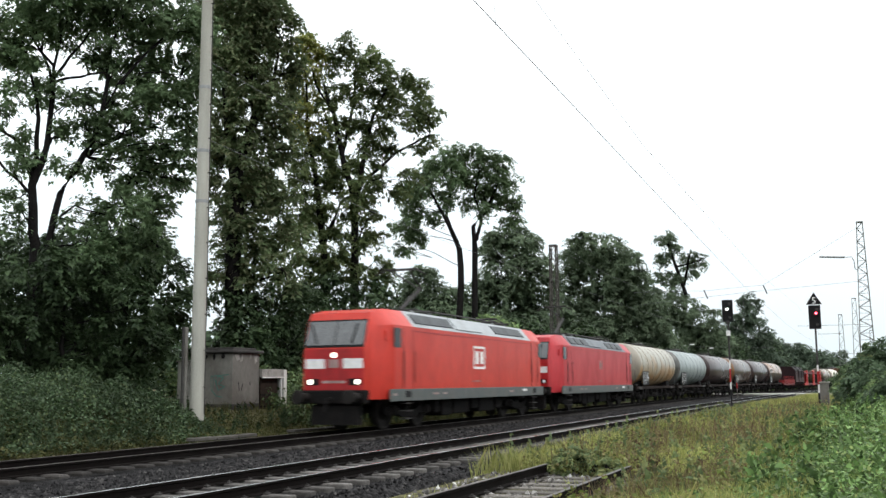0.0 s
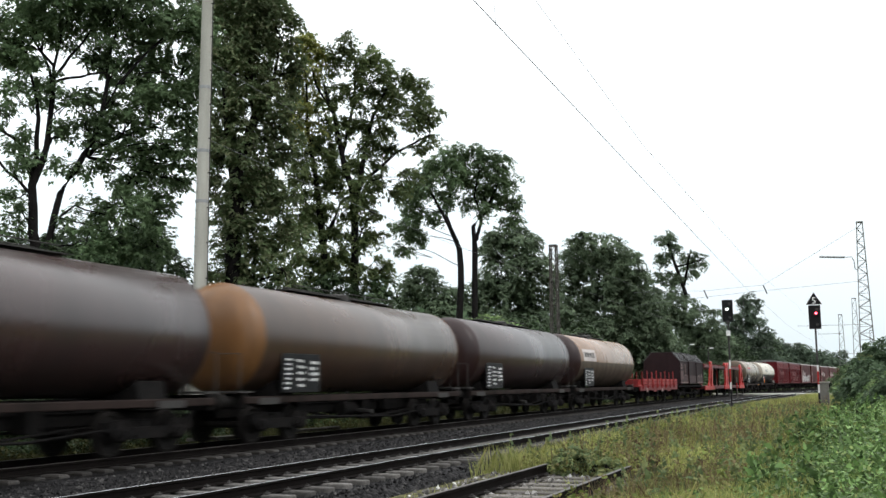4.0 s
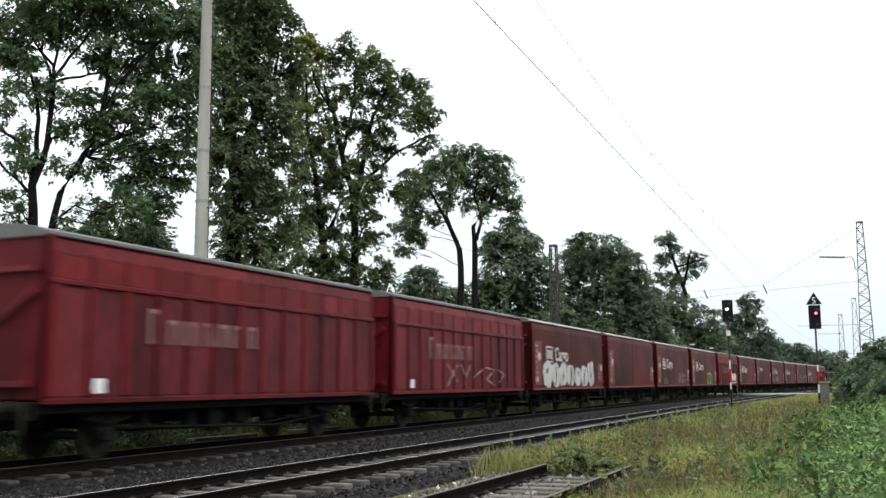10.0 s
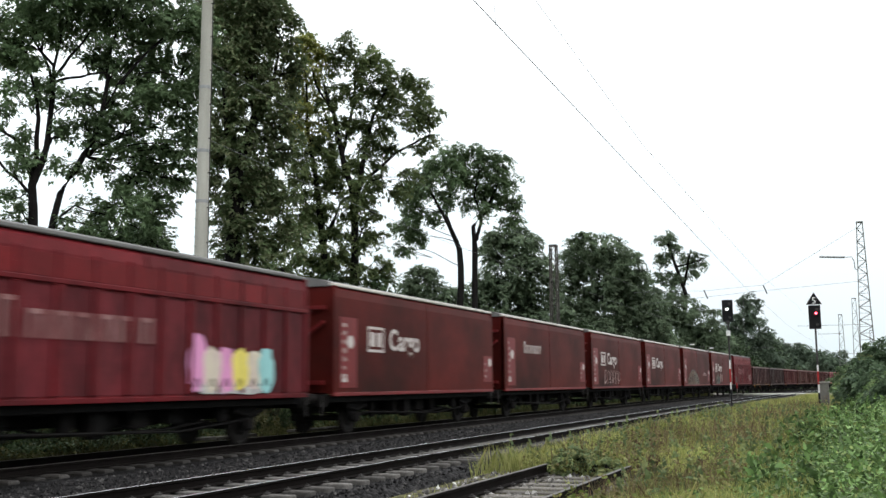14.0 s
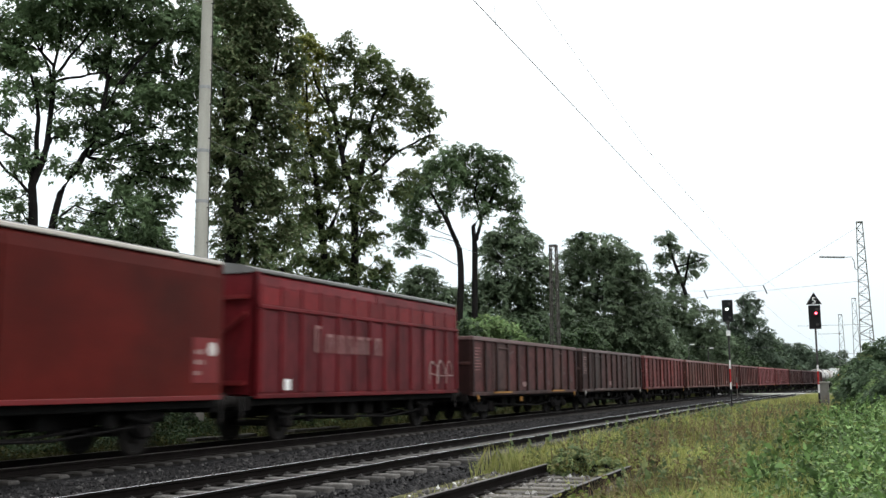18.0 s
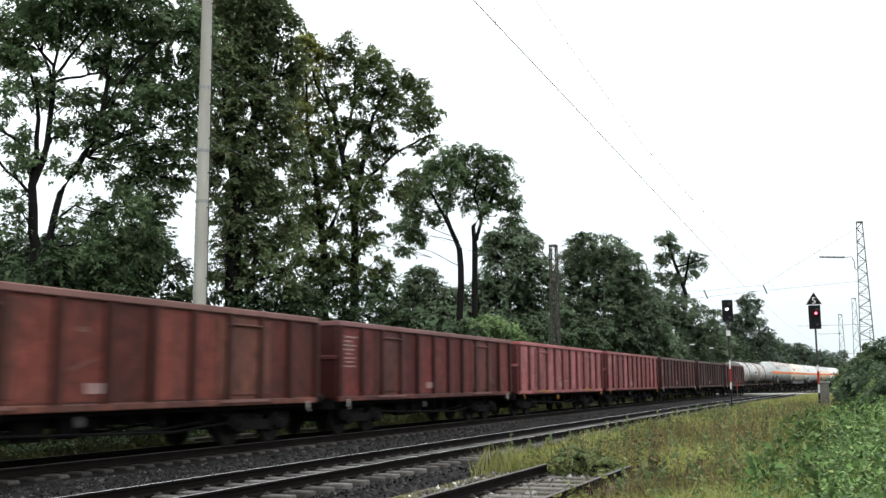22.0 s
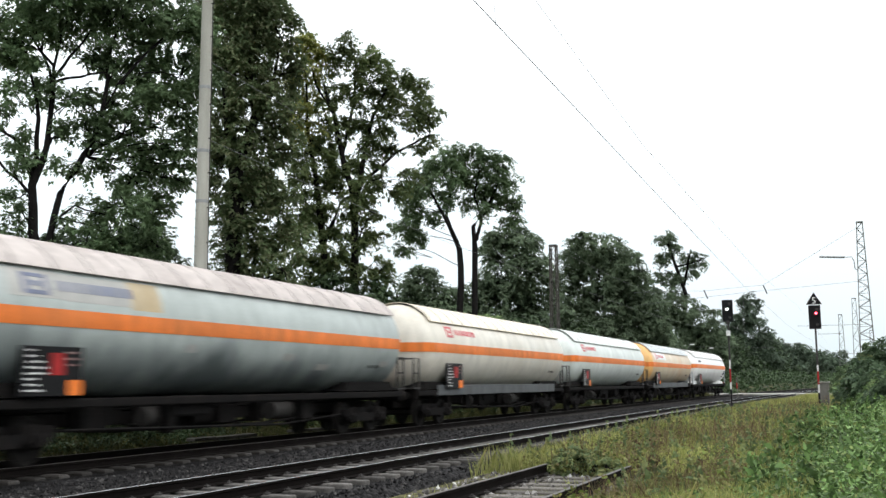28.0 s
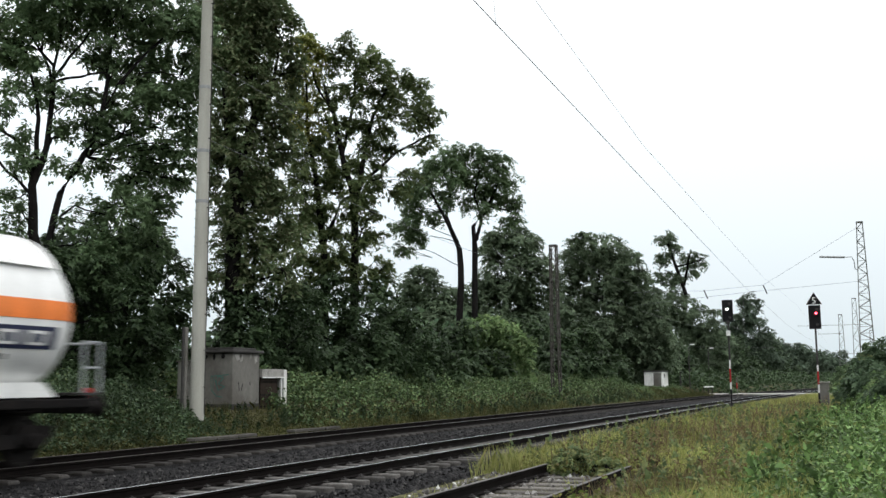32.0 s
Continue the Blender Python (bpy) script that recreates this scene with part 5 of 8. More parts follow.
# ---- beyond the crossing ----
kiosk = thing("hut", "small white trackside hut with a dark roof edge", "hut", pose(-20.2, 107.5, 0.8))
part("wall", Geo().box((0, 0, 0.87), (1.9, 3.6, 1.74), 0.03), WHITE_BOX, kiosk)
part("roof", Geo().box((0, 0, 1.8), (2.1, 3.9, 0.12), 0.03), DARK_STEEL, kiosk)
part("window", Geo().box((0.96, -0.5, 1.35), (0.05, 0.5, 0.4)), DARK_STEEL, kiosk)
part("door", Geo().box((0.45, -1.82, 0.8), (0.8, 0.05, 1.6)), OLD_CONCRETE, kiosk)
barrier = thing("crossing_rail", "low white rail beside the level crossing", "railing", (-16.35, 118, 0.0))
part("bar", Geo().box((0, 1.4, 0.85), (0.1, 7.6, 0.12), 0.02), SIGN_WHITE, barrier)
for k in (-2.1, 1.4, 4.9):
    part("post", Geo().box((-0.08, k, 0.38), (0.1, 0.1, 1.1)), DARK_STEEL, barrier)
for k, (x, y, h) in enumerate(((-20.5, 125, 5.7), (-20.0, 129, 5.9), (-19.6, 144, 5.9))):
    lamp = thing("street_lamp", "slim street lamp with a curved arm by the crossing", "street lamp", (x, y, 0.2), "street lamps")
    part("pole", Geo().tube([(0, 0, 0), (0, 0, h - 0.3)], [0.09, 0.06], 8), DARK_STEEL, lamp)
    part("arm", Geo().tube([(0, 0, h - 0.3), (0.1, 0.0, h), (0.3, 0.1, h + 0.1)], 0.035, 6), STEEL, lamp)
    part("lantern", Geo().box((0.5, 0.1, h + 0.08), (0.5, 0.3, 0.14), 0.03), SIGN_WHITE, lamp)
post = thing("marker_post", "red and white trackside marker post", "post", (-11.9, 108, -0.3))
part("shaft", Geo().box((0, 0, 1.0), (0.1, 0.1, 2.4), 0.02), OLD_CONCRETE, post)
part("band", Geo().box((0, 0, 1.3), (0.11, 0.11, 0.6)), SIGN_RED, post)
stump = thing("fence_post", "old dark wooden post among the brambles", "post", (-0.05, 26, 0.25))
part("shaft", Geo().box((0, 0, 0.25), (0.15, 0.15, 0.8), 0.03), BARK, stump)


# ---- train: every vehicle runs from y = 0 (leading buffers) to y = L, z = 0 at the rail ----
def paint(name, color, dirt=None, amount=0.4, rough=0.5, scale=1.0, streak=3.0, vary=0.08, per_object=0.0, spec=0.3, blotch=0.12, ior=1.5):
    return surface(name, color, rough, 0, vary, dirt, amount, scale, 25, 0.06, 0.004, streak, per_object, spec, None, blotch, ior)


LOCO_RED = paint("loco_red", (0.5, 0.038, 0.025), (0.36, 0.028, 0.02), 0.5, 0.36, 0.9, 2.5)
# darker red than the body, for the front plate and the side beading
FRONT_RED = paint("dark_front_red", (0.36, 0.018, 0.02), (0.16, 0.012, 0.014), 0.6, 0.4, 2.0)
LOCO_RED_FADED = paint("faded_loco_red", (0.42, 0.03, 0.038), (0.28, 0.025, 0.03), 0.6, 0.42, 1.2, 2.5)
LOCO_GREY = paint("loco_grey", (0.075, 0.086, 0.084), (0.13, 0.125, 0.115), 0.7, 0.5, 3.0)
ROOF_GREY = paint("roof_grey", (0.33, 0.355, 0.37), (0.25, 0.26, 0.26), 0.5, 0.5)
ROOF_DARK = paint("dark_roof", (0.13, 0.145, 0.16), (0.07, 0.08, 0.09), 0.5, 0.5)
UNDER = surface("grimy_underframe", (0.0095, 0.009, 0.009), 0.85, 0.05, 0.4, dirt=(0.028, 0.023, 0.021), scale=3, spec=0.06)
WHEEL_STEEL = surface("wheel_steel", (0.02, 0.018, 0.017), 0.7, 0.2, 0.25, spec=0.1)
GLASS = surface("cab_glass", (0.01, 0.012, 0.013), 0.06, 0, 0.05, bump=0, spec=0.3)
# the grey base stands in for part of the sky mirrored in the panes
CAB_GLASS = surface("windscreen_glass", (0.055, 0.062, 0.066), 0.05, 0, 0.4, scale=2.5, bump=0, spec=0.9)
GRILLE = surface("grille", (0.07, 0.077, 0.082), 0.6, 0.3, 0.3, grain=20)
HEADLAMP = glow("headlamp", (1.0, 0.95, 0.82), 3.0)
COVER_RED = paint("freight_red", (0.076, 0.0086, 0.0066), (0.025, 0.0083, 0.0064), 0.97, 0.5, 0.26, 0.7, 0.08, 0.22, spec=0.07, blotch=0.12)
COVER_RED_BRIGHT = paint("rib_wagon_red", (0.11, 0.009, 0.012), (0.045, 0.0075, 0.009), 0.8, 0.5, 0.8, 2.0, 0.14, 0.18, spec=0.12, blotch=0.25)
RIB_BAY = paint("dusty_bay_red", (0.1, 0.014, 0.018), (0.05, 0.011, 0.013), 0.9, 0.55, 1.2, 2.5, 0.14, 0.3, spec=0.12, blotch=0.3)
RIB_TOP = paint("clean_rib_red", (0.13, 0.009, 0.011), (0.075, 0.009, 0.01), 0.7, 0.5, 1.2, 2.0, 0.14, 0.2, spec=0.15, blotch=0.2)
LABEL_RED = paint("label_red", (0.135, 0.01, 0.011), (0.07, 0.008, 0.008), 0.6)
ROOF_EDGE = paint("roof_edge", (0.5, 0.47, 0.43), (0.3, 0.27, 0.24), 0.5)
ROOF_SHEET = paint("wagon_roof", (0.13, 0.128, 0.125), (0.07, 0.065, 0.06), 0.5)
FLAT_RED = paint("flat_wagon_red", (0.25, 0.02, 0.02), (0.1, 0.014, 0.013), 0.8, 0.6, 3)
CARRIER_RED = paint("carrier_red", (0.42, 0.017, 0.014), (0.2, 0.014, 0.012), 0.7, 0.4, 3.0, blotch=0.25)
CARRIER_DARK = paint("carrier_dark_red", (0.085, 0.013, 0.015), (0.025, 0.009, 0.01), 0.8, 0.5, 2.0)
HOOD_BROWN = paint("hood_brown", (0.02, 0.0105, 0.0115), (0.011, 0.007, 0.0075), 0.6, 0.65, spec=0.12)
HOOD_LABEL = paint("worn_label", (0.055, 0.016, 0.013), (0.026, 0.011, 0.01), 0.6)
HOOD_TOP = paint("hood_roof", (0.05, 0.047, 0.048), (0.03, 0.026, 0.026), 0.5, 0.5)
HOOD_RUST = paint("rusty_hood_foot", (0.036, 0.0135, 0.013), (0.017, 0.0095, 0.0095), 0.9, 0.6, 2.5, 5.0, blotch=0.35)
STRIPE = paint("orange_stripe", (0.72, 0.185, 0.035), (0.42, 0.15, 0.05), 0.5, blotch=0.2)
GREEN_SPRAY = paint("green_spray", (0.025, 0.085, 0.018), (0.05, 0.2, 0.03), 0.5, 0.6, 3)
PINK_SPRAY = paint("pink_spray", (0.6, 0.25, 0.45), None, 0.1)
YELLOW_SPRAY = paint("yellow_spray", (0.65, 0.55, 0.12), None, 0.1)
PATCH_SPRAY = paint("dusty_spray", (0.12, 0.085, 0.06), (0.06, 0.035, 0.03), 0.8, 0.7, 4)
SOOT_BROWN = paint("dark_outline_spray", (0.03, 0.02, 0.018), None, 0.3)
GREY_SPRAY = paint("grey_green_spray", (0.15, 0.135, 0.105), (0.08, 0.055, 0.045), 0.8, 0.7, 4)
TEAL_DUST = paint("dusty_teal", (0.1, 0.13, 0.115), (0.07, 0.055, 0.05), 0.8, 0.7, 4)
CREAM_SPRAY = paint("cream_spray", (0.55, 0.5, 0.38), (0.45, 0.3, 0.35), 0.6, 0.6, 3)
TEAL_SPRAY = paint("teal_spray", (0.25, 0.5, 0.5), None, 0.1)
SILVER_SPRAY = paint("silver_spray", (0.46, 0.45, 0.44), (0.2, 0.18, 0.18), 0.8, 0.5, 2.5)
PAINTED_WHITE = paint("dusty_white_lettering", (0.5, 0.46, 0.44), (0.3, 0.22, 0.2), 0.6, 0.6, 3)
PALE_RED = paint("worn_pale_lettering", (0.26, 0.14, 0.135), (0.15, 0.05, 0.05), 0.9, 0.6, 3)
FADED_WHITE = paint("faded_white", (0.34, 0.26, 0.245), (0.18, 0.08, 0.075), 0.9, 0.6, 3)
ORANGE_PLATE = paint("orange_plate", (0.8, 0.2, 0.03), None, 0.1)
YELLOW_BAR = paint("yellow_bar", (0.3, 0.14, 0.02), (0.12, 0.06, 0.02), 0.6)



def wheel_mesh(r=0.46):
    prof = [(-0.07, 0.1), (-0.07, r * 0.45), (-0.03, r * 0.5), (-0.03, r * 0.82), (-0.068, r * 0.86), (-0.068, r + 0.028), (-0.035, r + 0.028), (-0.03, r), (0.068, r - 0.006), (0.068, r * 0.86), (0.03, r * 0.82), (0.03, r * 0.5), (0.09, r * 0.4), (0.09, 0.1)]
    n = 14
    return Geo().loft([[(x, q * math.cos(2 * math.pi * i / n), q * math.sin(2 * math.pi * i / n)) for i in range(n)] for x, q in prof]).mesh("wheel", WHEEL_STEEL, 40)


WHEEL = wheel_mesh()
LOCO_WHEEL = wheel_mesh(0.6)
AXLE = Geo().cyl((-0.8, 0, 0), (0.8, 0, 0), 0.085, 12).mesh("axle", WHEEL_STEEL, 40)


def bogie_frame(base, r=0.46):
    g = Geo()
    for s in (-1, 1):
        x = s * 1.02
        g.prism([(-base / 2 - 0.45, 0.52), (-base / 2 - 0.45, 0.72), (-base / 2 + 0.3, 0.78), (-0.45, 0.6), (0.45, 0.6), (base / 2 - 0.3, 0.78), (base / 2 + 0.45, 0.72), (base / 2 + 0.45, 0.52), (base / 2 - 0.35, 0.5), (0.5, 0.36), (-0.5, 0.36), (-base / 2 + 0.35, 0.5)], "x", x - 0.06, x + 0.06)
        for k in (-1, 1):
            g.box((x + s * 0.05, k * base / 2, r), (0.24, 0.3, 0.3), 0.05)
            g.cyl((x + s * 0.1, k * base / 2, r), (x + s * 0.22, k * base / 2, r), 0.1, 10)
            for d in (-0.24, 0.24):
                g.cyl((x + s * 0.04, k * base / 2 + d, 0.44), (x + s * 0.04, k * base / 2 + d, 0.74), 0.08, 8)
            g.box((x - s * 0.3, k * (base / 2 - r - 0.06), r), (0.1, 0.07, 0.3), 0.02)
    g.box((0, 0, 0.62), (2.0, 0.5, 0.25), 0.04)
    return g.mesh("bogie", UNDER)


BOGIE = bogie_frame(1.8)
LOCO_BOGIE = bogie_frame(2.6, 0.6)
BUFFER = Geo().cyl((0, 0.12, 0), (0, 0.62, 0), 0.1, 12).cyl((0, 0.3, 0), (0, 0.62, 0), 0.13, 12).tube([(0, 0.0, 0), (0, 0.05, 0), (0, 0.12, 0)], [0.2, 0.225, 0.12], 16).mesh("buffer", WHEEL_STEEL, 40)


def running_gear(v, L, spots, loco=False):
    """Bogies (or single axles) with their wheels, buffers and coupling hook."""
    r = 0.6 if loco else 0.46
    for y, kind in spots:
        if kind == "bogie":
            b = part("bogie", LOCO_BOGIE if loco else BOGIE, None, v, at=(0, y, 0))
            axles = (-1.3, 1.3) if loco else (-0.9, 0.9)
        else:
            for s in (-1, 1):
                g = Geo().box((s * 1.02, 0, 0.5), (0.24, 0.32, 0.3), 0.05)
                g.prism([(-0.6, 1.0), (0.6, 1.0), (0.2, 0.45), (-0.2, 0.45)], "x", s * 0.98 - 0.02, s * 0.98 + 0.02)
                g.tube([(s * 1.05, -0.65, 0.84), (s * 1.05, 0, 0.7), (s * 1.05, 0.65, 0.84)], 0.05, 6)
                b = part("axle_guard", g, UNDER, v, at=(0, y, 0))
            axles = (0.0,)
        for a in axles:
            part("axle", AXLE, None, b, at=(0, a, r))
            for s in (-1, 1):
                part("wheel", LOCO_WHEEL if loco else WHEEL, None, b, at=pose(s * 0.75, a, r, 0, 0, 0 if s > 0 else 180))
    for y, turn in ((0, 0), (L, 180)):
        for s in (-1, 1):
            part("buffer", BUFFER, None, v, at=pose(s * 0.875, y, 1.06, 0, 0, turn))
        k = 1 if turn == 0 else -1
        part("coupling", Geo().tube([(0, y + k * 0.6, 1.02), (0, y + k * 0.3, 1.0), (0, y + k * 0.22, 0.85), (0, y + k * 0.1, 0.62)], 0.045, 6), UNDER, v)


def underframe(v, L, z=1.05, inset=0.62, w=1.25, mat=None, height=0.17, gear=True, sill=None):
    g = Geo()
    for s in (-1, 1):
        part("sole_bar", Geo().box((s * w, L / 2, z + 0.03), (0.1, L - 2 * inset, height), 0.02), sill or UNDER, v)
        g.box((0, (inset + 0.08) if s < 0 else (L - inset - 0.08), z), (2.5, 0.16, 0.34), 0.02)
    g.box((0, L / 2, z - 0.02), (0.5, L - 2 * inset, 0.28), 0.02)
    for i in range(5):
        g.box((0, inset + 1.5 + (L - 2 * inset - 3) * i / 4, z), (2 * w, 0.14, 0.18))
    g.box((0, L / 2, 0.78), (0.34, L - 2 * inset - 0.8, 0.3), 0.02)
    rk = random.Random(int(L * 100))
    for i in range(9):
        y = L * (0.27 + 0.46 * i / 8) + rk.uniform(-0.2, 0.2)
        zb = rk.uniform(0.38, 0.66)
        g.box((rk.choice((-0.75, 0.8, 0.3)) + rk.uniform(-0.15, 0.15), y, (zb + z) / 2), (rk.uniform(0.1, 0.5), rk.uniform(0.15, 0.75), z - zb), 0.02)
    for i in range(3):
        x = (-0.9, 0.2, 1.05)[i]
        g.tube([(x, L * 0.22, 0.62), (x + 0.1, L * 0.4, 0.42 + 0.06 * i), (x, L * 0.62, 0.44), (x, L * 0.78, 0.6)], 0.03, 5)
    for k in (L * 0.33, L * 0.5, L * 0.67):
        g.beam((-1.1, k, 0.9), (1.1, k + 0.3, 0.55), 0.06)
    part("underframe", g, mat or UNDER, v)
    if gear:
        part("brake_cylinder", Geo().cyl((0.5, L * 0.45, 0.72), (0.5, L * 0.45 + 0.9, 0.72), 0.2, 12), UNDER, v, smooth=40)
        part("air_tank", Geo().cyl((-0.5, L * 0.52, 0.72), (-0.5, L * 0.52 + 1.2, 0.72), 0.19, 12), UNDER, v, smooth=40)
        part("brake_rod", Geo().tube([(0.9, L * 0.3, 0.6), (0.9, L * 0.42, 0.5), (0.9, L * 0.6, 0.5), (0.9, L * 0.7, 0.62)], 0.03, 6), UNDER, v)


def bars(v, x, y0, z0, w, h, rows, mat, seed, name="lettering_bar", fill=0.7):
    """Rows of plain bars in place of writing that cannot be read."""
    r = random.Random(seed)
    for k in range(rows):
        z = z0 + h * (k + 0.5) / rows
        a = r.uniform(0, 0.15) * w
        b = w * r.uniform(0.55, 1.0)
        q = a
        while q < b - 0.03:
            e = min(b, q + r.uniform(0.08, 0.3) * max(w, 0.5))
            part(name, Geo().box((x, y0 + (q + e) / 2, z + r.uniform(-0.05, 0.05) * h / rows), (0.008, e - q, h / rows * fill * r.uniform(0.7, 1.0))), mat, v)
            q = e + r.uniform(0.04, 0.09)


def word_blocks(v, x, y0, z0, w, h, n, mat, seed=0):
    """Plain upright blocks in the place of a company name, one a letter."""
    r = random.Random(seed)
    for k in range(n):
        hh = h * (1.0 if k == 0 else 0.72)
        yc, ww = y0 + w * (k + 0.45) / n, w / n * r.uniform(0.6, 0.72)
        stem = ww * 0.26
        g = Geo().box((x, yc - ww / 2 + stem / 2, z0 + hh / 2), (0.008, stem, hh))
        g.box((x, yc + stem / 2, z0 + hh - h * 0.06), (0.008, ww - stem, h * 0.12))
        g.box((x, yc + ww / 2 - stem / 2, z0 + (hh - h * 0.12) / 2), (0.008, stem, hh - h * 0.12))
        part("name_block", g, mat, v)


def word(v, text, x, y0, z0, size, mat):
    """A painted word on the wagon side."""
    cu = bpy.data.curves.new("word", "FONT")
    cu.body, cu.size, cu.extrude, cu.offset, cu.resolution_u = text, size, 0.004, size * 0.02, 3
    tmp = new("word", cu)
    me = bpy.data.meshes.new_from_object(tmp.evaluated_get(bpy.context.evaluated_depsgraph_get()))
    bpy.data.objects.remove(tmp)
    me.materials.append(mat)
    return part("lettering", me, None, v, at=pose(x, y0, z0, 90, 0, 90))


def badge(v, x, y, z, w, h, mat, inner):
    """A framed rectangle, the plain shape of a company badge."""
    g = Geo()
    t = h * 0.1
    g.box((x, y, z - h / 2 + t / 2), (0.01, w, t)).box((x, y, z + h / 2 - t / 2), (0.01, w, t))
    g.box((x, y - w / 2 + t / 2, z), (0.01, t, h - 2 * t)).box((x, y + w / 2 - t / 2, z), (0.01, t, h - 2 * t))
    b = part("badge", g, mat, v)
    for k in (-1, 1):
        part("badge_block", Geo().box((x, y + k * w * 0.2, z), (0.01, w * 0.26, h * 0.56)), inner, b)


def blob(name, x, y, z, w, h, mat, v, seed, n=14, lean=0.0, square=0.6):
    """A rounded sprayed patch lying on the wagon side."""
    r = random.Random(seed)
    pts = []
    for i in range(n):
        a = 2 * math.pi * i / n
        k = r.uniform(0.85, 1.12)
        c, s = math.cos(a), math.sin(a)
        pts.append((y + w / 2 * k * math.copysign(abs(c) ** square, c) + lean * s * h / 2, z + h / 2 * k * math.copysign(abs(s) ** square, s)))
    return part(name, Geo().prism(pts, "x", x - 0.004, x + 0.004), mat, v)


# ---- locomotives ----
def locomotive(label, red, logo_mat, logo_h, lights, grilles, roof_mat):
    L = 19.3
    v = thing("locomotive", label, "locomotive", group="electric locomotives")

    def section(y, hb, hc, zc, hr, zr):
        return [(-hb, y, 0.98), (-hc, y, 1.3), (-hc, y, zc), (-hr, y, zr), (hr, y, zr), (hc, y, zc), (hc, y, 1.3), (hb, y, 0.98)]

    end = [section(0.72, 0.98, 1.06, 2.5, 1.02, 2.6), section(1.02, 1.06, 1.12, 3.2, 1.06, 3.42), section(1.12, 1.1, 1.15, 3.24, 1.04, 3.66), section(1.95, 1.46, 1.49, 3.3, 1.06, 3.82), section(3.3, 1.47, 1.49, 3.3, 1.02, 3.84)]
    back = [[(x, L - y, z) for x, y, z in r] for r in reversed(end)]
    part("body", Geo().loft(end + back), red, v, smooth=20)
    roof = Geo().loft([[(-1.495, y, 3.3), (-1.03, y, 3.85), (1.03, y, 3.85), (1.495, y, 3.3), (1.4, y, 3.26), (-1.4, y, 3.26)] for y in (3.35, L - 3.35)])
    rf = part("roof", roof, roof_mat, v, "grey roof with ventilation hatches")
    for s in (-1, 1):
        for a, b in grilles:
            m = pose(s * 1.275, (a + b) / 2, 3.59, 0, s * 50)
            part("roof_grille", Geo().box((0, 0, 0), (0.42, b - a, 0.04), 0.01), GRILLE, rf, at=m)
        part("roof_hatch", Geo().box((0, 0, 0), (0.56, 2.6, 0.05), 0.01), roof_mat, rf, at=pose(s * 1.27, 8.6, 3.6, 0, s * 50))
        part("skirt", Geo().box((s * 1.487, L / 2, 1.1), (0.03, L - 3.2, 0.38), 0.008), LOCO_GREY, v, "grey sole bar band")
        part("side_beading", Geo().box((s * 1.492, L / 2, 3.16), (0.02, L - 6.4, 0.035)), FRONT_RED, v)
        for y in (2.1, L - 2.1):
            part("side_window", Geo().box((s * 1.488, y + 0.05, 2.9), (0.03, 0.52, 0.62), 0.1), GLASS, v, "dark cab side window")
        for y in (2.95, L - 2.95):
            d = part("door", Geo().box((s * 1.49, y, 2.25), (0.012, 0.72, 1.95), 0.005), red, v)
            for k in (-1, 1):
                part("door_seam", Geo().box((s * 1.494, y + k * 0.365, 2.25), (0.012, 0.018, 1.95)), BLACK, d)
                part("handrail", Geo().tube([(s * 1.54, y + k * 0.42, 1.5), (s * 1.55, y + k * 0.42, 2.5)], 0.012, 6), DARK_STEEL, d)
            for k in range(3):
                part("step", Geo().box((s * 1.42, y, 0.35 + 0.24 * k), (0.24, 0.5, 0.03)), DARK_STEEL, v)
            part("skirt_opening", Geo().box((s * 1.5, y, 1.12), (0.02, 0.42, 0.2)), BLACK, v)
    x = 1.497
    badge(v, x, 9.45, 2.42, 1.25 * logo_h, 0.86 * logo_h, logo_mat, logo_mat)
    bars(v, x, 8.6, 1.5, 1.7, 0.07, 1, FADED_WHITE, 4)
    for y, w in ((1.95, 0.22), (5.2, 0.5), (6.0, 0.3), (13.2, 0.5)):
        part("data_plate", Geo().box((x + 0.008, y, 1.12), (0.01, w, 0.07)), FADED_WHITE, v)
    part("data_plate", Geo().box((x + 0.008, 15.0, 1.16), (0.01, 0.6, 0.1)), SIGN_WHITE, v)
    for y0, k in ((0.0, 1), (L, -1)):
        fy = lambda d: y0 + k * d
        part("front_plate", Geo().box((0, fy(0.72), 1.78), (2.02, 0.012, 1.5), 0.003), FRONT_RED, v, "front plate in a darker red")
        part("windscreen_surround", Geo().box((0, 0, 0), (2.08, 0.02, 0.92), 0.008), BLACK, v, at=pose(0, fy(0.875), 3.01, -k * 20, 0, 0))
        for sx in (-1, 1):
            pane = part("windscreen", Geo().box((0, 0, 0), (0.98, 0.03, 0.8), 0.012), CAB_GLASS, v, "sky-reflecting windscreen pane", at=pose(sx * 0.51, fy(0.865), 3.02, -k * 20, 0, 0))
            part("wiper", Geo().beam((sx * 0.1, -k * 0.03, -0.35), (sx * 0.3 - 0.1, -k * 0.03, 0.3), 0.04), BLACK, pane)
            lit = lights and k > 0
            h = part("headlight", Geo().tube([(sx * 0.82, fy(0.73), 1.52), (sx * 0.82, fy(0.69), 1.52)], [0.085, 0.075], 14), HEADLAMP if lit else SIGN_WHITE, v)
            part("lamp_bezel", Geo().box((sx * 0.74, fy(0.718), 1.52), (0.46, 0.02, 0.2), 0.01), BLACK, h)
            part("front_panel", Geo().box((sx * 0.66, fy(0.718), 2.08), (0.68, 0.02, 0.3), 0.01), SIGN_WHITE, v, "white front panel")
            part("mirror", Geo().box((sx * 1.36, fy(1.62), 2.95), (0.05, 0.12, 0.32), 0.01), red, v)
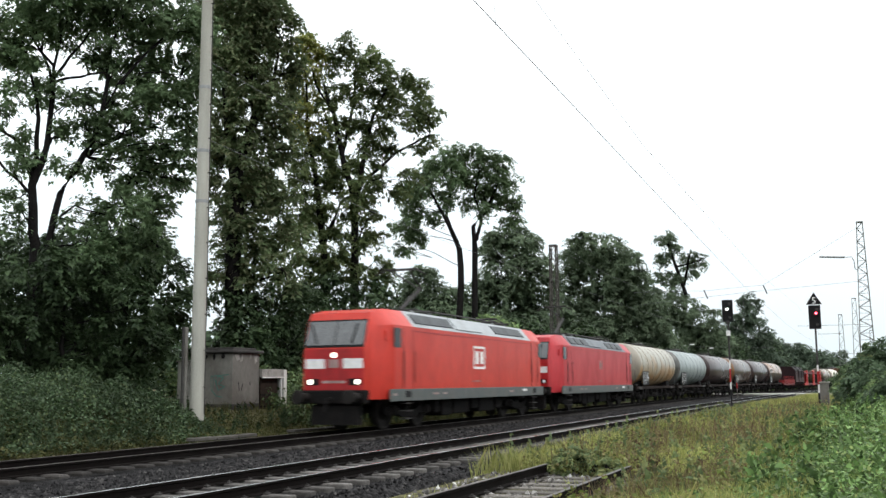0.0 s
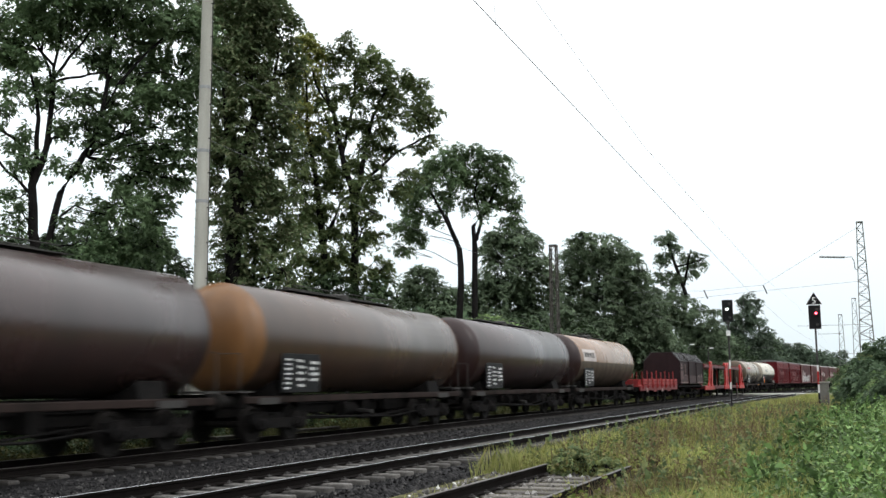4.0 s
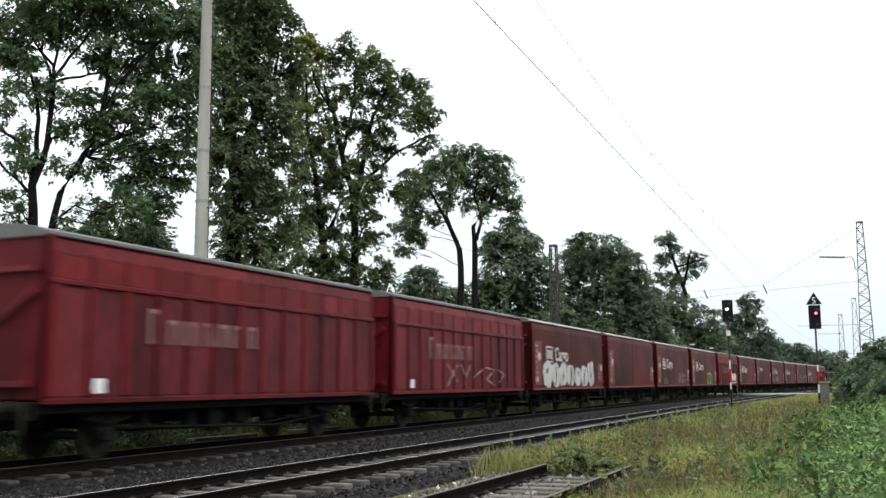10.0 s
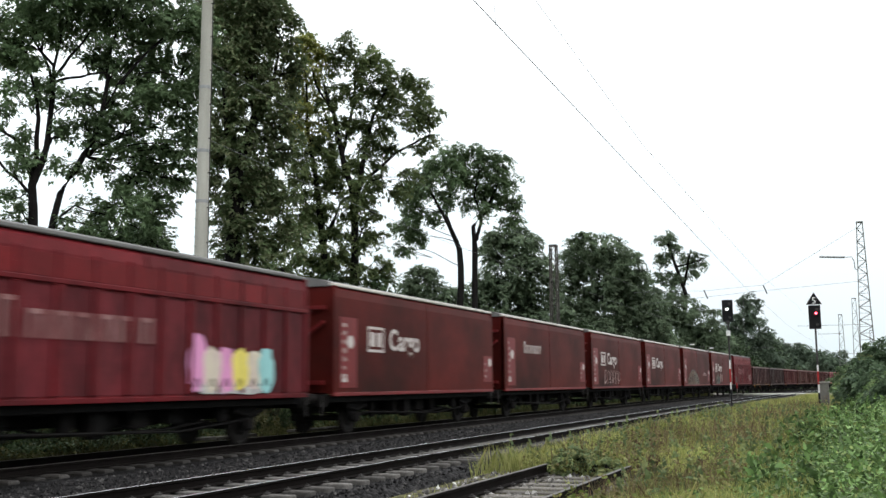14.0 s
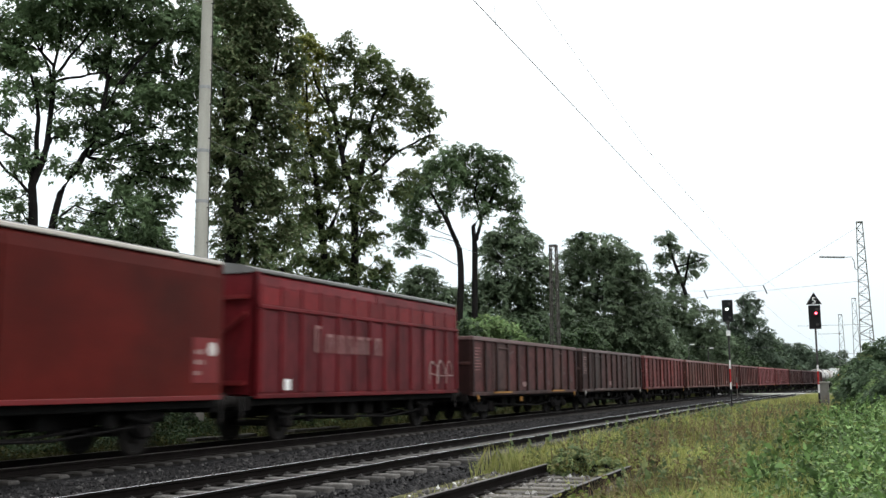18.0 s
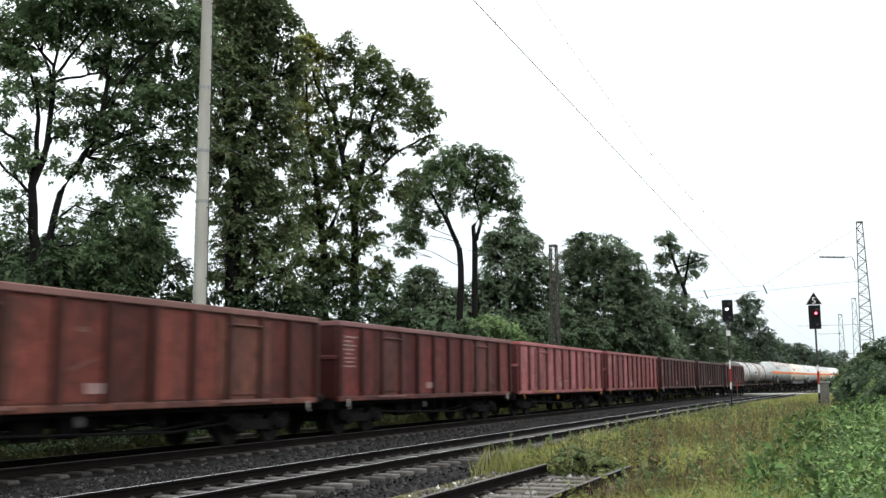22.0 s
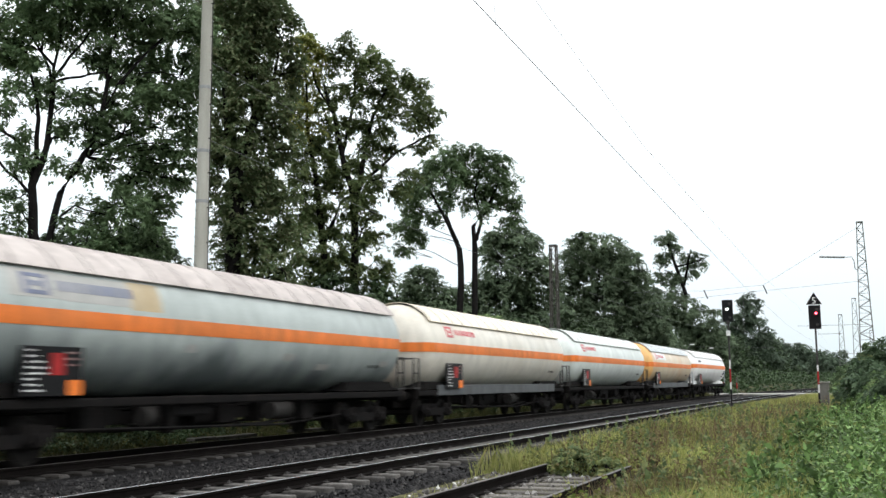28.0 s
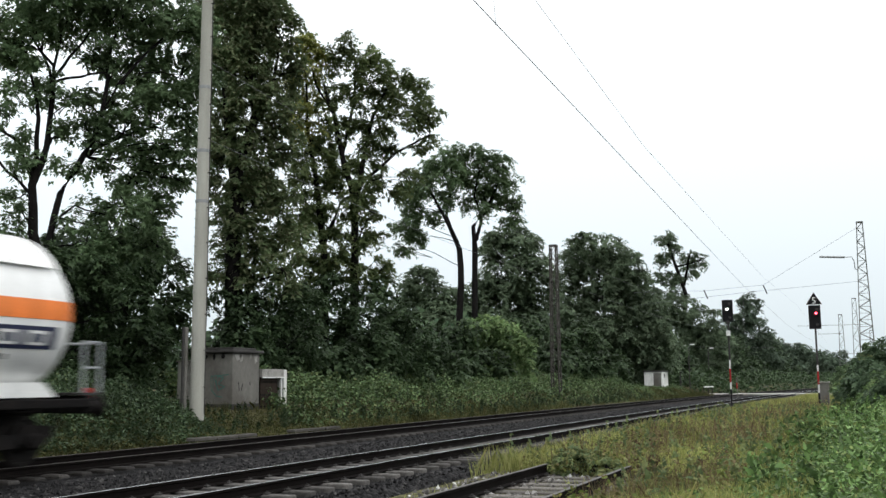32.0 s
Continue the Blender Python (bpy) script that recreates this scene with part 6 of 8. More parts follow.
        part("top_light", Geo().tube([(0, fy(0.73), 2.34), (0, fy(0.69), 2.34)], [0.085, 0.075], 14), HEADLAMP if lights and k > 0 else SIGN_WHITE, v)
        part("front_badge", Geo().box((0, fy(0.717), 2.08), (0.36, 0.02, 0.26), 0.01), FADED_WHITE, v)
        part("front_band", Geo().box((0, fy(0.715), 1.18), (1.95, 0.03, 0.03)), SIGN_WHITE, v)
        part("number_bars", Geo().box((0, fy(0.717), 1.52), (0.8, 0.012, 0.08)), FADED_WHITE, v)
        part("buffer_beam", Geo().box((0, fy(0.78), 1.06), (2.3, 0.24, 0.42), 0.04), UNDER, v)
        part("snow_plough", Geo().prism([(fy(0.72), 0.22), (fy(0.78), 0.8), (fy(1.1), 0.85), (fy(1.1), 0.22)], "x", -0.8, 0.8), UNDER, v)
    g = Geo()
    for a, b, z in ((5.9, 6.4, 0.45), (6.6, 7.5, 0.32), (7.65, 9.2, 0.36), (9.45, 10.2, 0.5), (10.3, 12.0, 0.36), (12.2, 13.0, 0.45)):
        g.box((0, (a + b) / 2, (z + 0.98) / 2), (2.3, b - a, 0.98 - z), 0.05)
    part("equipment_case", g, UNDER, v)
    for y, up in ((5.3, True), (13.6, False)):
        p = part("pantograph", Geo().box((0, y, 4.02), (1.5, 0.08, 0.08)).box((0, y + 1.6, 4.02), (1.5, 0.08, 0.08)).box((0.6, y + 0.8, 4.02), (0.08, 1.7, 0.06)).box((-0.6, y + 0.8, 4.02), (0.08, 1.7, 0.06)), DARK_STEEL, v)
        for dx in (-0.55, 0.55):
            for dy in (0, 1.6):
                part("roof_insulator", Geo().tube([(dx, y + dy, 3.8), (dx, y + dy, 4.0)], 0.07, 8), STEEL, p)
        kz, hz, ky = (4.95, 5.5, 1.95) if up else (4.16, 4.2, 1.8)
        part("lower_arm", Geo().tube([(0, y + 0.2, 4.05), (0, y + ky, kz)], 0.075, 6), DARK_STEEL, p)
        part("upper_arm", Geo().tube([(0.05, y + ky, kz), (0.35, y + 0.25, hz - 0.05)], 0.03, 6).tube([(-0.05, y + ky, kz), (-0.35, y + 0.25, hz - 0.05)], 0.03, 6), DARK_STEEL, p)
        part("collector", Geo().tube([(-0.95, y + 0.2, hz - 0.2), (-0.6, y + 0.2, hz), (0.6, y + 0.2, hz), (0.95, y + 0.2, hz - 0.2)], 0.03, 6).tube([(-0.6, y + 0.5, hz), (0.6, y + 0.5, hz)], 0.03, 6), DARK_STEEL, p)
    part("roof_conductor", Geo().tube([(0.3, 7.2, 4.1), (0.3, 13.4, 4.1)], 0.03, 6), DARK_STEEL, v)
    running_gear(v, L, ((3.9, "bogie"), (L - 3.9, "bogie")), True)
    return v


# ---- tank wagons ----
def shell(y0, y1, r, zc, dish=0.5, n=36):
    prof = [(0.0, 0.02), (dish * 0.06, 0.35), (dish * 0.22, 0.66), (dish * 0.5, 0.88), (dish, 1.0)]
    st = [(y0 + a, r * k) for a, k in prof] + [(y1 - a, r * k) for a, k in reversed(prof)]
    return Geo().loft([[(k * math.cos(2 * math.pi * i / n), y, zc + k * math.sin(2 * math.pi * i / n)) for i in range(n)] for y, k in st])


def arc(y0, y1, r, zc, a0, a1, thick=0.012, n=20):
    """A curved plate over part of the barrel, between two angles in degrees."""
    ang = [radians(a0 + (a1 - a0) * i / n) for i in range(n + 1)]
    out = [((r + thick) * math.cos(a), zc + (r + thick) * math.sin(a)) for a in ang] + [(r * math.cos(a), zc + r * math.sin(a)) for a in reversed(ang)]
    return Geo().prism(out, "y", y0, y1)


def tank_wagon(label, L, mat, r=1.42, zc=2.62, bands=6, band_mat=None, board="sign", lower=None, lower_deg=-3, saddle=True, walkway=True, panel=None, platform=0.75, shoulder=0.1, apron=None, end_mat=None, marks=False, stripes=False, spill=0):
    v = thing("tank_wagon", label, "tank wagon", group="tank wagons")
    y0, y1 = platform, L - 0.55
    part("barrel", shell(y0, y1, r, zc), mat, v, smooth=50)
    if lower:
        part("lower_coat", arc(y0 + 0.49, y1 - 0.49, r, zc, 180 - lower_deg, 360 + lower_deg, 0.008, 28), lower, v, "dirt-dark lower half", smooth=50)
    if end_mat:
        part("end_cap", shell(y0 - 0.006, y0 + 1.0, r + 0.004, zc), end_mat, v, "grimy dark tank end", smooth=50)
        part("end_cap", shell(y1 - 1.0, y1 + 0.006, r + 0.004, zc), end_mat, v, "grimy dark tank end", smooth=50)
    if stripes:
        for a, b, m, up in ((15, 28, FADED_WHITE, 0.0), (18.5, 24.5, NAME_RED, 0.006), (13, 15, NAME_BLUE, 0.0)):
            part("name_stripe", arc(y0 + 2.0, y0 + 4.0, r + 0.015 + up, zc, a, b, 0.006, 4), m, v, smooth=50)
    if marks:
        for k in range(5):
            part("name_block", arc(y0 + 2.9 + k * 0.42, y0 + 3.2 + k * 0.42, r + 0.002, zc, 6, 17, 0.006, 4), SOOT, v)
        for k in range(3):
            part("marking", arc(y1 - 4.6 + k * 0.36, y1 - 4.36 + k * 0.36, r + 0.01, zc, -24 + 3 * k, -12, 0.006, 4), FADED_WHITE, v)
        part("white_plate", arc(y1 - 1.9, y1 - 1.0, r + 0.01, zc, -8, 0, 0.006, 4), SIGN_WHITE, v)
    for i in range(bands if lower else 0):
        y = y0 + 0.5 + (y1 - y0 - 1.0) * (i + 0.5) / bands
        part("band", arc(y - 0.025, y + 0.025, r, zc, lower_deg, 180 - lower_deg, 0.012, 20), band_mat or mat, v, smooth=50)
    for i in range(0 if lower else bands):
        y = y0 + 0.5 + (y1 - y0 - 1.0) * (i + 0.5) / bands
        part("band", Geo().loft([[(q * math.cos(2 * math.pi * k / 36), yy, zc + q * math.sin(2 * math.pi * k / 36)) for k in range(36)] for q, yy in ((r, y - 0.035), (r + 0.014, y - 0.03), (r + 0.014, y + 0.03), (r, y + 0.035))], caps=False), band_mat or mat, v, smooth=50)
    underframe(v, L, sill=RUST_SILL)
    if saddle:
        for y in (2.6, L - 2.6):
            part("saddle", Geo().prism([(-1.15, 1.1), (1.15, 1.1), (1.05, 1.55), (0.6, 1.3), (-0.6, 1.3), (-1.05, 1.55)], "y", y - 0.45, y + 0.45), UNDER, v)
    if walkway:
        w = part("walkway", Geo().box((0, L / 2, zc + r + 0.06), (0.55, L * 0.46, 0.03)), DARK_STEEL, v)
        for k in (-1, 1):
            part("walkway_rail", Geo().tube([(k * 0.3, L * 0.28, zc + r + 0.05), (k * 0.32, L * 0.3, zc + r + 0.2), (k * 0.32, L * 0.7, zc + r + 0.2), (k * 0.3, L * 0.72, zc + r + 0.05)], 0.013, 6), DARK_STEEL, w)
        part("manhole", Geo().tube([(0, L / 2, zc + r - 0.05), (0, L / 2, zc + r + 0.14), (0, L / 2, zc + r + 0.19)], [0.34, 0.34, 0.2], 16), DARK_STEEL, v)
    if spill:
        # black run-off from the manhole down the near side, a ladder and worn lettering
        rr, g = random.Random(spill), Geo()
        for k in range(46):
            y = L / 2 + rr.gauss(0, 1.0)
            w, low = rr.uniform(0.03, 0.13), min(78, 30 + 20 * abs(y - L / 2) + rr.uniform(0, 26))
            up = 0.005 + 0.0001 * k
            rows = []
            for i in range(7):
                a, q = radians(96 + (low - 96) * i / 6), w * (1 - 0.9 * (i / 6) ** 2)
                rows.append([((r + up) * math.cos(a), y + e, zc + (r + up) * math.sin(a)) for e in (-q, q)])
            g.loft(rows, caps=False, closed=False)
        part("run_off_stain", g, SOOT, v, "black run-off below the manhole", smooth=50)
        yl = L / 2 - 1.9
        pts = [[((r + 0.07) * math.cos(radians(a)), yl + e, zc + (r + 0.07) * math.sin(radians(a))) for a in range(80, -41, -12)] for e in (-0.2, 0.2)]
        ld = part("side_ladder", Geo().tube(pts[0], 0.02, 6).tube(pts[1], 0.02, 6), DARK_STEEL, v)
        for a, b in zip(*pts):
            part("rung", Geo().tube([a, b], 0.014, 6), DARK_STEEL, ld)
        for k in range(7):
            part("name_block", arc(L - 4.2 + 0.3 * k, L - 3.98 + 0.3 * k, r + 0.014, zc, 3, 9, 0.005, 3), GREY_SKIRT, v)
        for k in range(3):
            part("marking", arc(L - 3.2, L - 2.2 - 0.15 * k, r + 0.014, zc, -8 - 5 * k, -6.6 - 5 * k, 0.005, 2), GREY_SKIRT, v)
        part("marking", arc(L / 2 - 0.3, L / 2 + 0.25, r + 0.014, zc, 8, 10, 0.005, 2), GREY_SKIRT, v)
    if board:
        y = 2.1
        b = part("sign_board", Geo().box((1.36, y + 0.95, 1.75), (0.04, 1.9, 1.0), 0.01), BLACK, v, "black data board")
        bars(b, 1.386, y + 0.1, 1.3, 0.5, 0.85, 7, SIGN_WHITE, 7, "data_bar", 0.5)
        bars(b, 1.386, y + 0.72, 1.35, 0.55, 0.8, 5, SIGN_WHITE, 9, "data_bar", 0.5)
        bars(b, 1.386, y + 1.36, 1.5, 0.48, 0.6, 4, SIGN_WHITE, 12, "data_bar", 0.6)
        if board == "orange":
            part("hazard_plate", Geo().box((1.388, y + 1.18, 1.45), (0.012, 0.36, 0.3)), ORANGE_PLATE, b)
            part("hazard_plate", Geo().box((1.388, y + 0.75, 1.85), (0.012, 0.3, 0.3)), SIGN_RED, b)
    if panel:
        part("name_panel", arc(y0 + 1.05, y0 + 3.7, r + 0.01, zc, -1, 25, 0.012), panel, v, "white name panel", smooth=50)
        for k in range(4):
            part("name_block", arc(y0 + 1.3 + k * 0.55, y0 + 1.68 + k * 0.55, r + 0.024, zc, 7, 18, 0.006, 4), DARK_STEEL, v)
    # end ladder, hand rails and end platform
    for yy, k in ((0.68, 1), (L - 0.68, -1)):
        e = part("end_platform", Geo().box((0, yy, 1.28), (2.5, 0.55, 0.05)), DARK_STEEL, v)
        for sx in (-1, 1):
            part("hand_rail", Geo().tube([(sx * 1.2, yy - k * 0.2, 1.3), (sx * 1.2, yy - k * 0.2, 2.2), (sx * 0.5, yy - k * 0.2, 2.2), (sx * 0.5, yy - k * 0.2, 1.3)], 0.018, 6), DARK_STEEL, e)
    if platform > 1.2:
        lp = part("long_platform", Geo().box((0, 0.95, 1.32), (2.5, 1.0, 0.05)), DARK_STEEL, v, "railed end platform")
        for sx in (-1, 1):
            part("hand_rail", Geo().tube([(sx * 1.22, 0.5, 1.3), (sx * 1.22, 0.5, 2.4), (sx * 1.22, 1.5, 2.4), (sx * 1.22, 1.5, 1.3)], 0.018, 6).tube([(sx * 1.22, 0.5, 1.85), (sx * 1.22, 1.5, 1.85)], 0.014, 6), DARK_STEEL, lp)
    if apron:
        part("apron", Geo().prism([(L - 3.4, 1.6), (L - 1.2, 1.6), (L - 0.9, 1.25), (L - 3.0, 1.25)], "x", 0.9, 1.32), apron, v)
    for y in (1.6, L - 2.2):
        part("solebar_plate", Geo().box((1.32, y, 1.05), (0.02, 0.9, 0.16)), YELLOW_BAR if L < 14.6 and y > 2 else DARK_STEEL, v)
    part("valve_pipe", Geo().tube([(0.3, L / 2, 1.25), (0.3, L / 2, 0.7), (1.2, L / 2, 0.62)], 0.07, 8), DARK_STEEL, v, smooth=50)
    running_gear(v, L, ((2.55, "bogie"), (L - 2.55, "bogie")))
    return v


NAVY = paint("navy_mark", (0.02, 0.025, 0.06), None, 0.3)


def gas_wagon(label, L, mat, shield, end_mat=None, logo=None, skirt=None, last=False, band=(2.53, 2.85)):
    r, zc, y0, y1 = 1.5, 2.72, 0.85, L - (0.95 if last else 0.5)
    v = thing("gas_tank_wagon", label, "tank wagon", group="gas tank wagons")
    part("barrel", shell(y0, y1, r, zc, 0.75, 40), mat, v, smooth=50)
    if end_mat:
        part("end_cap", shell(y0 - 0.006, y0 + 1.5, r + 0.004, zc, 0.75, 40), end_mat, v, smooth=50)
    sh = part("sun_shield", arc(y0 + 0.75, y1 - 0.75, r + 0.06, zc, 34, 146, 0.02, 24), shield, v, "sun shield over the barrel", smooth=50)
    n = int((y1 - y0) / 1.0)
    for i in range(n):
        y = y0 + 0.9 + (y1 - y0 - 1.8) * i / (n - 1)
        part("shield_seam", arc(y - 0.022, y + 0.022, r + 0.08, zc, 34, 146, 0.008, 18), SHIELD_SEAM, sh)
    lo, hi = (math.degrees(math.asin((z - zc) / r)) for z in band)
    for a in (lo, 180 - hi):
        part("stripe", arc(y0 + 0.72, y1 - 0.72, r + 0.002, zc, a, a + hi - lo, 0.006, 6), STRIPE, v, "orange band", smooth=50)
    for ye, k in ((y0, 1), (y1, -1)):
        g = Geo()
        rows = []
        for z in (band[0], (band[0] + band[1]) / 2, band[1]):
            row = []
            for i in range(25):
                half = math.sqrt(r * r - (z - zc) ** 2)
                x = half * math.sin(math.pi / 2 * (i - 12) / 12)
                rho = math.hypot(x, z - zc) / r
                row.append((x * 1.006, ye + k * (float(np.interp(rho, (0.02, 0.35, 0.66, 0.88, 1.0), (0.0, 0.045, 0.165, 0.375, 0.75))) - 0.022), z))
            rows.append(row)
        part("end_stripe", g.loft(rows, caps=False, closed=False), STRIPE, v, smooth=50)
    if logo:
        if end_mat:
            part("name_panel", arc(y0 + 1.55, y0 + 5.6, r - 0.004, zc, 12, 33, 0.006, 8), SIGN_WHITE, v, "white name panel", smooth=50)
        ring = [(0.0, 0.12, 14, 30), (0.48, 0.6, 14, 30), (0.12, 0.48, 14, 17), (0.12, 0.48, 27, 30), (0.2, 0.4, 20, 24)]
        for a, b, lo_a, hi_a in ring:
            part("logo_ring", arc(y0 + 1.95 + a, y0 + 1.95 + b, r + 0.002, zc, lo_a, hi_a, 0.006, 3), logo, v)
        for k in range(7):
            part("name_block", arc(y0 + 2.8 + 0.3 * k, y0 + 3.0 + 0.3 * k, r + 0.002, zc, 18, 26, 0.006, 4), logo, v)
    if logo is GREY_LOGO:
        part("stain", arc(y0 + 1.6, y0 + 2.9, r - 0.004, zc, 12, 33, 0.005, 8), WORN_PALE, v, smooth=50)
        part("stain", arc(y0 + 2.9, y0 + 4.75, r - 0.004, zc, 11, 32, 0.005, 8), WORN_PALE, v, smooth=50)
        part("stain", arc(y0 + 4.75, y0 + 5.7, r - 0.004, zc, 9, 33, 0.005, 8), STAIN_YELLOW, v, "yellowed paint beside the name", smooth=50)
        for y, w, a in ((6.6, 0.35, -22), (10.6, 0.5, -26), (12.4, 0.7, -36), (16.2, 0.5, -30)):
            part("rubbed_patch", arc(y0 + y, y0 + y + w, r + 0.002, zc, a, a + 7, 0.004, 3), WORN_PALE, v, smooth=50)
    underframe(v, L, 1.1)
    if skirt:
        part("side_skirt", Geo().box((1.3, L / 2, 1.22), (0.05, L * 0.76, 0.36), 0.02), skirt, v)
        part("side_skirt", Geo().box((-1.3, L / 2, 1.22), (0.05, L * 0.76, 0.36), 0.02), skirt, v)
    for a, b in ((y0 + 0.5, 4.2), (L - 4.2, y1 - 0.5)):
        part("cradle", Geo().prism([(a, 1.25), (b, 1.25), (b - 0.3, 1.52), (a + 0.2, 1.52)], "x", -1.15, 1.15), mat if last else UNDER, v)
    b = part("sign_board", Geo().box((1.4, 3.6, 1.72), (0.04, 1.5, 0.9), 0.01), BLACK, v, "black data board")
    bars(b, 1.428, 2.92, 1.32, 0.55, 0.82, 8, SIGN_WHITE, 3, "data_bar", 0.4)
    bars(b, 1.428, 3.9, 1.78, 0.4, 0.34, 3, FADED_WHITE, 6, "data_bar", 0.4)
    part("hazard_plate", Geo().box((1.428, 3.7, 1.85), (0.012, 0.3, 0.4)), SIGN_RED, b)
    part("hazard_plate", Geo().box((1.428, 4.15, 1.42), (0.012, 0.34, 0.28)), ORANGE_PLATE, b)
    for k in range(5):
        part("marking", arc(y1 - 2.6 + 0.16 * k, y1 - 2.52 + 0.16 * k, r + 0.002, zc, -32, -28, 0.006, 3), DARK_STEEL, v)
    if last:
        for k in range(5):
            part("name_block", arc(y0 + 2.0 + 0.26 * k, y0 + 2.18 + 0.26 * k, r + 0.002, zc, 17, 24, 0.006, 4), NAVY, v)
        m = part("owner_mark", arc(y1 - 2.3, y1 - 0.85, r + 0.002, zc, -24, -8, 0.006, 6), NAVY, v)
        for k in range(2):
            part("mark_field", arc(y1 - 2.2 + k * 0.66, y1 - 1.75 + k * 0.66, r + 0.009, zc, -21, -11, 0.006, 4), mat, m)
            part("mark_core", arc(y1 - 2.1 + k * 0.66, y1 - 1.85 + k * 0.66, r + 0.016, zc, -19, -13, 0.006, 4), NAVY, m)
        part("tail_lamp", Geo().box((1.05, L - 0.55, 1.28), (0.2, 0.12, 0.26), 0.02), SIGN_RED, v)
    for yy, k in ((0.62, 1), (L - 0.62, -1)):
        e = part("end_platform", Geo().box((0, yy, 1.3), (2.5, 0.55, 0.05)), DARK_STEEL, v)
        for sx in (-1, 1):
            part("hand_rail", Geo().tube([(sx * 1.22, yy + 0.22, 1.3), (sx * 1.22, yy + 0.22, 2.3), (sx * 1.22, yy - 0.22, 2.3), (sx * 1.22, yy - 0.22, 1.3)], 0.032, 6).tube([(sx * 1.22, yy - 0.22, 1.8), (sx * 1.22, yy + 0.22, 1.8)], 0.025, 6).tube([(sx * 1.22, yy - k * 0.22, 2.28), (sx * 0.2, yy - k * 0.22, 2.28)], 0.028, 6), ROOF_GREY if last else DARK_STEEL, e)
    part("valve_box", Geo().box((0.9, L * 0.42, 1.0), (0.5, 1.3, 0.45), 0.05), UNDER, v)
    for k in (0.36, 0.62):
        part("underslung_tank", Geo().cyl((0.6, L * k, 0.78), (0.6, L * k + 1.0, 0.78), 0.22, 12), DARK_STEEL, v, smooth=40)
    running_gear(v, L, ((2.75, "bogie"), (L - 2.75, "bogie")))
    return v


# ---- covered wagons ----
def covered_wagon(label, ribbed, mat, lettering, deco, seed):
    L, h, y0, y1 = 14.41, 1.45, 0.72, 13.69
    v = thing("sliding_wall_wagon" if not ribbed else "ribbed_wagon", label, "freight wagon", group="covered wagons")
    zt = 4.2
    part("end_wall", Geo().box((0, y0 + 0.1, 2.7), (2.6, 0.12, 3.0), 0.02), mat, v)
    part("end_wall", Geo().box((0, y1 - 0.1, 2.7), (2.6, 0.12, 3.0), 0.02), mat, v)
    for s in (-1, 1):
        for k in (-1, 1):
            ye = (y0 + 0.07) if k < 0 else (y1 - 0.07)
            part("corner_post", Geo().box((s * 1.36, ye, 2.7), (0.16, 0.14, 3.05), 0.02), mat, v)
        mid = (y0 + y1) / 2
        for a, b in ((y0, mid - 0.03), (mid + 0.03, y1)):
            part("sliding_wall", Geo().prism([(s * 1.3, 1.22), (s * h, 1.22), (s * h, 3.9), (s * (h - 0.04), 4.12), (s * (h - 0.14), zt), (s * 1.25, zt)], "y", a, b), mat, v)
        part("sill", Geo().box((s * (h - 0.02), L / 2, 1.17), (0.1, y1 - y0, 0.1), 0.01), LABEL_RED if not ribbed else mat, v)
        part("roof_edge", Geo().box((s * (h - 0.1), L / 2, zt + 0.05), (0.12, y1 - y0 + 0.1, 0.09), 0.02), ROOF_SHEET if ribbed else ROOF_EDGE, v, "roof gutter")
        if ribbed:
            part("belt_rail", Geo().box((s * (h + 0.035), L / 2, 3.36), (0.07, y1 - y0, 0.1), 0.015), mat, v)
            for i in range(14):
                y = y0 + 0.12 + (y1 - y0 - 0.24) * i / 13
                part("rib", Geo().box((s * (h + 0.03), y, 2.28), (0.08, 0.16, 2.05), 0.02), mat, v)
                if i < 13 and s > 0:
                    w = (y1 - y0 - 0.24) / 13
                    part("bay_panel", Geo().box((h + 0.004, y + w / 2, 2.26), (0.012, w - 0.18, 2.0), 0.003), RIB_BAY, v)
                    part("upper_panel", Geo().box((h + 0.003, y + w / 2, 3.64), (0.01, w - 0.1, 0.42), 0.003), RIB_TOP, v)
                part("upper_rib", Geo().box((s * (h + 0.012), y, 3.68), (0.03, 0.07, 0.52), 0.01), mat, v)
    part("roof", Geo().prism([(-1.36, zt + 0.08), (-1.0, zt + 0.2), (-0.5, zt + 0.28), (0, zt + 0.3), (0.5, zt + 0.28), (1.0, zt + 0.2), (1.36, zt + 0.08), (1.3, zt), (-1.3, zt)], "y", y0 - 0.02, y1 + 0.02), ROOF_SHEET, v)
    for k, ye in ((-1, y0), (1, y1)):
        e = part("end_frame", Geo().box((0, ye + k * 0.06, 1.5), (2.3, 0.12, 0.12)).box((0, ye + k * 0.06, 3.6), (2.4, 0.1, 0.1)).beam((1.15, ye + k * 0.06, 3.2), (0.2, ye + k * 0.06, 2.6), 0.08), LABEL_RED, v)
        part("end_step", Geo().tube([(1.25, ye + k * 0.3, 0.6), (1.25, ye + k * 0.3, 1.15)], 0.02, 6), DARK_STEEL, v)
    x = h + 0.006
    if not ribbed:
        p = part("label_panel", Geo().box((x, y0 + 0.85, 2.35), (0.01, 1.0, 2.0)), LABEL_RED, v, "red warning panel")
        part("round_sign", Geo().tube([(x + 0.006, y0 + 0.95, 2.65), (x + 0.012, y0 + 0.95, 2.65)], 0.19, 18), PAINTED_WHITE, p)
        bars(p, x + 0.01, y0 + 0.45, 1.55, 0.35, 1.7, 7, FADED_WHITE, seed, "data_bar", 0.55)
        part("white_plate", Geo().box((x + 0.008, y0 + 0.6, 1.62), (0.01, 0.32, 0.22)), PAINTED_WHITE, p)
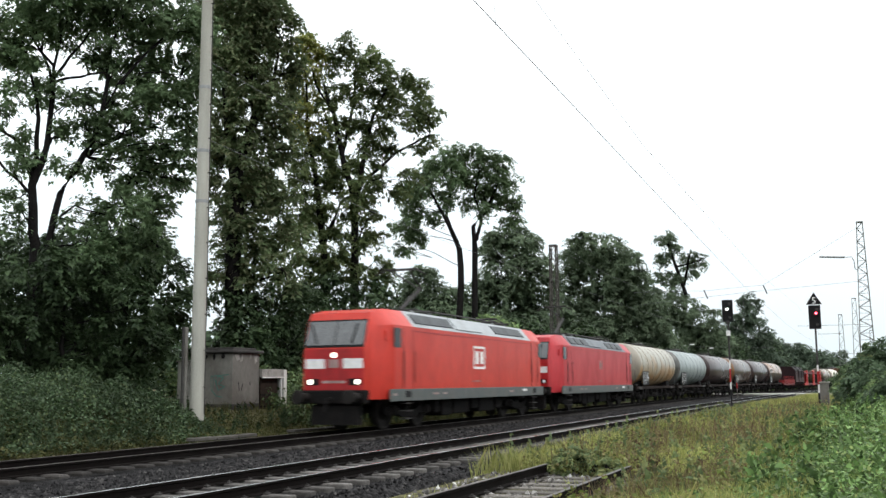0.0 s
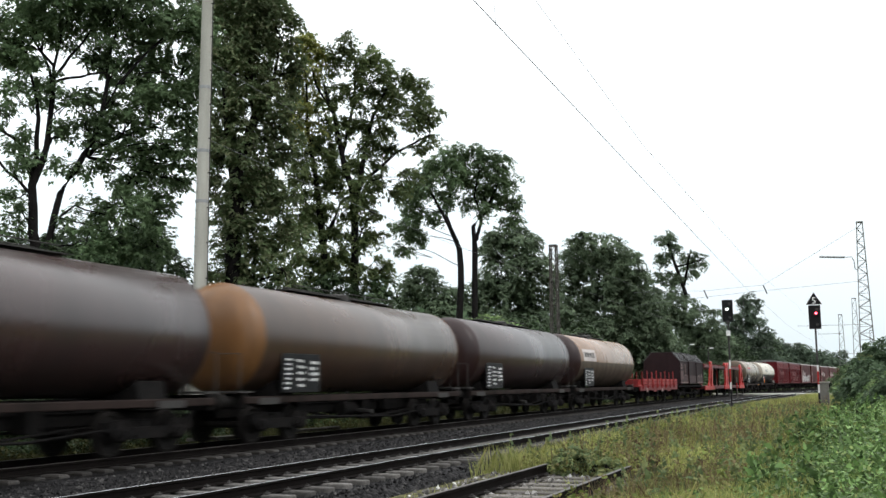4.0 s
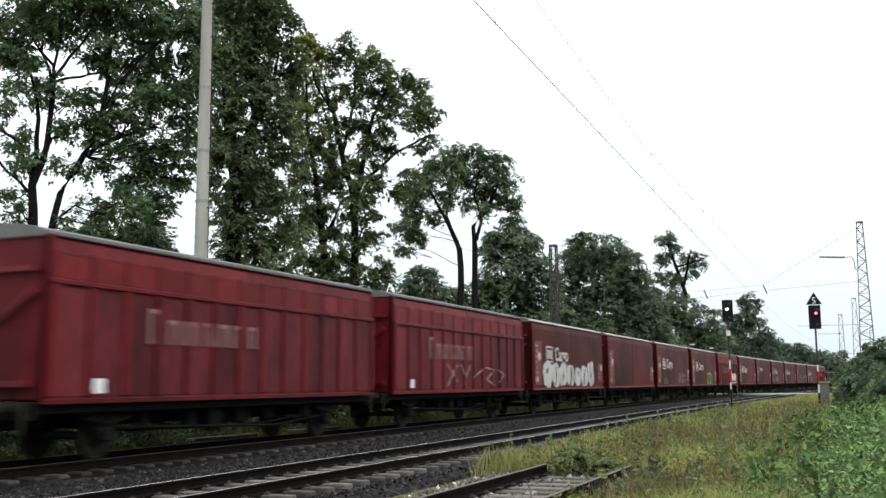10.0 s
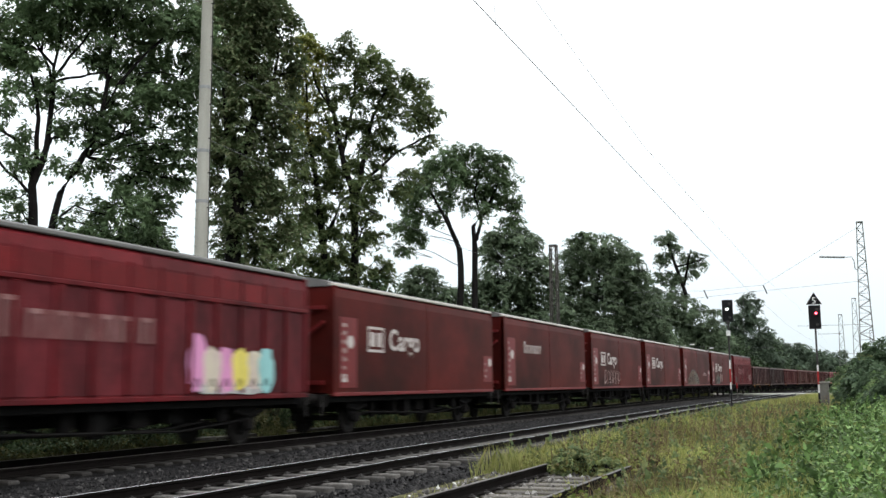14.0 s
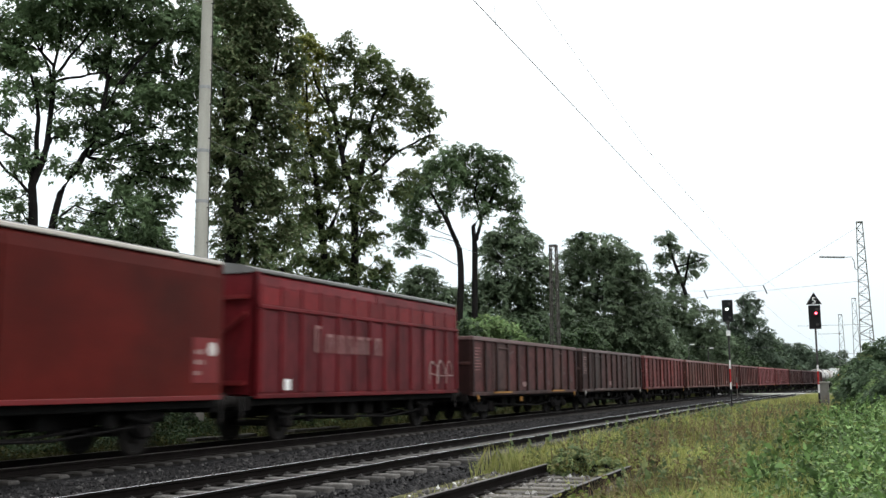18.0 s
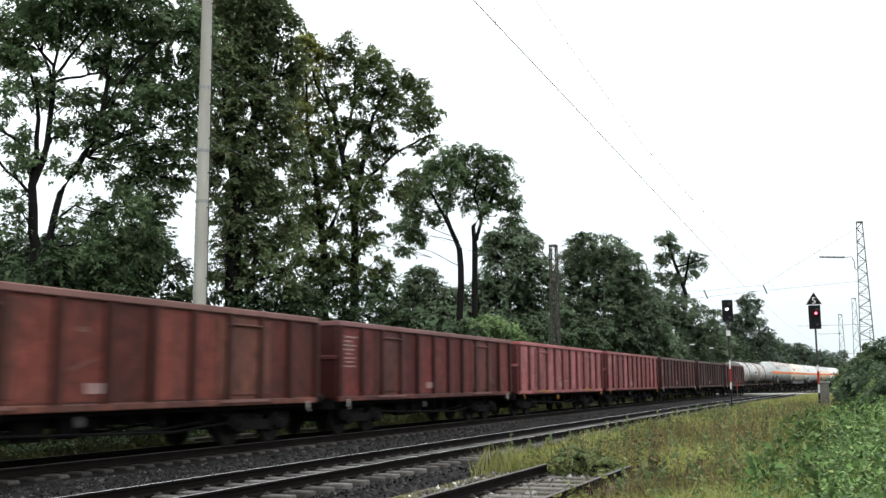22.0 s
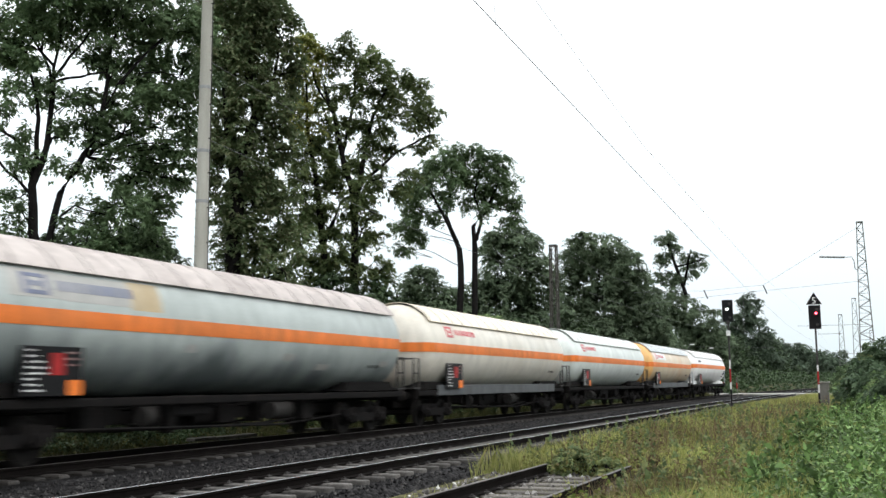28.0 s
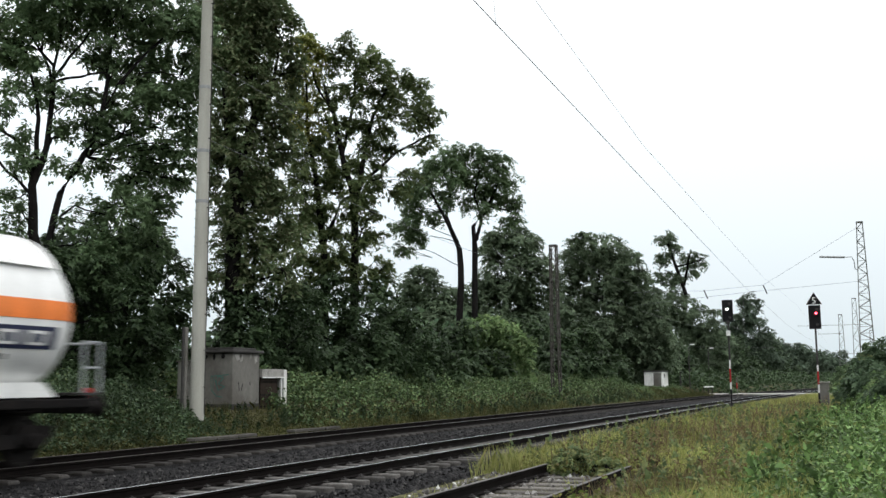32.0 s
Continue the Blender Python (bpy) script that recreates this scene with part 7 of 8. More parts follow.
        q = part("label_panel", Geo().box((x, y1 - 0.62, 2.0), (0.01, 0.95, 1.0)), LABEL_RED, v, "red warning panel")
        part("round_sign", Geo().tube([(x + 0.006, y1 - 0.38, 2.25), (x + 0.012, y1 - 0.38, 2.25)], 0.16, 16), PAINTED_WHITE, q)
        bars(q, x + 0.01, y1 - 1.0, 1.6, 0.4, 0.7, 3, FADED_WHITE, seed + 1, "data_bar", 0.5)
    else:
        part("white_plate", Geo().box((x + 0.008, y0 + 1.35, 1.45), (0.01, 0.35, 0.28)), SIGN_WHITE, v)
    x = h + (0.064 if ribbed else 0.006)
    if lettering == "badge":
        badge(v, x, y0 + 2.6, 2.78, 1.1, 0.76, PAINTED_WHITE, PAINTED_WHITE)
        word(v, "Cargo", x + 0.004, y0 + 3.5, 2.5, 0.92, PAINTED_WHITE)
    elif lettering == "faded":
        word_blocks(v, x, y0 + 2.6, 2.3, 4.2, 0.72, 7, PALE_RED, seed=seed)
    elif lettering == "short":
        word_blocks(v, x, y0 + 2.5, 2.75, 2.6, 0.5, 7, PAINTED_WHITE, seed=seed)
    for kind, y, z, w, hh in deco:
        if kind == "bubble":
            r = random.Random(seed)
            n = max(3, int(w / 1.2))
            for i in range(n):
                yc, ww, up = y + w * (i + 0.5) / n, w / n * r.uniform(1.0, 1.15), hh * r.uniform(0.85, 1.15)
                zc, tilt = z - hh * 0.5 + up * 0.5, r.uniform(-0.15, 0.15)
                blob("graffiti", x, yc + 0.05, zc + 0.02, ww * 1.06, up * 1.06, SOOT_BROWN, v, seed * 9 + i, 16, tilt, 0.75)
                blob("graffiti", x + 0.006, yc, zc, ww * 0.98, up * 0.97, SILVER_SPRAY, v, seed * 9 + i, 16, tilt, 0.75)
                if i % 2 == 0:
                    blob("graffiti_hole", x + 0.012, yc + r.uniform(-0.15, 0.2), zc + up * r.uniform(-0.1, 0.2), ww * r.uniform(0.1, 0.2), up * r.uniform(0.2, 0.4), SOOT_BROWN, v, seed * 9 + i + 50, 9, r.uniform(-0.5, 0.5), 0.9)
                else:
                    part("graffiti_stroke", Geo().tube([(x + 0.012, yc - ww * 0.1, zc - up * 0.42), (x + 0.012, yc + ww * r.uniform(-0.1, 0.15), zc), (x + 0.012, yc + ww * 0.1, zc + up * r.uniform(0.1, 0.4))], 0.03, 5), SOOT_BROWN, v)
        elif kind == "chalk":
            glyphs = (((0, 0, 1, 1), (0, 1, 1, 0.2)), ((0, 1, 0.5, 0.4), (1, 1, 0.5, 0.4), (0.5, 0.4, 0.5, 0)), ((0, 0.4, 1, 0.8),), ((0, 0.9, 1, 0.8), (1, 0.8, 0.1, 0.3), (0.1, 0.3, 1, 0)), ((0.1, 0.8, 0.9, 0.6), (0.9, 0.6, 0.2, 0.1)))
            for i, strokes in enumerate(glyphs):
                a, b = y + w * i / 5, w / 5 * 0.72
                for p, q, p2, q2 in strokes:
                    part("chalk_stroke", Geo().beam((x, a + p * b, z - hh / 2 + q * hh), (x, a + p2 * b, z - hh / 2 + q2 * hh), 0.01, 0.05), FADED_WHITE, v)
        elif kind == "green":
            for i in range(3):
                blob("graffiti", x, y + w * (i + 0.5) / 3, z, w / 3 * 1.02, hh, YELLOW_SPRAY, v, seed + i, 16)
                blob("graffiti", x + 0.006, y + w * (i + 0.5) / 3, z, w / 3 * 1.0, hh * 0.92, GREEN_SPRAY, v, seed + i + 20, 16)
        elif kind == "pastel":
            blob("graffiti", x - 0.002, y + w * 0.5, z - hh * 0.25, w * 0.8, hh * 0.55, SILVER_SPRAY, v, seed + 9, 16)
            for i, m in enumerate((PINK_SPRAY, CREAM_SPRAY, PINK_SPRAY, YELLOW_SPRAY, CREAM_SPRAY, TEAL_SPRAY)):
                blob("graffiti", x + 0.003 * (i % 2), y + w * (i + 0.5) / 6, z + 0.12 * (i == 0), w / 6 * 1.25, hh * (1.1 if i == 0 else 0.95), m, v, seed + i, 18, 0.0, 0.85)
                part("graffiti_stroke", Geo().tube([(x + 0.008, y + w * (i + 0.25) / 6, z - hh * 0.35), (x + 0.008, y + w * (i + 0.5) / 6, z - hh * 0.18), (x + 0.008, y + w * (i + 0.75) / 6, z - hh * 0.35)], 0.02, 5), BLACK, v)
        elif kind == "scrawl":
            r = random.Random(seed)
            n = max(3, int(w / 0.6))
            for i in range(n):
                a, b = y + w * i / n, w / n
                up, k = hh / 2 * r.uniform(0.6, 1), r.uniform(0.1, 0.5)
                pts = [(x, a, z - hh / 2), (x, a + b * 0.1, z + up * 0.5), (x, a + b * 0.4, z + up), (x, a + b * 0.75, z + up * 0.6), (x, a + b * 0.9, z - hh * 0.2), (x, a + b * k, z - hh / 2 * r.uniform(0.2, 0.9))]
                part("graffiti_stroke", Geo().tube(pts, 0.022, 5), FADED_WHITE, v)
        elif kind == "patch":
            r = random.Random(seed)
            dome = [(y + w * (0.5 - 0.5 * math.cos(math.pi * q / 14)), z - hh / 2 + hh * math.sin(math.pi * q / 14) * r.uniform(0.72, 0.95)) for q in range(15)]
            part("graffiti", Geo().prism(dome, "x", x - 0.004, x + 0.002), PATCH_SPRAY, v, "dusty sprayed lettering")
            n = max(3, int(w / 0.75))
            for i in range(n):
                t = (i + 0.5) / n
                up = hh * math.sin(math.pi * (0.12 + 0.76 * t)) * r.uniform(0.75, 1.0)
                yc, zc, tilt = y + w * t, z - hh / 2 + up / 2, r.uniform(-0.3, 0.3)
                blob("graffiti", x + 0.004, yc, zc, w / n * 1.12, up, SOOT_BROWN, v, seed * 3 + i, 12, tilt, 0.8)
                blob("graffiti", x + 0.008, yc, zc, w / n * 0.95, up * 0.88, r.choice((GREY_SPRAY, PATCH_SPRAY, TEAL_DUST, GREY_SPRAY)), v, seed * 3 + i, 12, tilt, 0.8)
                part("graffiti_stroke", Geo().tube([(x + 0.012, yc - w / n * 0.25, zc - up * 0.2), (x + 0.012, yc, zc + up * 0.2), (x + 0.012, yc + w / n * 0.25, zc - up * 0.1), (x + 0.012, yc, zc - up * 0.3)], 0.02, 5), SOOT_BROWN, v)
    underframe(v, L, 1.0, 0.62, 1.2)
    running_gear(v, L, ((2.8, "axle"), (L - 2.8, "axle")))
    return v


# ---- open wagons ----
def open_wagon(label, L, mat, rim, rib_mat, scrape, bay_mat, worn_mark, ribs=11, marks=0, seed=1):
    v = thing("open_wagon", label, "freight wagon", group="open box wagons")
    y0, y1, h, zb, zt = 0.62, L - 0.62, 1.4, 1.02, 3.2
    for s in (-1, 1):
        w = part("side_wall", Geo().box((s * h, L / 2, (zb + zt) / 2), (0.06, y1 - y0, zt - zb)), mat, v)
        part("top_rim", Geo().box((s * (h + 0.02), L / 2, zt - 0.04), (0.18, y1 - y0 + 0.04, 0.15), 0.02), rim, v, "worn top rail")
        part("bottom_rail", Geo().box((s * (h + 0.02), L / 2, zb + 0.02), (0.14, y1 - y0, 0.14), 0.02), mat, v)
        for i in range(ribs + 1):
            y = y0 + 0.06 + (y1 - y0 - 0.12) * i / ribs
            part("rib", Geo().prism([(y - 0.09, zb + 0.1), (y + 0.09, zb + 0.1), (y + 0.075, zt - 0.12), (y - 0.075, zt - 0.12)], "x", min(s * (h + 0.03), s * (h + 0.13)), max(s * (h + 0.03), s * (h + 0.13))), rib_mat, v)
        for d in (2, ribs - 3):
            ya = y0 + (y1 - y0) * (d + 0.5) / ribs
            door = part("door", Geo().box((s * (h + 0.045), ya, (zb + zt) / 2), (0.03, (y1 - y0) / ribs * 1.6, zt - zb - 0.4), 0.01), mat, v)
            part("door_bar", Geo().tube([(s * (h + 0.1), ya - 0.8, zt - 0.35), (s * (h + 0.1), ya + 0.8, zt - 0.35)], 0.03, 6), mat, door)
            part("door_sill", Geo().box((s * (h + 0.08), ya, zb + 0.06), (0.1, (y1 - y0) / ribs * 1.5, 0.07)), YELLOW_BAR if marks == 2 else rim, door)
        for k in (y0 + 0.5, y1 - 0.5):
            part("tie_hook", Geo().tube([(s * (h + 0.1), k, zb), (s * (h + 0.14), k - 0.05, zb - 0.18), (s * (h + 0.1), k + 0.08, zb - 0.25)], 0.03, 6), YELLOW_BAR if marks else FLAKE, v)
    for y in (y0 + 0.04, y1 - 0.04):
        # end walls take the shade-darkened rib colour
        part("end_wall", Geo().box((0, y, (zb + zt) / 2), (2 * h - 0.06, 0.08, zt - zb)), rib_mat, v)
        part("end_rail", Geo().box((0, y, 2.2), (2 * h, 0.14, 0.12), 0.02), mat, v)
        part("end_rim", Geo().box((0, y, zt - 0.04), (2 * h, 0.16, 0.14), 0.02), rim, v)
    part("floor", Geo().box((0, L / 2, zb + 0.06), (2 * h - 0.08, y1 - y0 - 0.2, 0.1)), UNDER, v)
    x = h + 0.036
    bars(v, x + 0.004, y0 + 0.3, 1.9, 0.85, 0.95, 8, worn_mark, seed, "data_bar", 0.42)
    part("white_plate", Geo().box((x + 0.006, y0 + 6.4, 1.4), (0.01, 0.5, 0.2)), FADED_WHITE, v)
    r = random.Random(seed)
    for i in range(ribs):
        a, b = y0 + 0.06 + (y1 - y0 - 0.12) * i / ribs + 0.1, y0 + 0.06 + (y1 - y0 - 0.12) * (i + 1) / ribs - 0.1
        if i not in (2, ribs - 3):
            part("bay_panel", Geo().box((h + 0.032, (a + b) / 2, (zb + zt) / 2), (0.012, b - a, zt - zb - 0.26), 0.004), bay_mat, v)
    for i in range(2 + marks * 2):
        bay = r.randrange(ribs)
        yc, zc = y0 + (y1 - y0) * (bay + 0.5) / ribs, r.uniform(1.4, 2.8)
        part("scrape", Geo().beam((x + 0.004, yc - r.uniform(0.1, 0.4), zc), (x + 0.004, yc + r.uniform(0.05, 0.4), zc + r.uniform(-0.3, 0.3)), 0.01, r.uniform(0.03, 0.09)), scrape, v)
    for i in range(1 + marks):
        bay = r.randrange(ribs)
        blob("scrape", x, y0 + (y1 - y0) * (bay + 0.5) / ribs, r.uniform(1.4, 2.6), 0.35, r.uniform(0.1, 0.3), scrape, v, seed * 7 + i, 10)
    underframe(v, L, 0.92, 0.62, 1.15)
    part("brake_wheel", Geo().tube([(1.36, L * 0.42, 0.78), (1.4, L * 0.42, 0.78)], 0.11, 14), YELLOW_BAR if marks > 1 else DARK_STEEL, v)
    running_gear(v, L, ((2.75, "bogie"), (L - 2.75, "bogie")))
    return v


def flat_wagon(L):
    v = thing("stake_wagon", "bright red low-sided flat wagon with upright stakes", "freight wagon", group="odd wagons")
    y0, y1, h = 1.4, L - 0.6, 1.42
    part("deck", Geo().box((0, L / 2, 1.18), (2.7, L - 1.3, 0.1)), FLAT_RED, v)
    n = 8
    for s in (-1, 1):
        for i in range(n):
            a, b = y0 + (y1 - y0) * i / n + 0.04, y0 + (y1 - y0) * (i + 1) / n - 0.04
            bd = part("side_board", Geo().box((s * h, (a + b) / 2, 1.44), (0.06, b - a, 0.46), 0.01), FLAT_RED, v)
            for z in (1.3, 1.47):
                part("board_gap", Geo().box((s * (h + 0.028), (a + b) / 2, z), (0.012, b - a, 0.025)), UNDER, bd)
            part("board_stake", Geo().box((s * (h + 0.06), a - 0.04, 1.36), (0.09, 0.14, 0.66), 0.02), FLAT_RED, bd)
            part("hinge", Geo().box((s * (h + 0.03), a + 0.5, 1.22), (0.07, 0.14, 0.2), 0.02), FLAT_RED, bd)
            part("stake", Geo().box((s * (h - 0.02), a, 1.7 if i % 2 else 1.66), (0.06, 0.07, 1.1 if i % 2 else 1.0), 0.015), FLAT_RED, v)
        part("solebar", Geo().box((s * 1.4, L / 2, 1.03), (0.08, L - 1.3, 0.3), 0.01), LABEL_RED, v)
        for i in range(4):
            part("data_plate", Geo().box((s * 1.445, y0 + 1.4 + i * 2.6, 0.92), (0.012, 1.0 if i % 2 else 0.5, 0.26)), FADED_WHITE if i % 2 == 0 else LABEL_RED, v)
    part("end_board", Geo().box((0, 0.75, 1.4), (2.6, 0.08, 0.45), 0.01), FLAT_RED, v)
    part("end_board", Geo().box((0, L - 0.7, 1.4), (2.6, 0.08, 0.45), 0.01), FLAT_RED, v)
    underframe(v, L, 0.98)
    running_gear(v, L, ((2.7, "axle"), (L - 2.7, "axle")))
    return v


def hood_wagon(L):
    v = thing("hood_wagon", "dark brown steel coil wagon with telescoping hoods and grey roof", "freight wagon", group="odd wagons")
    for i, (a, b, d) in enumerate(((0.75, 4.6, 0.0), (4.4, 8.0, 0.05), (7.8, L - 0.65, 0.0))):
        h = part("hood", Geo().prism([(-1.42 - d, 1.28), (1.42 + d, 1.28), (1.42 + d, 3.1 + d), (0.8 + d * 0.5, 3.8 + d), (-0.8 - d * 0.5, 3.8 + d), (-1.42 - d, 3.1 + d)], "y", a, b), HOOD_BROWN, v)
        for s in (-1, 1):
            m = pose(s * (1.11 + d * 0.8), (a + b) / 2, 3.46 + d, 0, s * 48.5)
            part("hood_roof", Geo().box((0, 0, 0.012), (0.9, b - a - 0.06, 0.02)), HOOD_TOP, h, "grey roof slope", at=m)
            n = int((b - a) / 0.14)
            g = Geo()
            for q in range(1, n):
                g.box((0, -(b - a) / 2 + (b - a) * q / n, 0.028), (0.86, 0.045, 0.025))
            part("roof_corrugation", g, HOOD_TOP, h, at=m)
            part("hood_foot", Geo().box((s * (1.424 + d), (a + b) / 2, 1.66), (0.012, b - a - 0.3, 0.62)), HOOD_RUST, h, "rust-streaked hood foot")
            for y in (a + 0.06, b - 0.06):
                part("hood_rib", Geo().box((s * (1.44 + d), y, 2.2), (0.07, 0.12, 1.8), 0.01), HOOD_BROWN, h)
                part("roof_rib", Geo().box((0, 0, 0.03), (0.95, 0.1, 0.06)), HOOD_TOP, h, at=pose(s * (1.11 + d * 0.8), y, 3.46 + d, 0, s * 48.5))
        part("hood_top", Geo().box((0, (a + b) / 2, 3.815 + d), (1.5, b - a - 0.02, 0.02)), HOOD_TOP, h)
    part("side_rail", Geo().box((1.44, L / 2, 1.4), (0.05, L - 1.5, 0.05)), FADED_WHITE, v)
    bars(v, 1.428, 1.2, 2.45, 1.0, 0.5, 5, FADED_WHITE, 5, fill=0.45)
    bars(v, 1.428, 2.95, 1.9, 0.5, 0.3, 3, FADED_WHITE, 6, fill=0.5)
    part("label_panel", Geo().box((1.428, 1.7, 2.0), (0.012, 1.1, 0.7)), HOOD_LABEL, v)
    part("label_panel", Geo().box((1.428, 3.2, 2.55), (0.012, 0.55, 0.7)), HOOD_LABEL, v)
    for y in (9.6, 10.9):
        part("label_panel", Geo().box((1.43, y, 2.0), (0.012, 0.22, 0.26)), FADED_WHITE, v)
    underframe(v, L, 1.08)
    running_gear(v, L, ((2.4, "bogie"), (L - 2.4, "bogie")))
    return v


def car_carrier(L):
    v = thing("car_carrier_wagon", "empty red double-deck car carrier with open frame", "freight wagon", group="odd wagons")
    half = L / 2
    part("lower_deck", Geo().box((0, half, 0.92), (2.7, L - 1.6, 0.28), 0.02), CARRIER_DARK, v)
    part("upper_deck", Geo().box((0, half, 2.8), (2.5, L - 1.4, 0.07)), CARRIER_DARK, v)
    for s in (-1, 1):
        part("upper_rail", Geo().box((s * 1.32, half, 2.84), (0.12, L - 1.4, 0.2), 0.02), CARRIER_DARK, v)
        for q in range(9):
            part("wheel_stop", Geo().box((s * 1.1, 2.2 + q * (L - 4.4) / 8, 3.02), (0.3, 0.35, 0.16), 0.03), LABEL_RED, v)
        part("deck_lip", Geo().box((s * 1.3, half, 2.99), (0.1, L - 1.6, 0.06)), LABEL_RED, v)
        for a, b in ((0.6, 5.6), (half - 1.5, half + 1.5), (L - 4.6, L - 0.6)):
            part("bright_sill", Geo().box((s * 1.38, (a + b) / 2, 0.88), (0.08, b - a, 0.36), 0.03), CARRIER_RED, v)
        for y, k in ((4.4, -1), (half - 0.48, -1), (half + 0.48, 1), (L - 3.5, 1)):
            out = [(-0.26, 1.3), (-0.5, 0.98), (0.62, 0.98), (0.34, 1.3), (0.27, 1.7), (0.27, 2.75), (0.34, 3.08), (0.72, 3.12), (0.72, 3.3), (0.1, 3.36), (-0.2, 3.28), (-0.27, 2.9)]
            part("post", Geo().prism([(y + k * p, q) for p, q in out], "x", s * 1.36 - 0.09, s * 1.36 + 0.09), CARRIER_RED, v, "bright red flared upright")
            for q in (1.6, 1.9, 2.2):
                part("post_mark", Geo().box((s * 1.452, y, q), (0.012, 0.2, 0.05)), FADED_WHITE, v)
        for a, b in ((2.9, 3.9), (L - 1.5, L - 2.6)):
            part("brace", Geo().beam((s * 1.36, a, 1.05), (s * 1.36, b, 3.2), 0.12, 0.3), CARRIER_RED, v)
            part("brace_foot", Geo().prism([(a - 0.6, 1.05), (a + 0.6, 1.05), (a + 0.25, 1.35), (a - 0.25, 1.35)], "x", s * 1.36 - 0.05, s * 1.36 + 0.05), CARRIER_RED, v)
        for y in (8.0, 10.6, L - 8.5, L - 6.0):
            part("inner_strut", Geo().beam((s * 1.0, y, 1.0), (s * 1.0, y + 0.5, 2.8), 0.16), UNDER, v)
    x = 1.445
    bars(v, x, 4.25, 1.35, 0.3, 0.8, 5, SIGN_WHITE, 2)
    bars(v, 1.43, 5.0, 0.78, 0.5, 0.2, 2, FADED_WHITE, 3)
    running_gear(v, L, ((2.2, "axle"), (half - 2.6, "axle"), (half + 2.6, "axle"), (L - 2.2, "axle")))
    return v


RUST_SILL = paint("rusty_sill", (0.026, 0.018, 0.016), (0.01, 0.009, 0.008), 0.8, 0.8, 1.5, spec=0.08)
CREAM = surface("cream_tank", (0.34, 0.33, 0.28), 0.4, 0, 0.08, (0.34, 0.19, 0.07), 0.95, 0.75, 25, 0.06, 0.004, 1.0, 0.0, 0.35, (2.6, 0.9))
RUST_BAND = paint("rusty_band", (0.16, 0.13, 0.1), (0.12, 0.07, 0.035), 0.7)
# tide on the pale, tan, silver and grey gas barrels holds shade besides soot
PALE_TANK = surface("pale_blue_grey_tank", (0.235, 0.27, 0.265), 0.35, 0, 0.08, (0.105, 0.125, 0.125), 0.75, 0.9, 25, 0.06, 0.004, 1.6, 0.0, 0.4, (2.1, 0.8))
PALE_BAND = paint("pale_band", (0.17, 0.2, 0.195), (0.1, 0.12, 0.12), 0.6)
BROWN_TANK = paint("brown_black_tank", (0.036, 0.019, 0.017), (0.014, 0.01, 0.0095), 0.7, 0.28, 0.7, spec=0.6, ior=1.55)
OCHRE_TANK = paint("ochre_end_tank", (0.055, 0.03, 0.018), (0.018, 0.012, 0.01), 0.7, 0.28, 0.7, spec=0.6, ior=1.6)
LABEL_TANK = paint("worn_brown_tank", (0.23, 0.14, 0.085), (0.14, 0.08, 0.045), 0.7, 0.26, 0.6, spec=0.7)
SOOT_STREAK = paint("streaked_soot", (0.075, 0.05, 0.034), (0.02, 0.016, 0.013), 0.9, 0.4, 2.0, 6.0, spec=0.35, blotch=0.3)
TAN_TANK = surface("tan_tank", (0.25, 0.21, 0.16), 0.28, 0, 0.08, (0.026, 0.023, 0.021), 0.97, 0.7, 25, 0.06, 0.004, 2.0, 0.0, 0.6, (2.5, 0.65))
TAN_END = paint("brown_tank_end", (0.082, 0.055, 0.034), (0.032, 0.024, 0.018), 0.7, 0.35, 0.8)
TAN_BAND = paint("grimy_tan_band", (0.1, 0.085, 0.068), (0.045, 0.038, 0.032), 0.6, 0.4, 1.5)
IVORY_BAND = paint("grimy_ivory_band", (0.36, 0.33, 0.27), (0.2, 0.17, 0.13), 0.6, 0.4, 1.5)
BROWN_END = paint("maroon_tank_end", (0.02, 0.009, 0.009), (0.035, 0.016, 0.014), 0.6, 0.35, 0.8, spec=0.3)
OCHRE_END = paint("ochre_tank_end", (0.16, 0.075, 0.026), (0.07, 0.035, 0.016), 0.6, 0.35, 0.8, spec=0.4)
NAME_RED = paint("name_red", (0.45, 0.03, 0.03), None, 0.3)
NAME_BLUE = paint("name_blue", (0.05, 0.08, 0.25), None, 0.3)
IVORY_TANK = paint("ivory_tank", (0.6, 0.57, 0.49), (0.42, 0.38, 0.31), 0.4, 0.35, 0.7)
SOOT = paint("soot", (0.022, 0.02, 0.019), (0.05, 0.043, 0.036), 0.5, 0.3, 0.8, spec=0.35)
DUSTY_END = paint("dusty_tank_end", (0.27, 0.245, 0.2), (0.17, 0.13, 0.095), 0.7, 0.35, 0.8, spec=0.4)
# grime plus the shade from the next wagon, both put into the end colour
END_GRIME_SHADE = paint("grimy_shaded_tank_end", (0.06, 0.06, 0.055), (0.15, 0.145, 0.13), 0.6, 0.25, 0.8, spec=0.6)
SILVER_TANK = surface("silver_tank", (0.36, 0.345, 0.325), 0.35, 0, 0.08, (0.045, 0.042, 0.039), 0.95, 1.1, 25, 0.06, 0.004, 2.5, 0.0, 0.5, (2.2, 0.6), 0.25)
SILVER_BAND = paint("dark_rimmed_band", (0.1, 0.097, 0.09), (0.2, 0.195, 0.18), 0.6, 0.5, 2.0)
GREY_SKIRT = paint("grey_skirt", (0.075, 0.08, 0.085), (0.05, 0.05, 0.05), 0.7, 0.5, 2.5)
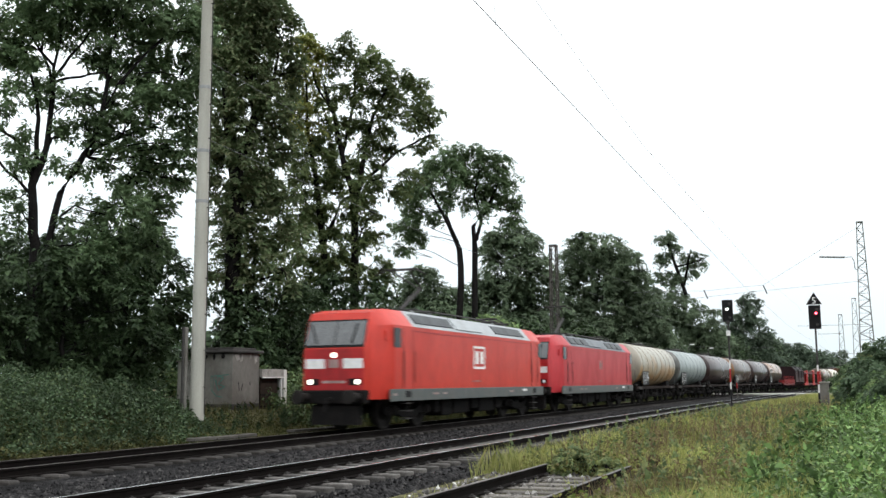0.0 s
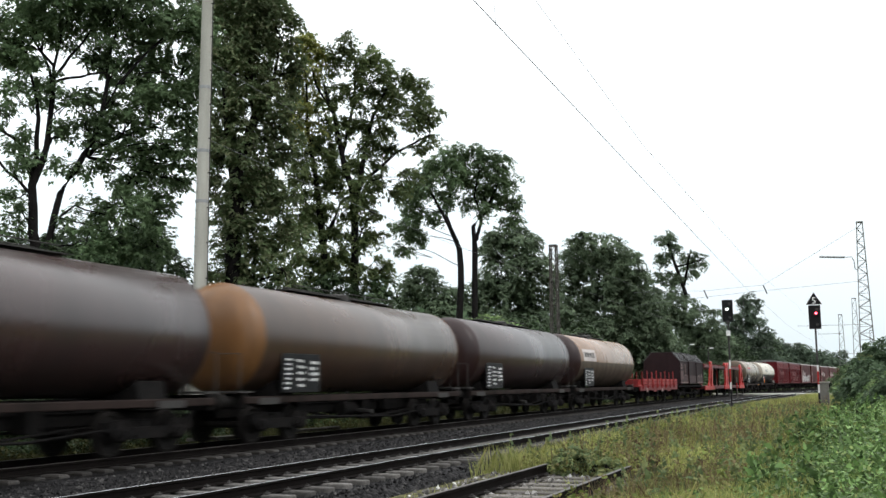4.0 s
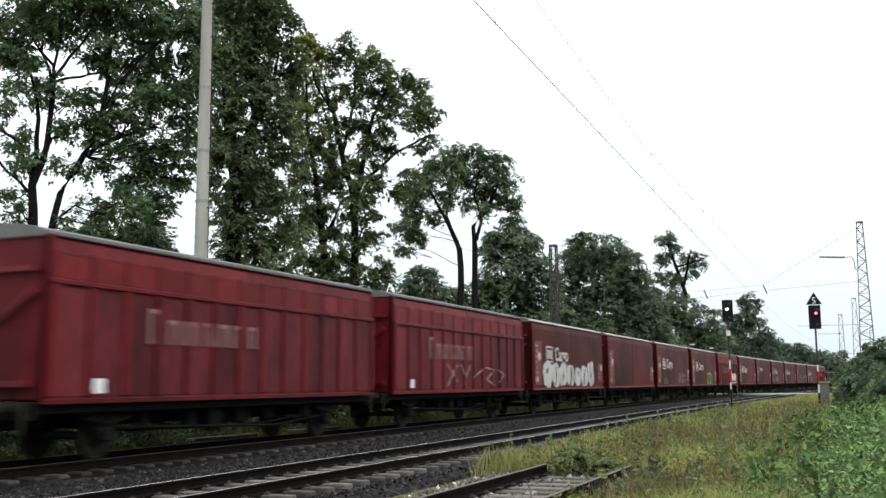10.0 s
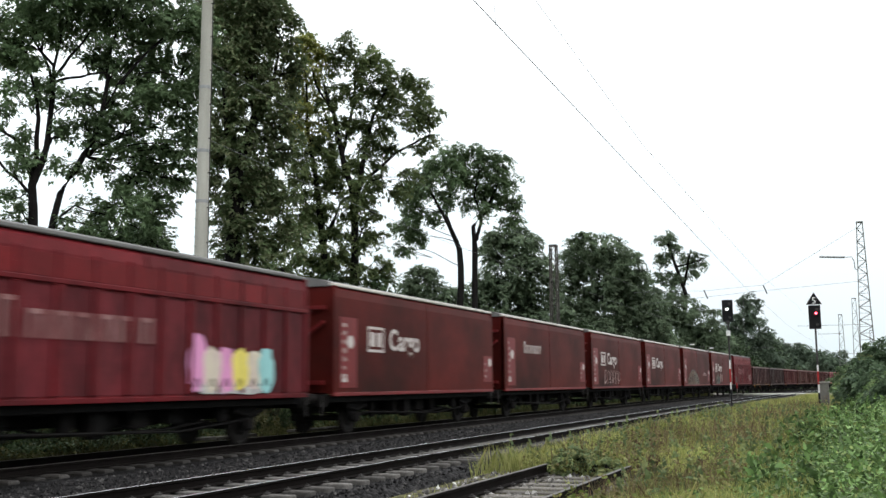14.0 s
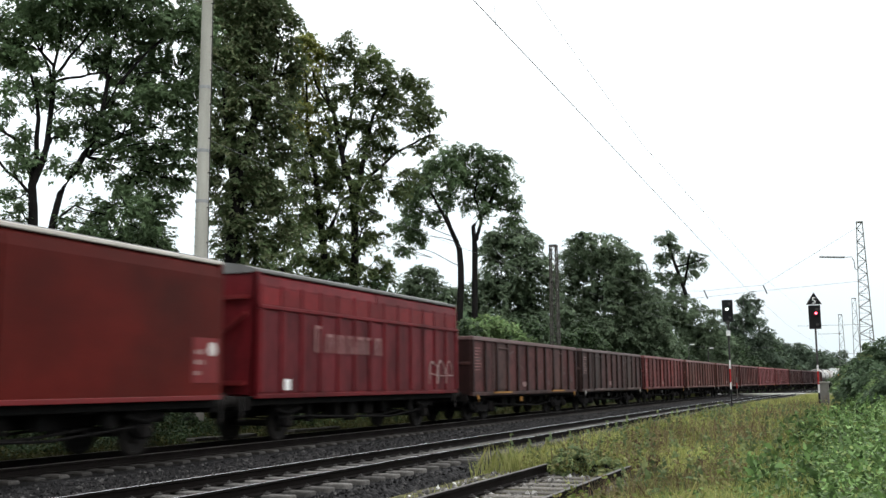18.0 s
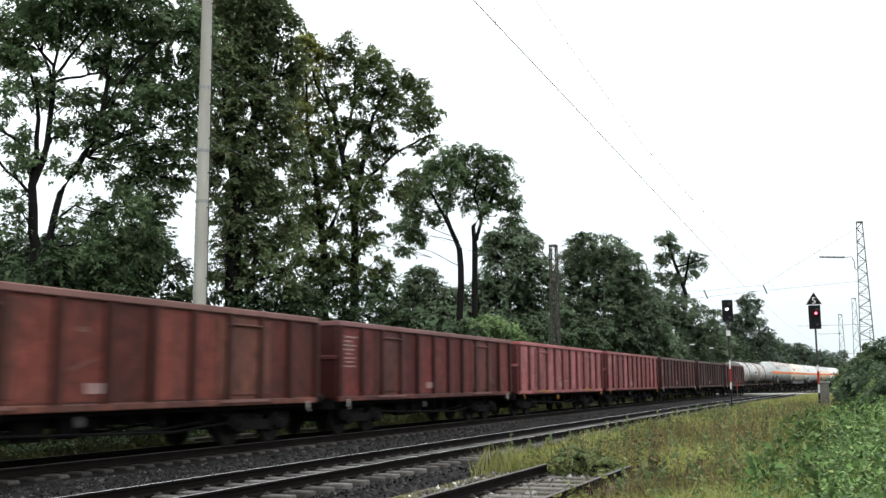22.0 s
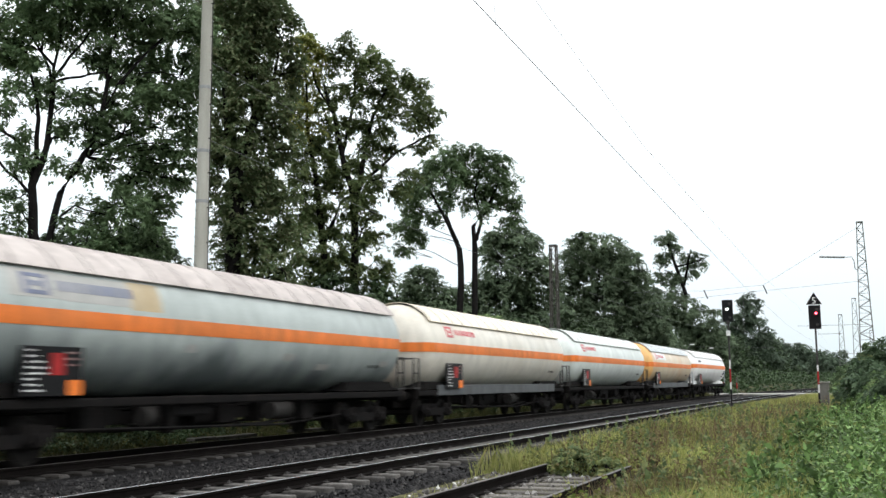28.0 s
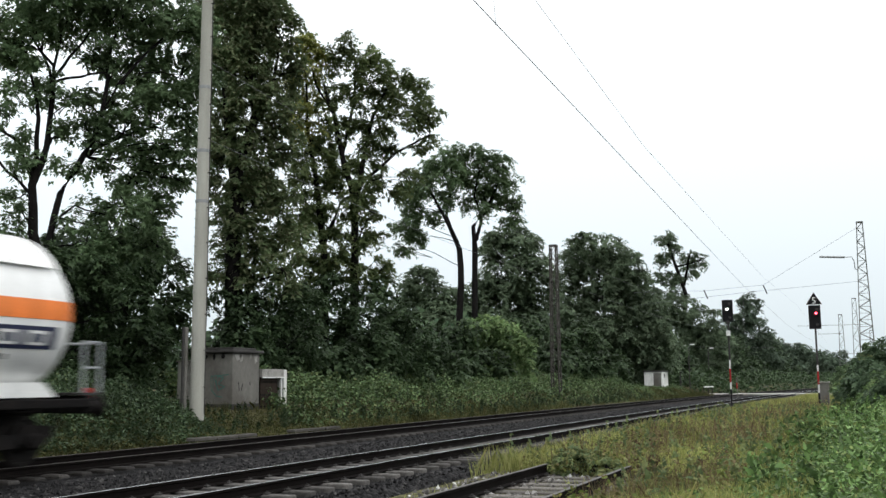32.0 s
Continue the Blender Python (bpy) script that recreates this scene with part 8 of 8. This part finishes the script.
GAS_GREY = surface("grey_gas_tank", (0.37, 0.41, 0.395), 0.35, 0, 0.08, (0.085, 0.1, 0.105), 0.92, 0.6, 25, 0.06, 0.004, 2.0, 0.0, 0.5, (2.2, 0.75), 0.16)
SHIELD_SEAM = paint("shield_seam_grime", (0.25, 0.22, 0.21), (0.16, 0.14, 0.13), 0.6, 0.6, 2.0)
STAIN_YELLOW = paint("yellowed_paint", (0.42, 0.33, 0.2), (0.4, 0.385, 0.34), 0.7, 0.5, 1.5)
WORN_PALE = paint("rubbed_pale_paint", (0.4, 0.39, 0.37), (0.3, 0.31, 0.3), 0.6, 0.5, 2.0)
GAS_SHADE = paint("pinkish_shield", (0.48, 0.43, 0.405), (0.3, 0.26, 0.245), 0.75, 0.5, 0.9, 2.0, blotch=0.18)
GAS_CREAM = paint("cream_gas_tank", (0.66, 0.63, 0.56), (0.52, 0.46, 0.37), 0.5, 0.35, 0.5, spec=0.6)
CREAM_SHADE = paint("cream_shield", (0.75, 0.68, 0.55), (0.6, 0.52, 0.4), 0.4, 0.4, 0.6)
GAS_PALE = paint("pale_gas_tank", (0.62, 0.66, 0.63), (0.48, 0.52, 0.5), 0.4, 0.35, 0.5, spec=0.6)
GAS_ORANGE = paint("peach_gas_tank", (0.62, 0.54, 0.42), (0.55, 0.34, 0.16), 0.85, 0.32, 0.45, 4.0, spec=0.6)
PEACH_END = paint("peach_end", (0.72, 0.42, 0.16), (0.6, 0.36, 0.16), 0.3, 0.4)
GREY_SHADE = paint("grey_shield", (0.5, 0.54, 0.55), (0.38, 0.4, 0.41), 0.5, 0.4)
GAS_WHITE = paint("white_gas_tank", (0.76, 0.76, 0.75), (0.62, 0.62, 0.6), 0.3, 0.3, 0.5, spec=0.6)
PINK_LOGO = paint("faded_red_logo", (0.5, 0.07, 0.09), (0.6, 0.3, 0.28), 0.5)
GREY_LOGO = paint("blue_grey_logo", (0.12, 0.14, 0.22), (0.3, 0.3, 0.32), 0.6)

TRAIN = []


def couple(v, u):
    """Puts a vehicle into the train; u: its leading buffers behind the camera's abreast point at the start."""
    v.matrix_basis = pose(FAR_X, u, 0)
    TRAIN.append((v, u))


couple(locomotive("bright red electric locomotive with lit headlamps and raised pantograph", LOCO_RED, SIGN_WHITE, 1.0, True, ((3.7, 7.0), (11.6, 15.2)), ROOF_GREY), 26.1)
couple(locomotive("faded red electric locomotive coupled behind the first", LOCO_RED_FADED, FADED_WHITE, 0.55, False, ((3.7, 4.8), (4.95, 6.05), (6.2, 7.3), (11.6, 12.7), (12.85, 13.95), (14.1, 15.2)), ROOF_DARK), 45.4)
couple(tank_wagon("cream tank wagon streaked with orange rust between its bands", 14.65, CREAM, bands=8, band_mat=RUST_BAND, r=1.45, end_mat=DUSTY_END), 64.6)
couple(tank_wagon("pale blue-grey banded tank wagon", 14.95, PALE_TANK, bands=7, band_mat=PALE_BAND, r=1.43, end_mat=END_GRIME_SHADE), 79.25)
couple(tank_wagon("glossy dark brown tank wagon", 15.65, BROWN_TANK, bands=0, r=1.42, board="", end_mat=BROWN_END), 94.2)
couple(tank_wagon("glossy dark tank wagon with an ochre end", 15.0, OCHRE_TANK, bands=0, r=1.42, end_mat=OCHRE_END), 109.85)
couple(tank_wagon("glossy dark brown tank wagon", 15.1, BROWN_TANK, bands=0, r=1.42, end_mat=BROWN_END), 124.85)
couple(tank_wagon("worn brown tank wagon with a white name panel", 15.2, LABEL_TANK, bands=0, r=1.42, panel=PAINTED_WHITE, lower=SOOT_STREAK, lower_deg=-2, end_mat=BROWN_END), 139.95)
couple(flat_wagon(14.65), 155.15)
couple(hood_wagon(12.4), 169.8)
couple(car_carrier(27.4), 182.2)
couple(tank_wagon("tan banded tank wagon, soot and painted shade on its underside", 13.3, TAN_TANK, bands=7, band_mat=TAN_BAND, r=1.38, zc=2.5, board="sign", end_mat=TAN_END, stripes=True), 209.6)
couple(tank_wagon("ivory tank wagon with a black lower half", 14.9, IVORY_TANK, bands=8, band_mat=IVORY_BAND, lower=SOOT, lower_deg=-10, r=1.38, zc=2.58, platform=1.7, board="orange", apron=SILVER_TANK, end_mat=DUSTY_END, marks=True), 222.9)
SMOOTH, RIBBED = "dirty red-brown sliding-wall freight wagon", "red ribbed covered freight wagon with faded lettering"
COVERED = (
    (True, "faded", ()),
    (True, "faded", (("chalk", 5.0, 1.75, 6.5, 0.75),)),
    (False, "badge", (("bubble", 2.3, 1.85, 9.3, 1.2),)),
    (False, "", ()),
    (False, "badge", (("patch", 3.0, 1.6, 1.6, 0.6), ("scrawl", 9.0, 1.75, 2.8, 0.9))),
    (False, "badge", (("green", 8.5, 1.75, 2.7, 0.95),)),
    (True, "faded", (("pastel", 8.6, 1.8, 3.3, 1.1),)),
    (False, "badge", ()),
    (False, "short", ()),
    (False, "badge", (("scrawl", 3.5, 1.8, 4.0, 0.9),)),
    (False, "badge", ()),
    (False, "", (("patch", 2.5, 1.88, 5.4, 1.4), ("scrawl", 10.0, 2.1, 1.8, 0.25))),
    (False, "badge", (("patch", 3.0, 1.8, 2.2, 1.2), ("scrawl", 5.4, 1.85, 1.5, 0.9))),
    (True, "faded", (("scrawl", 11.0, 1.9, 2.2, 0.9),)),
)
for i, (ribbed, lettering, deco) in enumerate(COVERED):
    note = " with graffiti" if deco else ""
    couple(covered_wagon((RIBBED if ribbed else SMOOTH) + note, ribbed, COVER_RED_BRIGHT if ribbed else COVER_RED, lettering, deco, 200 + i), 238.6 + 14.41 * i)
OPEN_TONES = (("dull dark brown", (0.12, 0.055, 0.05)), ("dull dark brown", (0.1, 0.06, 0.053)), ("rusty red", (0.23, 0.065, 0.06)), ("rusty brown", (0.21, 0.085, 0.065)), ("rusty brown", (0.2, 0.075, 0.055)), ("rusty brown", (0.19, 0.06, 0.05)),
              ("faded pinkish red", (0.5, 0.17, 0.18)), ("faded pinkish red", (0.36, 0.11, 0.115)), ("dark brown", (0.13, 0.055, 0.05)), ("dark purplish brown", (0.105, 0.05, 0.052)), ("dark red-brown", (0.14, 0.05, 0.05)))
for i, (tone, col) in enumerate(OPEN_TONES):
    col = tuple(c * 0.5 for c in col)
    col = (col[0] * 0.98, col[1] * 0.95, col[2] * 0.92)
    wall = paint("open_wagon_paint", col, tuple(c * 0.35 + 0.01 for c in col), 0.95, 0.6, 1.1, 1.6, 0.2, 0.28, 0.2, 0.4)
    bay = paint("open_wagon_bay", (col[0] * 1.08, col[1] * 0.8, col[2] * 0.88), tuple(c * 0.45 + 0.008 for c in col), 0.9, 0.6, 1.3, 1.6, 0.2, 0.42, 0.15, 0.4)
    if i in (6, 7):
        bay = paint("pale_worn_bay", (col[0] * 0.95 + 0.05, col[1] * 0.9 + 0.035, col[2] * 0.9 + 0.035), (col[0] * 0.85, col[1] * 0.65, col[2] * 0.65), 0.95, 0.6, 1.6, 3.0, 0.2, 0.25, 0.15, 0.5)
    # darker copy of the wall: rib shadows and end-wall shade put into the colour
    ribs = paint("open_wagon_rib_shade", (col[0] * 0.42, col[1] * 0.34, col[2] * 0.34), tuple(c * 0.2 for c in col), 0.6, 0.6, 1.5, 2.0, 0.15, 0.15, 0.2)
    worn = paint("open_wagon_scrape", tuple(c * 0.95 + 0.035 for c in col), col, 0.9, 0.7, 6.0, 1.0, 0.3)
    rim = paint("open_wagon_rim", (col[0] * 1.2 + 0.05, col[1] + 0.045, col[2] + 0.045) if i < 6 else (col[0] * 1.25, col[1] * 1.1, col[2] * 1.1), None, 0.4)
    L = 14.1 if i == 10 else 15.98
    couple(open_wagon(tone + " high-sided open box wagon with ribbed walls", L, wall, rim, ribs, worn, bay, FADED_WHITE if i % 3 else PALE_RED, 11 if i < 10 else 9, 2 if i in (0, 6) else 1 if i in (2, 7, 9) else 0, 300 + i), 440.5 + 15.98 * i)
couple(tank_wagon("silver-grey banded tank wagon, dirt and painted shade on its underside", 13.8, SILVER_TANK, bands=7, lower=SOOT, lower_deg=-38, r=1.36, zc=2.42, board="", end_mat=END_GRIME_SHADE, band_mat=SILVER_BAND, spill=5), 614.4)
couple(tank_wagon("silver-grey banded tank wagon, dirt and painted shade on its underside", 14.0, SILVER_TANK, bands=7, lower=SOOT, lower_deg=-38, r=1.36, zc=2.42, board="", end_mat=DUSTY_END, band_mat=SILVER_BAND, spill=9), 628.2)
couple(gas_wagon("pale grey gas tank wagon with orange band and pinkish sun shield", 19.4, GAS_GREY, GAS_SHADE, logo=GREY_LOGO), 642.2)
couple(gas_wagon("cream gas tank wagon with orange band", 18.8, GAS_CREAM, CREAM_SHADE, logo=PINK_LOGO, skirt=GREY_SKIRT), 661.6)
couple(gas_wagon("greenish white gas tank wagon with orange band", 19.7, GAS_PALE, GAS_PALE, logo=PINK_LOGO), 680.4)
couple(gas_wagon("peach gas tank wagon with orange band and grey sun shield", 18.3, GAS_ORANGE, GREY_SHADE, PEACH_END, PINK_LOGO, GREY_SKIRT), 700.1)
couple(gas_wagon("clean white gas tank wagon with orange band at the train's end", 19.5, GAS_WHITE, GAS_WHITE, last=True, band=(2.64, 2.99)), 718.4)


# ---- the train rolls past ----
def motions():
    for vehicle, u in TRAIN:
        times = [float(t) for t in range(32) if t == 0 or u - SPEED * (t - 1.5) > BEND_Y] + [32.0]
        rows = []
        for t in times:
            y = u - SPEED * t
            x, back = float(bend(y)), float(bend(y + 14.0))
            rows.append((t, pose(FAR_X + x, y, 0, 0, 0, -math.degrees(math.atan2(back - x, 14.0)))))
        walk(vehicle, rows)


motions()
